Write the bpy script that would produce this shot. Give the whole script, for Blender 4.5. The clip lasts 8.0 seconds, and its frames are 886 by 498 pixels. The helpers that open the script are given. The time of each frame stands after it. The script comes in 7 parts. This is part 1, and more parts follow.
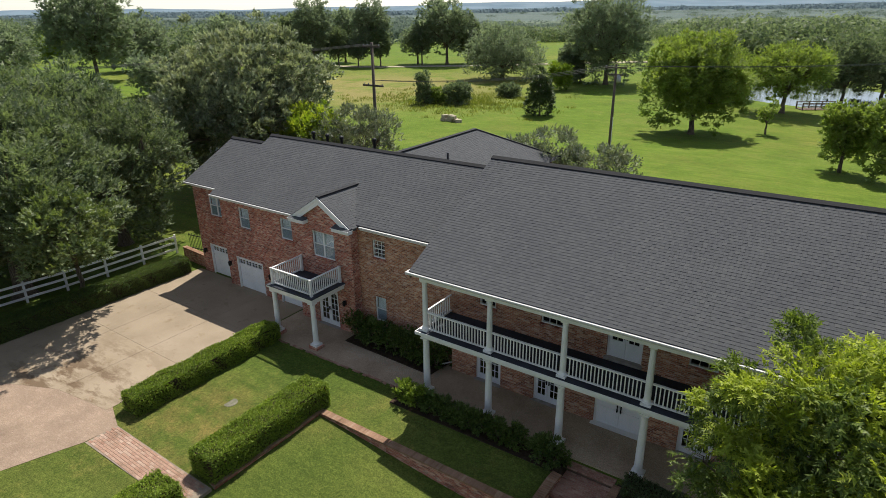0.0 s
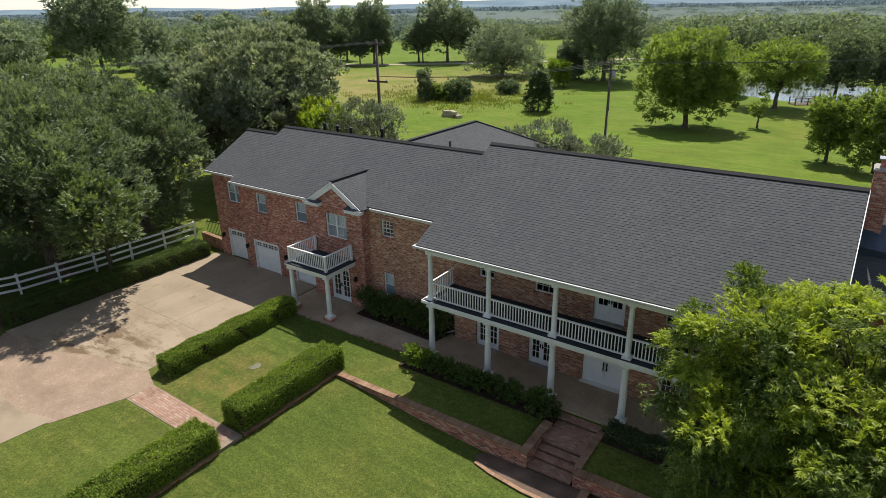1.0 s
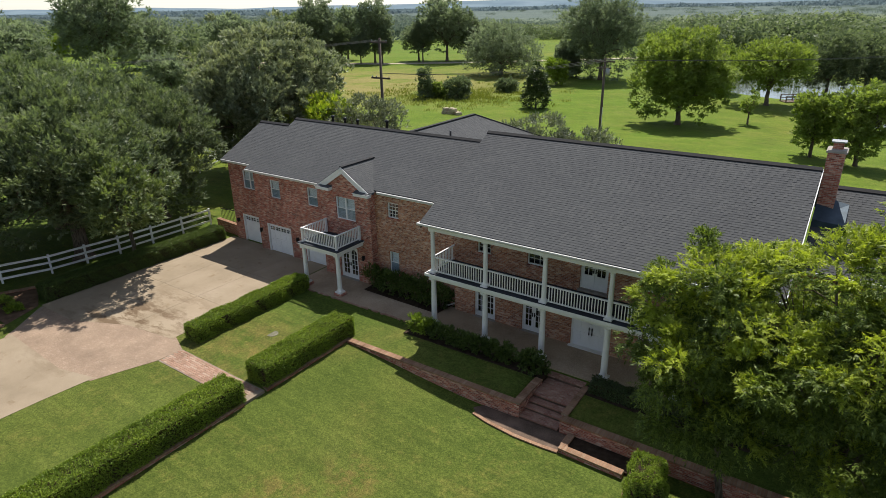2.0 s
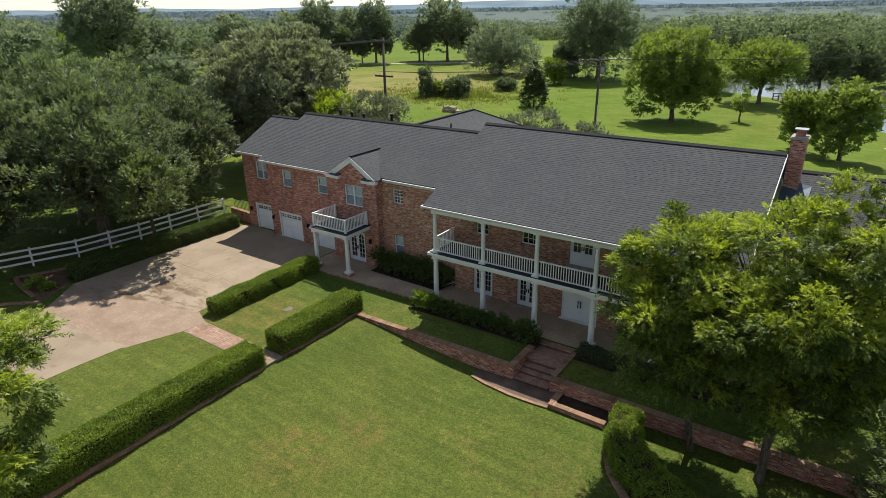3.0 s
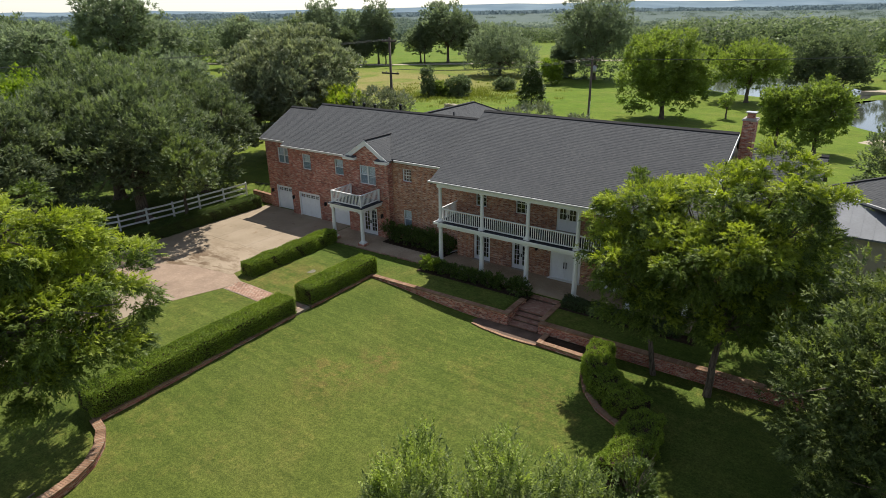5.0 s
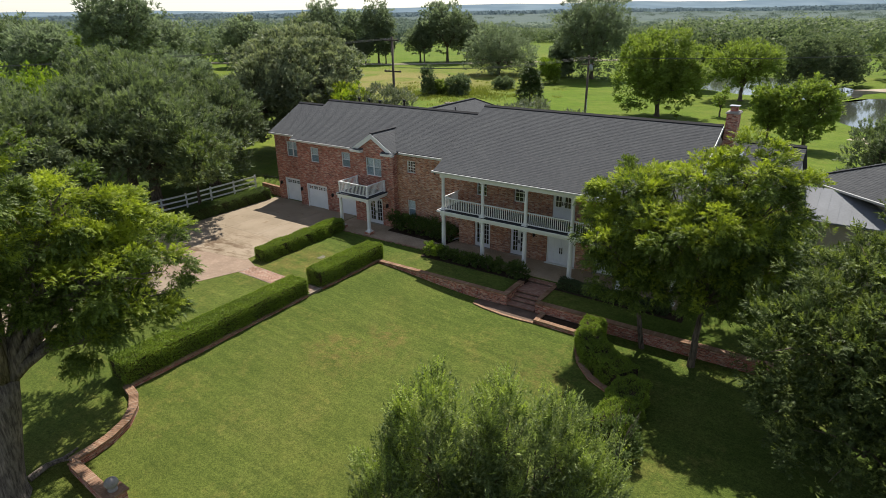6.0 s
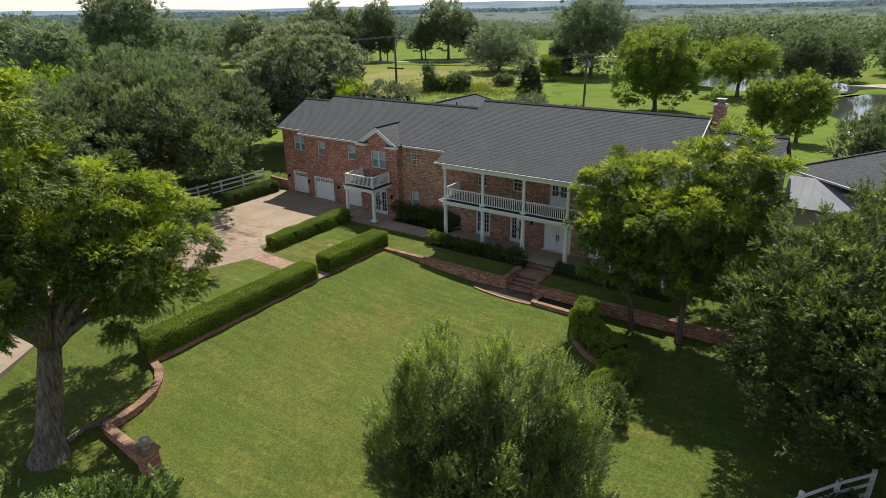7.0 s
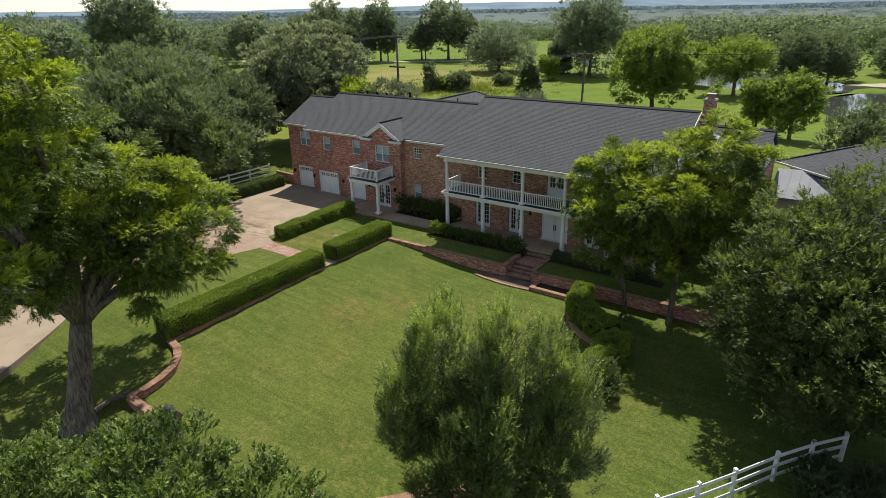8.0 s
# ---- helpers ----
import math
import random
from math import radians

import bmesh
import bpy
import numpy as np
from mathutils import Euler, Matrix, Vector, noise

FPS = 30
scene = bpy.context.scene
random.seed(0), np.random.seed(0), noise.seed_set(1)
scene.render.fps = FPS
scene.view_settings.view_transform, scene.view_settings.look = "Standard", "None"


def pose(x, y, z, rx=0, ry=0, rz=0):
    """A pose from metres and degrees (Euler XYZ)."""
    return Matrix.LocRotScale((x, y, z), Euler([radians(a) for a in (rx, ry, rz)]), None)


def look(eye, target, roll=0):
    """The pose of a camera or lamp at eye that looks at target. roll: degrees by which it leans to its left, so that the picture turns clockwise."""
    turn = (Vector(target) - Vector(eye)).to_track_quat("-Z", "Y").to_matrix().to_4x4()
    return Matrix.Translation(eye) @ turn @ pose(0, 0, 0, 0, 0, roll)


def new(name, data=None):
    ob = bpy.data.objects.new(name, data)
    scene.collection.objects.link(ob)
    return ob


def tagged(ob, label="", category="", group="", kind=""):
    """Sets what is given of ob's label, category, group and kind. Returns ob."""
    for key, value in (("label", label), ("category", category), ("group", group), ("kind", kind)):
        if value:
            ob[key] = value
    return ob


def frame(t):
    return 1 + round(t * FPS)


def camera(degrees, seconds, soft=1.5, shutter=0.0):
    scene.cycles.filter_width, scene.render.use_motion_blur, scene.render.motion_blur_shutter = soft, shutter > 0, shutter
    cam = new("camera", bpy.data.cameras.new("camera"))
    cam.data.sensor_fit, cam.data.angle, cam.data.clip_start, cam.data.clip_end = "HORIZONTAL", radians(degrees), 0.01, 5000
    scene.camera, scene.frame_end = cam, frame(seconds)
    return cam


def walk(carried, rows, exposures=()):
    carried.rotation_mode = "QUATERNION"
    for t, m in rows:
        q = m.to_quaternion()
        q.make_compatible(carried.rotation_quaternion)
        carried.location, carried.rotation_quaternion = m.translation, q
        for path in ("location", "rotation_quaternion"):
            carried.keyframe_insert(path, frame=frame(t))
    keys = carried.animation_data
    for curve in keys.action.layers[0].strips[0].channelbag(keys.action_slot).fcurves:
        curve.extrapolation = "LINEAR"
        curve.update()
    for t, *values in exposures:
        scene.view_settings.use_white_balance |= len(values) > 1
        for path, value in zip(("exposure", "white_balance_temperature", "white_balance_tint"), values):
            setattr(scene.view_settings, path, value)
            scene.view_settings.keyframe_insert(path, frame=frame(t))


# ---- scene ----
cam = camera(72.4, 8.0, soft=0.65)

# house axes: x along the facade, y away from the viewer, z up; origin at the foot of the porch's corner column
PATH = [
    (0, (13.553, -18.004, 15.556), (12.487, -16.482, 14.817), -0.8),
    (0.5, (14.271, -19.23, 15.626), (13.207, -17.709, 14.882), -0.8),
    (1, (15.099, -20.46, 15.626), (14.032, -18.941, 14.882), -1.0),
    (1.5, (15.938, -21.743, 15.626), (14.872, -20.223, 14.881), -1.0),
    (3, (18.399, -25.51, 15.651), (17.333, -23.99, 14.909), -1.0),
    (3.5, (19.153, -26.691, 15.713), (18.086, -25.172, 14.969), -1.1),
    (4, (19.872, -27.899, 15.693), (18.806, -26.378, 14.952), -1.0),
    (4.5, (20.608, -28.998, 15.586), (19.54, -27.476, 14.85), -0.9),
    (6, (22.428, -32.314, 15.563), (21.365, -30.788, 14.829), -0.8),
    (6.5, (23.036, -33.179, 15.653), (21.969, -31.657, 14.913), -1.0),
    (7, (23.601, -34.115, 15.652), (22.535, -32.593, 14.911), -1.0),
    (7.5, (24.158, -34.934, 15.578), (23.089, -33.414, 14.839), -1.1),
    (8, (24.523, -35.745, 15.524), (23.458, -34.222, 14.786), -1.0),
]
walk(cam, [(t, look(e, g, r)) for t, e, g, r in PATH])

# ---------------------------------------------------------------- light
SUN_WAY = Vector((-0.20, 0.60, 1.0)).normalized()
world = bpy.data.worlds.new("sky")
scene.world = world
world.use_nodes = True
wn = world.node_tree.nodes
sky = wn.new("ShaderNodeTexSky")
sky.sky_type, sky.sun_disc = "NISHITA", False
sky.sun_elevation, sky.sun_rotation = math.asin(SUN_WAY.z), math.atan2(SUN_WAY.x, SUN_WAY.y)
sky.air_density, sky.dust_density, sky.ozone_density = 1.0, 0.3, 1.0
pale = wn.new("ShaderNodeHueSaturation")            # thin summer haze takes colour out of the sky
pale.inputs["Saturation"].default_value = 0.58
world.node_tree.links.new(sky.outputs[0], pale.inputs["Color"])
cool = wn.new("ShaderNodeMix")
cool.data_type, cool.blend_type = "RGBA", "MULTIPLY"
cool.inputs[0].default_value, cool.inputs[7].default_value = 1.0, (0.98, 1.0, 1.05, 1)
world.node_tree.links.new(pale.outputs[0], cool.inputs[6])
world.node_tree.links.new(cool.outputs[2], wn["Background"].inputs[0])
wn["Background"].inputs[1].default_value = 0.107
sun = new("sun", bpy.data.lights.new("sun", "SUN"))
sun.data.energy, sun.data.angle, sun.data.color = 5.0, radians(0.6), (1.0, 0.95, 0.87)
sun.matrix_world = look(tuple(SUN_WAY * 60), (0, 0, 0))
scene.view_settings.exposure = 0.37


# ---------------------------------------------------------------- node helpers
def material(name, rough=0.8, metal=0.0, spec=0.3):
    m = bpy.data.materials.new(name)
    m.use_nodes = True
    p = m.node_tree.nodes["Principled BSDF"]
    p.inputs["Roughness"].default_value, p.inputs["Metallic"].default_value = rough, metal
    p.inputs["Specular IOR Level"].default_value = spec
    return m, m.node_tree.nodes, m.node_tree.links, p


def noise_tex(n, l, vec, scale, detail=4.0, rough=0.55):
    t = n.new("ShaderNodeTexNoise")
    t.inputs["Scale"].default_value, t.inputs["Detail"].default_value, t.inputs["Roughness"].default_value = scale, detail, rough
    if vec is not None:
        l.new(vec, t.inputs["Vector"])
    return t.outputs["Fac"]


def ramp(n, l, fac, stops):
    r = n.new("ShaderNodeValToRGB")
    while len(r.color_ramp.elements) < len(stops):
        r.color_ramp.elements.new(0.5)
    for e, (p, c) in zip(r.color_ramp.elements, stops):
        e.position, e.color = p, (*c, 1)
    l.new(fac, r.inputs[0])
    return r.outputs[0]


def mix(n, l, a, b, fac, mode="MIX"):
    m = n.new("ShaderNodeMix")
    m.data_type, m.blend_type = "RGBA", mode
    for value, k in ((fac, 0), (a, 6), (b, 7)):
        if isinstance(value, (int, float)):
            m.inputs[k].default_value = value
        elif isinstance(value, tuple):
            m.inputs[k].default_value = (*value, 1)
        else:
            l.new(value, m.inputs[k])
    return m.outputs[2]


def calc(n, l, op, a, b=0.0):
    m = n.new("ShaderNodeMath")
    m.operation = op
    for value, k in ((a, 0), (b, 1)):
        if isinstance(value, (int, float)):
            m.inputs[k].default_value = value
        else:
            l.new(value, m.inputs[k])
    return m.outputs[0]


def bump(n, l, p, height, strength, distance=0.02):
    b = n.new("ShaderNodeBump")
    b.inputs["Strength"].default_value, b.inputs["Distance"].default_value = strength, distance
    l.new(height, b.inputs["Height"])
    l.new(b.outputs[0], p.inputs["Normal"])


def world_pos(n):
    return n.new("ShaderNodeNewGeometry").outputs["Position"]


# ---------------------------------------------------------------- materials
def plain(name, colour, rough=0.6, vary=0.12, scale=3.0, metal=0.0, spec=0.3, relief=0.1):
    m, n, l, p = material(name, rough, metal, spec)
    pos = world_pos(n)
    big, fine = noise_tex(n, l, pos, scale, 3), noise_tex(n, l, pos, scale * 14, 4)
    dark = tuple(c * (1 - 2 * vary) for c in colour)
    lite = tuple(min(1, c * (1 + vary)) for c in colour)
    c = ramp(n, l, calc(n, l, "ADD", calc(n, l, "MULTIPLY", big, 0.6), calc(n, l, "MULTIPLY", fine, 0.4)), [(0.3, dark), (0.7, lite)])
    l.new(c, p.inputs["Base Color"])
    bump(n, l, p, fine, relief, 0.01)
    return m


def brick_material(name, tones, mortar=(0.46, 0.41, 0.35), width=0.215, row=0.073, flat=False):
    m, n, l, p = material(name, 0.9, 0, 0.15)
    geo = n.new("ShaderNodeNewGeometry")
    sep, nor = n.new("ShaderNodeSeparateXYZ"), n.new("ShaderNodeSeparateXYZ")
    l.new(geo.outputs["Position"], sep.inputs[0])
    l.new(geo.outputs["True Normal"], nor.inputs[0])
    comb = n.new("ShaderNodeCombineXYZ")
    if flat:
        l.new(sep.outputs[0], comb.inputs[0])
        l.new(sep.outputs[1], comb.inputs[1])
    else:
        nx = calc(n, l, "ABSOLUTE", nor.outputs[0])
        along = calc(n, l, "GREATER_THAN", nx, 0.7)
        u = n.new("ShaderNodeMix")
        l.new(along, u.inputs[0])
        l.new(sep.outputs[0], u.inputs[2])
        l.new(sep.outputs[1], u.inputs[3])
        l.new(u.outputs[0], comb.inputs[0])
        l.new(sep.outputs[2], comb.inputs[1])
    uv = n.new("ShaderNodeSeparateXYZ")
    l.new(comb.outputs[0], uv.inputs[0])
    rows = calc(n, l, "DIVIDE", uv.outputs[1], row)
    course = calc(n, l, "FLOOR", rows)
    cols = calc(n, l, "ADD", calc(n, l, "DIVIDE", uv.outputs[0], width), calc(n, l, "MULTIPLY", course, 0.5))
    ident = n.new("ShaderNodeCombineXYZ")
    l.new(calc(n, l, "FLOOR", cols), ident.inputs[0])
    l.new(course, ident.inputs[1])
    white = n.new("ShaderNodeTexWhiteNoise")
    white.noise_dimensions = "2D"
    l.new(ident.outputs[0], white.inputs["Vector"])
    tone = ramp(n, l, white.outputs["Value"], [(k / (len(tones) - 1), t) for k, t in enumerate(tones)])
    joint = calc(n, l, "MAXIMUM", calc(n, l, "LESS_THAN", calc(n, l, "FRACT", cols), 0.012 / width), calc(n, l, "LESS_THAN", calc(n, l, "FRACT", rows), 0.011 / row))
    pos = geo.outputs["Position"]
    long_ = n.new("ShaderNodeVectorMath")
    long_.operation = "MULTIPLY"
    long_.inputs[1].default_value = (2.4, 11.0, 1.0) if not flat else (3.0, 5.0, 1.0)
    l.new(comb.outputs[0], long_.inputs[0])
    wash = ramp(n, l, noise_tex(n, l, long_.outputs[0], 1.0, 3, 0.6), [(0.55, (0, 0, 0)), (0.63, (1, 1, 1))])
    both = mix(n, l, tone, (0.66, 0.52, 0.44), calc(n, l, "MULTIPLY", wash, 0.62 if not flat else 0.10))
    both = mix(n, l, both, mortar, joint)
    stain = ramp(n, l, noise_tex(n, l, pos, 0.7, 4), [(0.3, (0.74, 0.72, 0.70)), (0.7, (1.1, 1.08, 1.05))])
    grit = ramp(n, l, noise_tex(n, l, pos, 22, 3), [(0.25, (0.75, 0.75, 0.75)), (0.75, (1.2, 1.2, 1.2))])
    c = mix(n, l, mix(n, l, both, stain, 1.0, "MULTIPLY"), grit, 1.0, "MULTIPLY")
    l.new(c, p.inputs["Base Color"])
    bump(n, l, p, calc(n, l, "SUBTRACT", 1.0, joint), 0.35, 0.008)
    return m


BRICK_TONES = [(0.20, 0.070, 0.056), (0.34, 0.106, 0.078), (0.46, 0.152, 0.105), (0.40, 0.130, 0.092), (0.52, 0.205, 0.14), (0.64, 0.40, 0.30)]
M_BRICK_TAN = brick_material("brown_brick", [(0.22, 0.088, 0.056), (0.34, 0.140, 0.084), (0.45, 0.195, 0.112), (0.38, 0.160, 0.094), (0.50, 0.25, 0.15), (0.62, 0.40, 0.27)])
M_BRICK = brick_material("red_brick", BRICK_TONES)
M_CAP = brick_material("brick_cap", [(0.26, 0.150, 0.095), (0.33, 0.200, 0.128), (0.29, 0.17, 0.108), (0.37, 0.24, 0.16)], mortar=(0.31, 0.225, 0.16), width=0.11, row=0.3, flat=True)
M_PAVER = brick_material("brick_paving", [(0.24, 0.115, 0.085), (0.34, 0.19, 0.145), (0.30, 0.15, 0.115), (0.40, 0.26, 0.20)], mortar=(0.30, 0.25, 0.20), width=0.2, row=0.1, flat=True)
M_PAVER_PALE = brick_material("worn_paving", [(0.292, 0.213, 0.158), (0.305, 0.228, 0.168), (0.296, 0.219, 0.162), (0.312, 0.236, 0.175)], mortar=(0.298, 0.224, 0.166), width=0.2, row=0.1, flat=True)
def piece_material(name, tones):
    """Fired clay that differs from brick to brick."""
    m, n, l, p = material(name, 0.9, 0, 0.15)
    pos = world_pos(n)
    tone = ramp(n, l, n.new("ShaderNodeObjectInfo").outputs["Random"], [(k / (len(tones) - 1), t) for k, t in enumerate(tones)])
    grit = ramp(n, l, noise_tex(n, l, pos, 30, 3), [(0.25, (0.75, 0.75, 0.75)), (0.75, (1.2, 1.2, 1.2))])
    dirt = ramp(n, l, noise_tex(n, l, pos, 0.9, 5, 0.65), [(0.32, (0.55, 0.52, 0.48)), (0.55, (1, 1, 1))])
    l.new(mix(n, l, mix(n, l, tone, grit, 1.0, "MULTIPLY"), dirt, 1.0, "MULTIPLY"), p.inputs["Base Color"])
    bump(n, l, p, noise_tex(n, l, pos, 45, 3), 0.3, 0.006)
    return m


M_PATH_BRICK = piece_material("path_brick", [(0.31, 0.18, 0.13), (0.39, 0.25, 0.18), (0.35, 0.215, 0.155), (0.43, 0.31, 0.235)])
M_CAP_BRICK = piece_material("cap_brick", [(0.25, 0.145, 0.09), (0.32, 0.195, 0.125), (0.29, 0.165, 0.105), (0.36, 0.24, 0.16)])
M_MORTAR = plain("mortar", (0.27, 0.215, 0.16), 0.95, 0.2, 3)
M_WHITE = plain("white_paint", (0.78, 0.78, 0.76), 0.45, 0.06, 1.5)
M_GUTTER = plain("white_gutter", (0.60, 0.59, 0.56), 0.4, 0.1, 0.8)
M_DOOR = plain("door_paint", (0.80, 0.81, 0.82), 0.35, 0.05, 1.2)
M_DECK = plain("deck_membrane", (0.035, 0.04, 0.05), 0.75, 0.25, 1.2)
M_METAL = plain("dark_metal", (0.03, 0.03, 0.032), 0.45, 0.2, 6, 0.6)
M_GALV = plain("galvanised", (0.30, 0.31, 0.32), 0.45, 0.15, 5, 0.8)
M_FLASH = plain("blue_flashing", (0.05, 0.075, 0.10), 0.5, 0.2, 3, 0.3)
M_BLIND = plain("pale_blind", (0.78, 0.80, 0.80), 0.8, 0.06, 2)
M_SCREEN = plain("insect_screen", (0.30, 0.35, 0.38), 0.7, 0.1, 3)
# darkened: house shadow on the brick landing is put into this colour
M_LANDING = plain("dark_brick", (0.150, 0.102, 0.074), 0.9, 0.3, 1.5)
M_SIDING = plain("pale_siding", (0.60, 0.60, 0.60), 0.7, 0.08, 0.8)
M_LITTER = plain("leaf_litter", (0.165, 0.105, 0.068), 0.95, 0.3, 2.2, 0, 0.1, 0.7)
M_MULCH = plain("mulch", (0.055, 0.038, 0.026), 0.95, 0.35, 4, 0, 0.1, 0.8)
M_WOODPOLE = plain("weathered_pole", (0.11, 0.085, 0.07), 0.85, 0.25, 4)
M_DOCK = plain("dock_boards", (0.13, 0.085, 0.06), 0.8, 0.25, 4)
M_SAND = plain("sandy_bank", (0.42, 0.36, 0.27), 0.95, 0.2, 0.5, 0, 0.1, 0.4)
M_STONE = plain("grey_stone", (0.34, 0.31, 0.28), 0.85, 0.2, 4)
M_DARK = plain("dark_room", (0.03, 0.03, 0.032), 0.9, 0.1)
M_UNDERLAY = plain("roof_underlay", (0.05, 0.05, 0.052), 0.9, 0.2, 3)
M_COVER = plain("mossy_concrete", (0.19, 0.18, 0.125), 0.95, 0.35, 5)
M_RIDGE = plain("ridge_vent", (0.018, 0.018, 0.02), 0.85, 0.2, 3)
M_WIRE = plain("wire", (0.06, 0.06, 0.06), 0.6, 0.1)
M_SILVER = plain("silver_paint", (0.42, 0.43, 0.44), 0.3, 0.04, 1.0, 0.5)
M_SHED = plain("beige_boards", (0.42, 0.37, 0.30), 0.8, 0.1, 1.0)
M_SHED_ROOF = plain("painted_metal_roof", (0.20, 0.21, 0.225), 0.7, 0.1, 0.6)


def agg_material():
    m, n, l, p = material("aggregate_walk", 0.85, 0, 0.2)
    pos = world_pos(n)
    v = n.new("ShaderNodeTexVoronoi")
    v.inputs["Scale"].default_value = 38
    l.new(pos, v.inputs["Vector"])
    pebble = ramp(n, l, v.outputs["Color"], [(0.1, (0.31, 0.235, 0.16)), (0.6, (0.42, 0.33, 0.235)), (0.9, (0.51, 0.415, 0.31))])
    damp = ramp(n, l, noise_tex(n, l, pos, 0.5, 5), [(0.3, (0.65, 0.62, 0.6)), (0.65, (1.05, 1.05, 1.05))])
    l.new(mix(n, l, pebble, damp, 1.0, "MULTIPLY"), p.inputs["Base Color"])
    bump(n, l, p, v.outputs["Distance"], 0.3, 0.01)
    return m


M_AGG = agg_material()


def concrete_material():
    m, n, l, p = material("concrete", 0.9, 0, 0.2)
    pos = world_pos(n)
    oi = n.new("ShaderNodeObjectInfo")
    base = ramp(n, l, noise_tex(n, l, pos, 0.35, 6, 0.6), [(0.25, (0.225, 0.178, 0.122)), (0.5, (0.295, 0.235, 0.165)), (0.75, (0.345, 0.28, 0.205))])
    tone = ramp(n, l, oi.outputs["Random"], [(0.0, (0.95, 0.95, 0.95)), (1.0, (1.04, 1.03, 1.02))])
    spots = ramp(n, l, noise_tex(n, l, pos, 1.3, 7, 0.7), [(0.28, (0.60, 0.50, 0.40)), (0.42, (1, 1, 1))])
    grit = ramp(n, l, noise_tex(n, l, pos, 40, 2), [(0.3, (0.9, 0.9, 0.9)), (0.7, (1.08, 1.08, 1.08))])
    c = mix(n, l, mix(n, l, mix(n, l, base, tone, 1.0, "MULTIPLY"), spots, 0.75, "MULTIPLY"), grit, 1.0, "MULTIPLY")
    # brown leaf litter and mud washed into streaks at the low corner of the drive
    off = n.new("ShaderNodeVectorMath")
    off.operation = "DISTANCE"
    off.inputs[1].default_value = (-14.2, -9.3, -0.1)
    l.new(pos, off.inputs[0])
    near = ramp(n, l, calc(n, l, "DIVIDE", off.outputs["Value"], 6.0), [(0.3, (1, 1, 1)), (0.9, (0, 0, 0))])
    wash = n.new("ShaderNodeVectorMath")
    wash.operation = "MULTIPLY"
    wash.inputs[1].default_value = (0.55, 1.5, 1.0)
    l.new(pos, wash.inputs[0])
    streak = ramp(n, l, noise_tex(n, l, wash.outputs[0], 0.8, 6, 0.72), [(0.47, (0, 0, 0)), (0.58, (1, 1, 1))])
    c = mix(n, l, c, (0.125, 0.082, 0.048), calc(n, l, "MULTIPLY", calc(n, l, "MULTIPLY", near, streak), 0.9))
    l.new(c, p.inputs["Base Color"])
    bump(n, l, p, noise_tex(n, l, pos, 60, 3), 0.15, 0.01)
    return m


M_CONCRETE = concrete_material()


def shingle_material(island):
    m, n, l, p = material("asphalt_shingle", 0.92, 0, 0.2)
    pos = world_pos(n)
    rnd = n.new("ShaderNodeNewGeometry").outputs["Random Per Island"] if island else n.new("ShaderNodeObjectInfo").outputs["Random"]
    tone = ramp(n, l, rnd, [(0.0, (0.073, 0.075, 0.078)), (0.5, (0.080, 0.082, 0.085)), (0.85, (0.086, 0.088, 0.090)), (1.0, (0.092, 0.093, 0.094))])
    grit = ramp(n, l, noise_tex(n, l, pos, 90, 2), [(0.25, (0.8, 0.8, 0.8)), (0.75, (1.2, 1.2, 1.2))])
    wear = ramp(n, l, noise_tex(n, l, pos, 0.45, 5), [(0.3, (0.93, 0.93, 0.94)), (0.7, (1.05, 1.05, 1.04))])
    l.new(mix(n, l, mix(n, l, tone, grit, 1.0, "MULTIPLY"), wear, 1.0, "MULTIPLY"), p.inputs["Base Color"])
    bump(n, l, p, noise_tex(n, l, pos, 120, 2), 0.3, 0.004)
    return m


M_SHINGLE, M_SHINGLES = shingle_material(False), shingle_material(True)


def glass_material():
    m, n, l, p = material("window_glass", 0.04, 0, 0.5)
    out = n["Material Output"]
    glossy, clear, lay, mx = n.new("ShaderNodeBsdfGlossy"), n.new("ShaderNodeBsdfTransparent"), n.new("ShaderNodeLayerWeight"), n.new("ShaderNodeMixShader")
    glossy.inputs["Roughness"].default_value = 0.03
    clear.inputs[0].default_value = (0.92, 0.95, 0.96, 1)
    sheen = calc(n, l, "ADD", calc(n, l, "MULTIPLY", calc(n, l, "POWER", lay.outputs["Facing"], 4.0), 0.8), 0.06)
    l.new(sheen, mx.inputs[0])
    l.new(clear.outputs[0], mx.inputs[1])
    l.new(glossy.outputs[0], mx.inputs[2])
    l.new(mx.outputs[0], out.inputs[0])
    return m


M_GLASS = glass_material()


def leaf_material(name, dark, mid, lite, through_light=0.35, gloss=0.35, tint=(1.25, 1.35, 0.45)):
    m, n, l, p = material(name, 0.48, 0, gloss)
    geo = n.new("ShaderNodeNewGeometry")
    c = ramp(n, l, geo.outputs["Random Per Island"], [(0.0, dark), (0.5, mid), (1.0, lite)])
    patch = ramp(n, l, noise_tex(n, l, geo.outputs["Position"], 0.55, 3), [(0.3, (0.78, 0.80, 0.82)), (0.7, (1.2, 1.16, 1.05))])
    c = mix(n, l, c, patch, 1.0, "MULTIPLY")
    l.new(c, p.inputs["Base Color"])
    tr, mx = n.new("ShaderNodeBsdfTranslucent"), n.new("ShaderNodeMixShader")
    l.new(mix(n, l, c, tint, 1.0, "MULTIPLY"), tr.inputs[0])
    mx.inputs[0].default_value = through_light
    l.new(p.outputs[0], mx.inputs[1])
    l.new(tr.outputs[0], mx.inputs[2])
    l.new(mx.outputs[0], n["Material Output"].inputs[0])
    return m


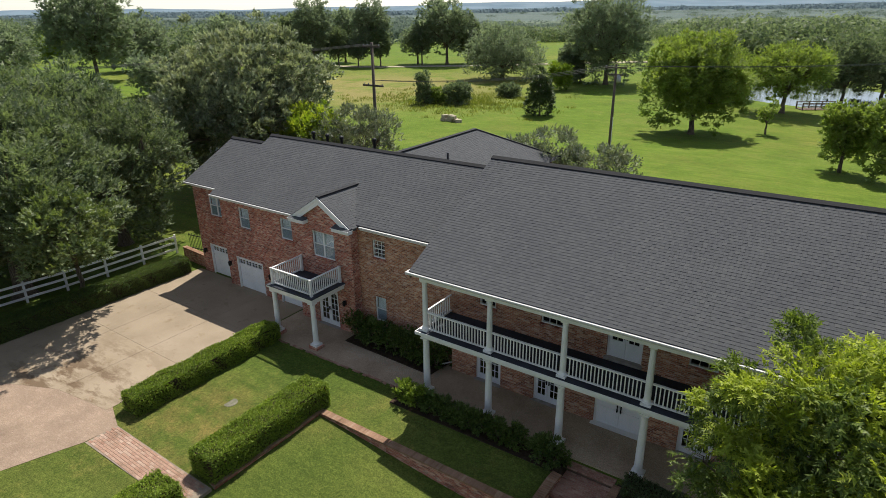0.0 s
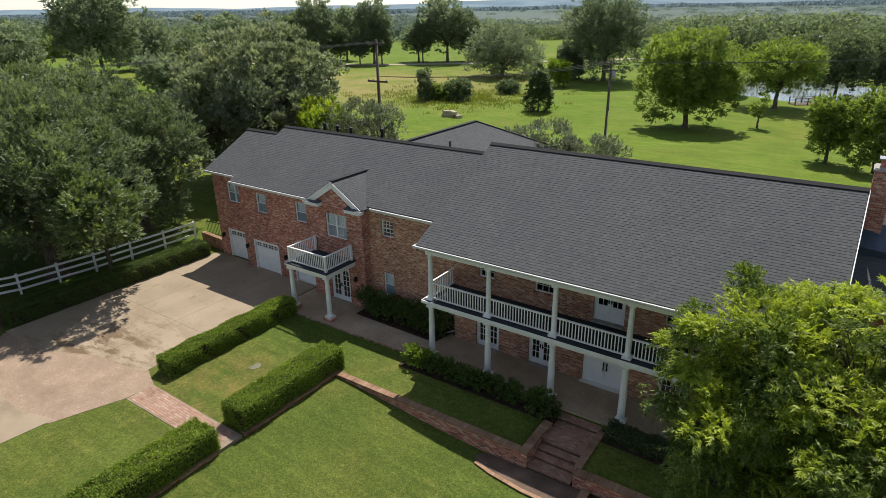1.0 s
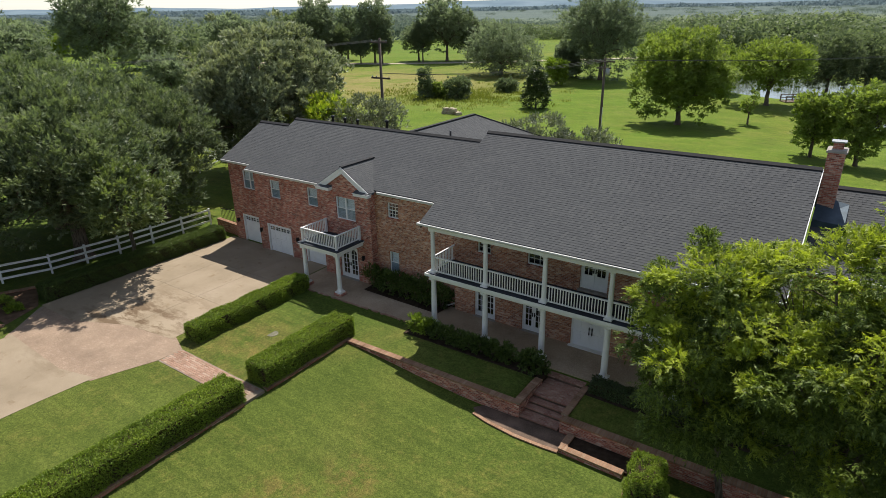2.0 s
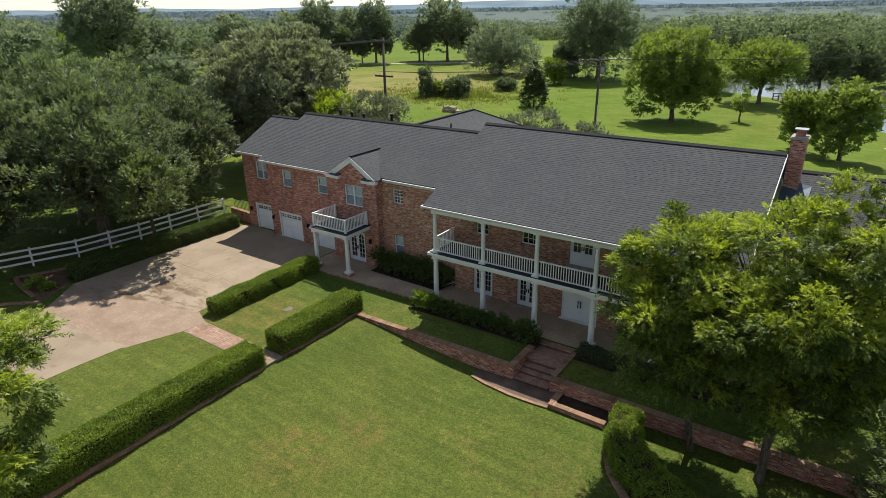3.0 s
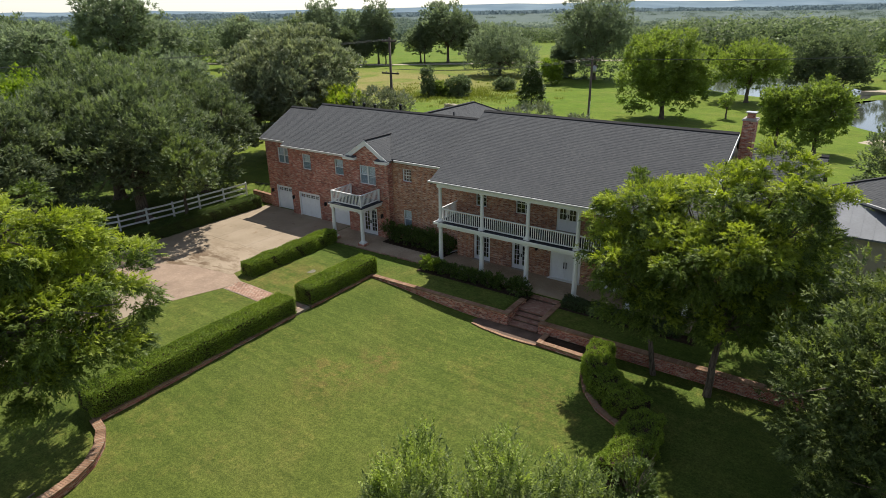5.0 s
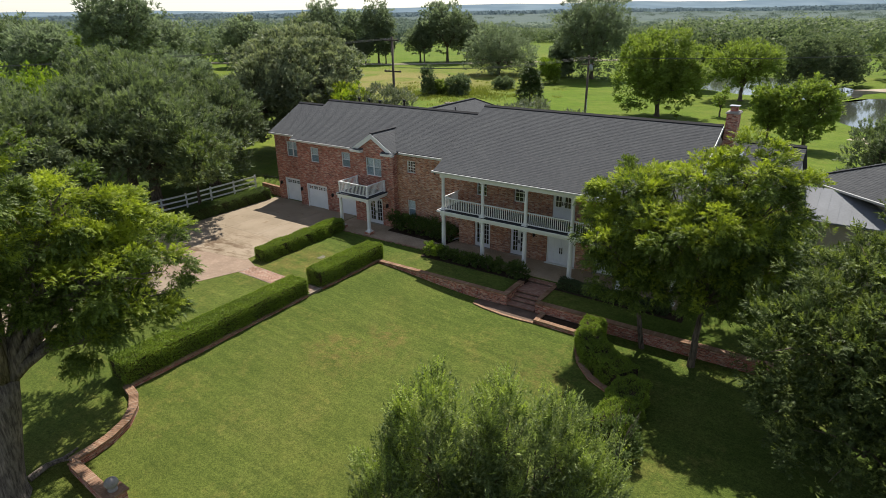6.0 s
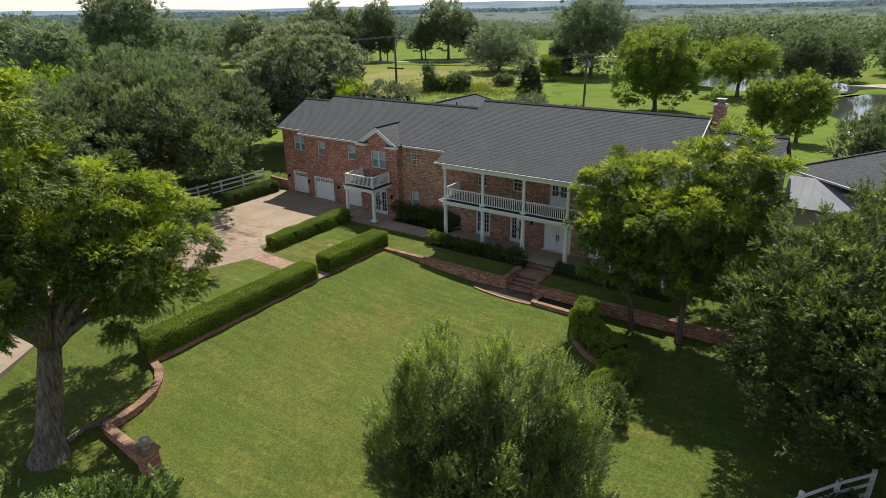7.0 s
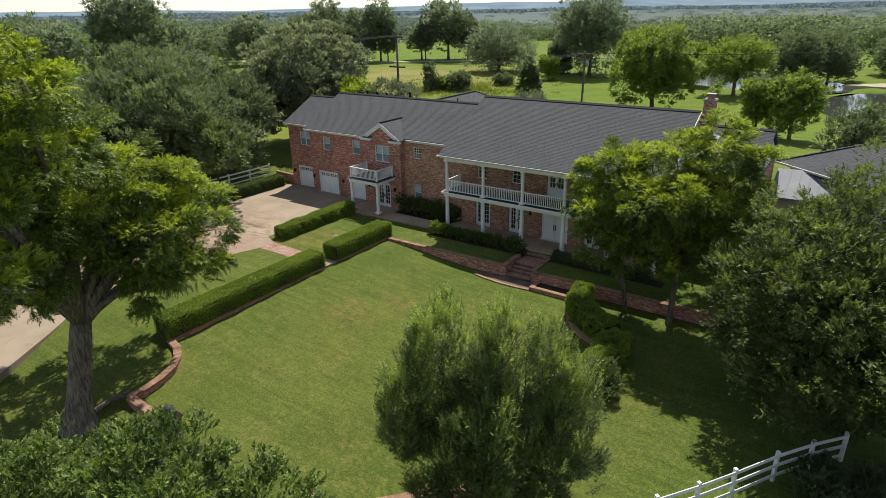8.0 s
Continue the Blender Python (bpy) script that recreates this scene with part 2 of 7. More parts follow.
L_PECAN = leaf_material("pecan_leaf", (0.060, 0.090, 0.021), (0.118, 0.164, 0.036), (0.20, 0.260, 0.054), 0.36, 0.2, (1.4, 1.5, 0.6))
L_OAK = leaf_material("oak_leaf", (0.084, 0.108, 0.060), (0.132, 0.164, 0.090), (0.20, 0.238, 0.134), 0.30, 0.12, (1.12, 1.25, 0.7))
L_YOUNGOAK = leaf_material("young_oak_leaf", (0.110, 0.150, 0.068), (0.162, 0.208, 0.092), (0.215, 0.26, 0.115), 0.36, 0.45)
# the TIPS colours are lit copies: sun on bough tops put into leaf colour
L_TIPS = leaf_material("sunlit_pecan_leaf", (0.25, 0.312, 0.046), (0.32, 0.382, 0.058), (0.41, 0.465, 0.082), 0.46, 0.2, (1.3, 1.35, 0.5))
L_MAG = leaf_material("evergreen_leaf", (0.125, 0.158, 0.092), (0.205, 0.240, 0.145), (0.33, 0.36, 0.235), 0.32, 0.25, (1.15, 1.2, 0.8))
L_ELM = leaf_material("elm_leaf", (0.048, 0.069, 0.024), (0.080, 0.109, 0.037), (0.128, 0.163, 0.054), 0.27, 0.12)
L_ELM_TIPS = leaf_material("sunlit_elm_leaf", (0.150, 0.190, 0.066), (0.195, 0.240, 0.084), (0.25, 0.295, 0.105), 0.34, 0.12)
L_OAK_TIPS = leaf_material("sunlit_oak_leaf", (0.160, 0.200, 0.104), (0.200, 0.242, 0.128), (0.25, 0.295, 0.152), 0.38, 0.12, (1.12, 1.25, 0.7))
L_MAG_TIPS = leaf_material("sunlit_evergreen_leaf", (0.28, 0.315, 0.19), (0.34, 0.375, 0.235), (0.41, 0.44, 0.29), 0.32, 0.25, (1.15, 1.2, 0.8))
L_MYRTLE = leaf_material("myrtle_leaf", (0.084, 0.114, 0.046), (0.136, 0.174, 0.070), (0.21, 0.252, 0.104), 0.33, 0.18)
L_MYRTLE_TIPS = leaf_material("sunlit_myrtle_leaf", (0.24, 0.30, 0.095), (0.30, 0.365, 0.118), (0.36, 0.425, 0.15), 0.44, 0.12)
L_HEDGE = leaf_material("box_leaf", (0.100, 0.155, 0.024), (0.180, 0.255, 0.038), (0.29, 0.375, 0.058), 0.32, 0.15)
L_DARKBUSH = leaf_material("holly_leaf", (0.036, 0.058, 0.020), (0.055, 0.086, 0.028), (0.090, 0.130, 0.040), 0.25, 0.5)
L_LAUREL = leaf_material("laurel_leaf", (0.046, 0.074, 0.020), (0.080, 0.120, 0.031), (0.14, 0.195, 0.052), 0.28, 0.2)
L_LAUREL_TIPS = leaf_material("sunlit_laurel_leaf", (0.13, 0.182, 0.046), (0.17, 0.23, 0.060), (0.22, 0.285, 0.078), 0.34, 0.2)
# L_FAR and L_FIELD are paled and blued: air haze put into leaf colour
L_FAR = leaf_material("hazed_woodland_leaf", (0.118, 0.156, 0.086), (0.156, 0.198, 0.110), (0.196, 0.240, 0.134), 0.46, 0.08, (1.15, 1.2, 0.85))
L_FIELD = leaf_material("hazed_field_oak_leaf", (0.165, 0.200, 0.132), (0.205, 0.244, 0.164), (0.25, 0.292, 0.196), 0.52, 0.1, (1.12, 1.22, 0.9))
L_BRIGHT = leaf_material("bright_leaf", (0.14, 0.200, 0.026), (0.19, 0.262, 0.038), (0.25, 0.335, 0.055), 0.45)
L_GREY = leaf_material("grey_leaf", (0.115, 0.138, 0.090), (0.155, 0.180, 0.118), (0.21, 0.235, 0.155), 0.3, 0.3, (1.15, 1.2, 0.7))


def bark_material(name, dark, lite):
    m, n, l, p = material(name, 0.95, 0, 0.1)
    pos = world_pos(n)
    tall = n.new("ShaderNodeVectorMath")
    tall.operation = "MULTIPLY"
    tall.inputs[1].default_value = (1.0, 1.0, 0.13)
    l.new(pos, tall.inputs[0])
    ridge = noise_tex(n, l, tall.outputs[0], 13, 4, 0.65)
    patch = ramp(n, l, noise_tex(n, l, pos, 1.4, 4), [(0.3, (0.72, 0.74, 0.72)), (0.7, (1.18, 1.15, 1.1))])
    l.new(mix(n, l, ramp(n, l, ridge, [(0.36, dark), (0.62, lite)]), patch, 1.0, "MULTIPLY"), p.inputs["Base Color"])
    bump(n, l, p, ridge, 1.0, 0.06)
    return m


M_BARK = bark_material("grey_bark", (0.065, 0.05, 0.04), (0.20, 0.16, 0.13))
M_BARK_PALE = bark_material("pale_bark", (0.085, 0.07, 0.058), (0.26, 0.22, 0.185))


def lawn_material():
    m, n, l, p = material("lawn", 0.95, 0, 0.1)
    pos = world_pos(n)
    wide = noise_tex(n, l, pos, 0.018, 4)
    mid = noise_tex(n, l, pos, 0.22, 6, 0.7)
    small = noise_tex(n, l, pos, 2.6, 6, 0.75)
    fine = noise_tex(n, l, pos, 19, 4, 0.75)
    a = ramp(n, l, mid, [(0.25, (0.059, 0.091, 0.020)), (0.5, (0.075, 0.110, 0.025)), (0.72, (0.093, 0.123, 0.033))])
    far = ramp(n, l, wide, [(0.35, (0.9, 1.05, 0.8)), (0.55, (1.0, 1.0, 1.0)), (0.7, (1.3, 1.1, 1.2))])
    where = n.new("ShaderNodeSeparateXYZ")
    l.new(pos, where.inputs[0])
    pasture = ramp(n, l, calc(n, l, "DIVIDE", calc(n, l, "ADD", where.outputs[1], calc(n, l, "MULTIPLY", where.outputs[0], -0.35)), 60.0), [(0.12, (0, 0, 0)), (0.5, (1, 1, 1))])
    fresh = ramp(n, l, mid, [(0.25, (0.072, 0.120, 0.016)), (0.5, (0.104, 0.156, 0.022)), (0.72, (0.138, 0.175, 0.038))])
    c = mix(n, l, mix(n, l, a, fresh, pasture), far, 1.0, "MULTIPLY")
    # worn and dry patches in the turf, faint mowing lanes
    dry = ramp(n, l, calc(n, l, "MULTIPLY", small, noise_tex(n, l, pos, 0.3, 4, 0.65)), [(0.27, (0, 0, 0)), (0.42, (1, 1, 1))])
    c = mix(n, l, c, (0.21, 0.165, 0.062), calc(n, l, "MULTIPLY", dry, 0.30))
    # thin turf: broad tired stretches, and one worn bald spot in the middle of the front lawn
    tired = calc(n, l, "MULTIPLY", ramp(n, l, noise_tex(n, l, pos, 0.13, 5, 0.62), [(0.50, (0, 0, 0)), (0.62, (1, 1, 1))]), ramp(n, l, noise_tex(n, l, pos, 1.1, 5, 0.7), [(0.35, (0.2, 0.2, 0.2)), (0.65, (1, 1, 1))]))
    c = mix(n, l, c, (0.150, 0.128, 0.046), calc(n, l, "MULTIPLY", tired, 0.2))
    for at, reach, much in (((1.9, -13.1, -0.9), 2.2, 0.42), ((3.4, -12.0, -0.9), 3.4, 0.22), ((3.5, -10.3, -0.9), 1.8, 0.38), ((12.0, -8.8, -0.9), 3.4, 0.3)):
        bald = n.new("ShaderNodeVectorMath")
        bald.operation = "DISTANCE"
        bald.inputs[1].default_value = at
        l.new(pos, bald.inputs[0])
        bare = calc(n, l, "MULTIPLY", ramp(n, l, calc(n, l, "DIVIDE", bald.outputs["Value"], reach), [(0.15, (1, 1, 1)), (0.9, (0, 0, 0))]), ramp(n, l, noise_tex(n, l, pos, 1.7, 6, 0.75), [(0.46, (0, 0, 0)), (0.60, (1, 1, 1))]))
        c = mix(n, l, c, (0.20, 0.125, 0.062), calc(n, l, "MULTIPLY", bare, much))
    # tired brown turf between the two hedges
    worn = n.new("ShaderNodeVectorMath")
    worn.operation = "DISTANCE"
    worn.inputs[1].default_value = (-6.9, -7.2, -0.2)
    l.new(pos, worn.inputs[0])
    thin = calc(n, l, "MULTIPLY", ramp(n, l, calc(n, l, "DIVIDE", worn.outputs["Value"], 5.0), [(0.25, (1, 1, 1)), (0.9, (0, 0, 0))]), ramp(n, l, noise_tex(n, l, pos, 0.9, 6, 0.72), [(0.40, (0, 0, 0)), (0.62, (1, 1, 1))]))
    c = mix(n, l, c, (0.20, 0.14, 0.062), calc(n, l, "MULTIPLY", thin, 0.5))
    lane = n.new("ShaderNodeTexWave")
    lane.inputs["Scale"].default_value, lane.inputs["Distortion"].default_value, lane.inputs["Detail"].default_value = 0.32, 2.2, 3.0
    lane.bands_direction = "DIAGONAL"
    l.new(pos, lane.inputs["Vector"])
    c = mix(n, l, c, ramp(n, l, lane.outputs["Fac"], [(0.2, (0.985, 0.985, 0.985)), (0.8, (1.015, 1.01, 1.01))]), 1.0, "MULTIPLY")
    comb = n.new("ShaderNodeMapping")
    comb.inputs["Rotation"].default_value, comb.inputs["Scale"].default_value = (0, 0, math.radians(-52)), (0.10, 1.0, 1.0)
    l.new(pos, comb.inputs["Vector"])
    c = mix(n, l, c, ramp(n, l, noise_tex(n, l, comb.outputs[0], 2.2, 4, 0.6), [(0.3, (0.82, 0.85, 0.82)), (0.7, (1.17, 1.14, 1.10))]), 1.0, "MULTIPLY")
    # tall rough grass gone brown in the pasture
    gap = n.new("ShaderNodeVectorMath")
    gap.operation = "DISTANCE"
    gap.inputs[1].default_value = (-86, 96, -2)
    l.new(pos, gap.inputs[0])
    rough = calc(n, l, "MULTIPLY", ramp(n, l, calc(n, l, "DIVIDE", gap.outputs["Value"], 60.0), [(0.25, (1, 1, 1)), (0.85, (0, 0, 0))]), ramp(n, l, noise_tex(n, l, pos, 0.09, 5, 0.7), [(0.34, (0, 0, 0)), (0.52, (1, 1, 1))]))
    c = mix(n, l, c, (0.225, 0.195, 0.085), calc(n, l, "MULTIPLY", rough, 0.85))
    # distance haze put into the ground colour: paler fields, then blue-grey
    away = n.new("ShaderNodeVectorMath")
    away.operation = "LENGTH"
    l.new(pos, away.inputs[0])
    hazed_fields = ramp(n, l, noise_tex(n, l, pos, 0.006, 3, 0.6), [(0.35, (0.098, 0.138, 0.066)), (0.5, (0.142, 0.172, 0.094)), (0.65, (0.114, 0.154, 0.078))])
    c = mix(n, l, c, hazed_fields, ramp(n, l, calc(n, l, "DIVIDE", away.outputs["Value"], 1000.0), [(0.42, (0, 0, 0)), (0.62, (1, 1, 1))]))
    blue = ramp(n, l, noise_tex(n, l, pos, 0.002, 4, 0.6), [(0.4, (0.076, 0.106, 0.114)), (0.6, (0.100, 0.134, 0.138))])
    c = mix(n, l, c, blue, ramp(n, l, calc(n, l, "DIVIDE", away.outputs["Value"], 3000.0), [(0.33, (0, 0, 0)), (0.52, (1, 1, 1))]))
    tex = ramp(n, l, fine, [(0.3, (0.45, 0.50, 0.42)), (0.7, (1.6, 1.5, 1.4))])
    tex2 = mix(n, l, ramp(n, l, small, [(0.25, (0.84, 0.86, 0.82)), (0.75, (1.16, 1.13, 1.1))]), ramp(n, l, noise_tex(n, l, pos, 8.0, 3, 0.7), [(0.32, (0.74, 0.77, 0.72)), (0.68, (1.28, 1.23, 1.18))]), 1.0, "MULTIPLY")
    c = mix(n, l, mix(n, l, c, tex, 1.0, "MULTIPLY"), tex2, 1.0, "MULTIPLY")
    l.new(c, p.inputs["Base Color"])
    bump(n, l, p, calc(n, l, "ADD", fine, calc(n, l, "MULTIPLY", small, 0.8)), 0.8, 0.05)
    return m


M_LAWN = lawn_material()


def water_material():
    m, n, l, p = material("pond_water", 0.06, 0, 0.6)
    p.inputs["Base Color"].default_value = (0.05, 0.055, 0.045, 1)
    bump(n, l, p, noise_tex(n, l, world_pos(n), 1.2, 3), 0.06, 0.05)
    return m


M_WATER = water_material()


# ---------------------------------------------------------------- mesh helpers
def part(name, bm, mat, parent=None, label=""):
    me = bpy.data.meshes.new(name)
    bmesh.ops.recalc_face_normals(bm, faces=bm.faces[:])
    bm.to_mesh(me)
    bm.free()
    me.materials.append(mat)
    ob = new(name, me)
    ob.parent = parent
    if label:
        ob["label"] = label
    return ob


def smooth(ob):
    ob.data.polygons.foreach_set("use_smooth", [True] * len(ob.data.polygons))
    return ob


def empty(name, at=(0, 0, 0), turn=0.0):
    ob = new(name)
    ob.empty_display_size = 0.2
    ob.matrix_world = pose(*at, 0, 0, turn)
    return ob


def box(bm, x0, x1, y0, y1, z0, z1):
    v = [bm.verts.new(p) for p in ((x0, y0, z0), (x1, y0, z0), (x1, y1, z0), (x0, y1, z0), (x0, y0, z1), (x1, y0, z1), (x1, y1, z1), (x0, y1, z1))]
    for f in ((0, 3, 2, 1), (4, 5, 6, 7), (0, 1, 5, 4), (1, 2, 6, 5), (2, 3, 7, 6), (3, 0, 4, 7)):
        bm.faces.new([v[i] for i in f])
    return v


def bar(bm, a, b, w, h):
    """A square bar from a to b, w wide and h high."""
    a, b = Vector(a), Vector(b)
    d = (b - a).normalized()
    side = d.cross(Vector((0, 0, 1)))
    side = side.normalized() if side.length > 1e-4 else Vector((1, 0, 0))
    up = side.cross(d)
    ring = [[bm.verts.new(p + side * (sx * w / 2) + up * (sz * h / 2)) for sx, sz in ((-1, -1), (1, -1), (1, 1), (-1, 1))] for p in (a, b)]
    for i in range(4):
        bm.faces.new((ring[0][i], ring[0][(i + 1) % 4], ring[1][(i + 1) % 4], ring[1][i]))
    bm.faces.new(ring[0][::-1])
    bm.faces.new(ring[1])


def prism(bm, poly, z0, z1):
    low, top = [bm.verts.new((x, y, z0)) for x, y in poly], [bm.verts.new((x, y, z1)) for x, y in poly]
    bmesh.ops.triangulate(bm, faces=[bm.faces.new(top), bm.faces.new(low[::-1])])
    for i in range(len(poly)):
        j = (i + 1) % len(poly)
        bm.faces.new((low[i], low[j], top[j], top[i]))


def lathe(bm, x, y, profile, sides=16):
    """A turned body: profile of (radius, z)."""
    rings = [[bm.verts.new((x + r * math.cos(2 * math.pi * k / sides), y + r * math.sin(2 * math.pi * k / sides), z)) for k in range(sides)] for r, z in profile]
    for a, b in zip(rings, rings[1:]):
        for k in range(sides):
            bm.faces.new((a[k], a[(k + 1) % sides], b[(k + 1) % sides], b[k]))
    bm.faces.new(rings[0][::-1])
    bm.faces.new(rings[-1])


def tube(bm, pts, radii, sides=8):
    rings = []
    for i, (p, r) in enumerate(zip(pts, radii)):
        d = (Vector(pts[min(i + 1, len(pts) - 1)]) - Vector(pts[max(i - 1, 0)])).normalized()
        s = d.cross(Vector((0.31, 0.95, 0.05))).normalized()
        u = d.cross(s)
        rings.append([bm.verts.new(Vector(p) + s * (r * math.cos(2 * math.pi * k / sides)) + u * (r * math.sin(2 * math.pi * k / sides))) for k in range(sides)])
    for a, b in zip(rings, rings[1:]):
        for k in range(sides):
            bm.faces.new((a[k], a[(k + 1) % sides], b[(k + 1) % sides], b[k]))
    bm.faces.new(rings[0][::-1])
    bm.faces.new(rings[-1])


def pierced_wall(bm, u0, u1, z0, z1, at, thick, holes, axis="x"):
    """An upright wall with real openings. axis x: runs along x with its outer face at y = at; axis y: along y, outer face at x = at."""
    us = sorted({u0, u1, *[h[0] for h in holes], *[h[1] for h in holes]})
    zs = sorted({z0, z1, *[h[2] for h in holes], *[h[3] for h in holes]})
    place = (lambda u, w, z: (u, w, z)) if axis == "x" else (lambda u, w, z: (w, u, z))
    cache = {}

    def vert(u, w, z):
        k = (round(u, 4), round(w, 4), round(z, 4))
        if k not in cache:
            cache[k] = bm.verts.new(place(u, w, z))
        return cache[k]

    def solid(i, j):
        if not (0 <= i < len(us) - 1 and 0 <= j < len(zs) - 1):
            return False
        cu, cz = (us[i] + us[i + 1]) / 2, (zs[j] + zs[j + 1]) / 2
        return not any(h[0] < cu < h[1] and h[2] < cz < h[3] for h in holes)

    a, b = at, at + thick
    for i in range(len(us) - 1):
        for j in range(len(zs) - 1):
            if not solid(i, j):
                continue
            p, q, r, s = us[i], us[i + 1], zs[j], zs[j + 1]
            bm.faces.new((vert(p, a, r), vert(q, a, r), vert(q, a, s), vert(p, a, s)))
            bm.faces.new((vert(p, b, r), vert(p, b, s), vert(q, b, s), vert(q, b, r)))
            if not solid(i - 1, j):
                bm.faces.new((vert(p, a, r), vert(p, a, s), vert(p, b, s), vert(p, b, r)))
            if not solid(i + 1, j):
                bm.faces.new((vert(q, a, r), vert(q, b, r), vert(q, b, s), vert(q, a, s)))
            if not solid(i, j - 1):
                bm.faces.new((vert(p, a, r), vert(p, b, r), vert(q, b, r), vert(q, a, r)))
            if not solid(i, j + 1):
                bm.faces.new((vert(p, a, s), vert(q, a, s), vert(q, b, s), vert(p, b, s)))


# ---------------------------------------------------------------- ground
def step01(v):
    v = np.clip(v, 0, 1)
    return v * v * (3 - 2 * v)


def ground_z(x, y):
    """Height of the ground: a terrace under house and drive, the lower front lawn, fields that fall away to the pond."""
    x, y = np.asarray(x, float), np.asarray(y, float)
    upper = -0.115 - 0.032 * np.clip(-y, 0, 3.5) * step01((x + 9.5) / 4.5) - 0.004 * np.clip(-x - 20, 0, 15)
    lower = -0.34 - 0.16 * step01((-y - 12.0) / 8.0) - (0.58 - 0.16 * step01((-y - 12.0) / 8.0)) * step01((x + 3.6) / 9.0)
    low = (x > -3.1) & (y < np.where(x < 7.8, -3.5, -3.35))
    steps = (x > 6.98) & (x < 8.8) & (y < -0.55) & (y > -3.6)
    z = np.where(low, lower, upper)
    z = np.where(steps, -1.0, z)
    # beyond the curved wall at the near end of the lawn the levels run together
    near = step01((-20.5 - y) / 3.0) * step01((x + 10.5) / 5.0)
    z = np.where((x <= -3.1), z * (1 - near) + (-0.55) * near, z)
    right = step01((x - 21.5) / 3.0)
    z = z * (1 - right) + (-0.95) * right
    d = np.hypot(x + 2, y - 2)
    far = step01((d - 32) / 45.0)
    z = z * (1 - far) + (-2.0) * far
    u, v = 0.63 * x - 0.78 * y, 0.78 * x + 0.62 * y
    west = np.hypot((u + 109) / 27, (v - 86) / 17)
    east = np.hypot((x - 29) / 13, (y - 104) / 23)
    z = z - 1.6 * np.maximum(step01((1.3 - west) / 0.6), step01((1.3 - east) / 0.6))
    roll = step01((d - 160) / 500.0)
    z = z + roll * (6 * np.sin(x / 410 + 0.6) * np.sin(y / 530) - 9)
    hill = step01((d - 1400) / 2600.0)
    z = z + hill * (6 + 4 * np.sin(x / 900 + 1.0) + 3 * np.sin(y / 700 + x / 1500))
    return z


def axis_lines(lo, hi, extra):
    core = list(np.arange(lo, hi + 0.01, 1.0))
    out, s, a, b = [], 1.3, lo, hi
    while b < 4700:
        a, b, s = a - s, b + s, s * 1.12
        out += [a, b]
    return np.array(sorted(set(np.round(core + out + extra, 3))))


GX = axis_lines(-45, 45, list(np.arange(-70.0, -46.0, 3.0)) + [-3.22, -2.98, 6.96, 7.0, 8.78, 8.82])
GY = axis_lines(-45, 45, list(np.arange(47.0, 170.0, 2.5)) + [-3.62, -3.48, -3.38, -3.28, -0.57, -0.53])
gx, gy = np.meshgrid(GX, GY)
gz = ground_z(gx, gy)
nx, ny = len(GX), len(GY)
quads = [(j * nx + i, j * nx + i + 1, (j + 1) * nx + i + 1, (j + 1) * nx + i) for j in range(ny - 1) for i in range(nx - 1)]
me = bpy.data.meshes.new("ground")
me.from_pydata(np.stack([gx, gy, gz], -1).reshape(-1, 3).tolist(), [], quads)
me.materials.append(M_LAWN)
tagged(smooth(new("ground", me)), "mown green lawn and open pasture with dry patches", "ground", kind="structure")


# ---------------------------------------------------------------- paving, terrace walls, steps
def slab(name, poly, z0, z1, mat, parent, label=""):
    bm = bmesh.new()
    prism(bm, poly, z0, z1)
    return part(name, bm, mat, parent, label)


drive = tagged(empty("driveway", (-15, -4, -0.3)), "pale stained concrete driveway with slab joints", "driveway", kind="structure")
drive.matrix_world = Matrix()
DX, DY = (-20.5, -17.2, -13.8, -10.5), (2.85, -1.0, -4.9, -8.7)
for i in range(3):
    for j in range(3):
        x0, x1, y1, y0 = DX[i] + 0.008, DX[i + 1] - 0.008, DY[j] - 0.008, DY[j + 1] + 0.008
        if j == 2 and i == 0:
            slab("slab", [(x0, y0 - 1.9), (x1, y0 - 1.9), (x1, y1), (x0, y1)], -0.5, -0.10, M_CONCRETE, drive)
        elif j == 2 and i == 1:
            slab("slab", [(x0, y0 - 1.9), (x1, y0 - 0.4), (x1, y1), (x0, y1)], -0.5, -0.10, M_CONCRETE, drive)
        elif j == 2:
            slab("slab", [(x0, y0 - 0.43), (x1, y0 - 0.01), (x1, y1), (x0, y1)], -0.5, -0.10, M_CONCRETE, drive)
        else:
            slab("slab", [(x0, y0), (x1, y0), (x1, y1), (x0, y1)], -0.5, -0.10, M_CONCRETE, drive)
slab("bedding", [(-20.49, 2.8), (-10.52, 2.8), (-10.52, -8.7), (-9.15, -9.05), (-9.25, -10.3), (-9.75, -11.6), (-10.25, -12.95), (-12.5, -13.6), (-18.1, -13.4), (-20.3, -10.75)], -0.45, -0.1085, M_MORTAR, drive)
slab("paver_band", [(-20.3, -10.3), (-17.2, -10.2), (-13.8, -8.8), (-10.5, -8.45), (-9.1, -9.0), (-9.2, -10.3), (-9.7, -11.6), (-10.2, -13.0), (-12.5, -13.6), (-18.2, -13.4)], -0.5, -0.104, M_PAVER_PALE, drive, "worn pinkish brick paving")
slab("slab", [(-18.15, -13.1), (-12.5, -13.3), (-10.3, -12.75), (-10.5, -15.0), (-10.6, -18.5), (-17.2, -18.5)], -0.6, -0.101, M_CONCRETE, drive)
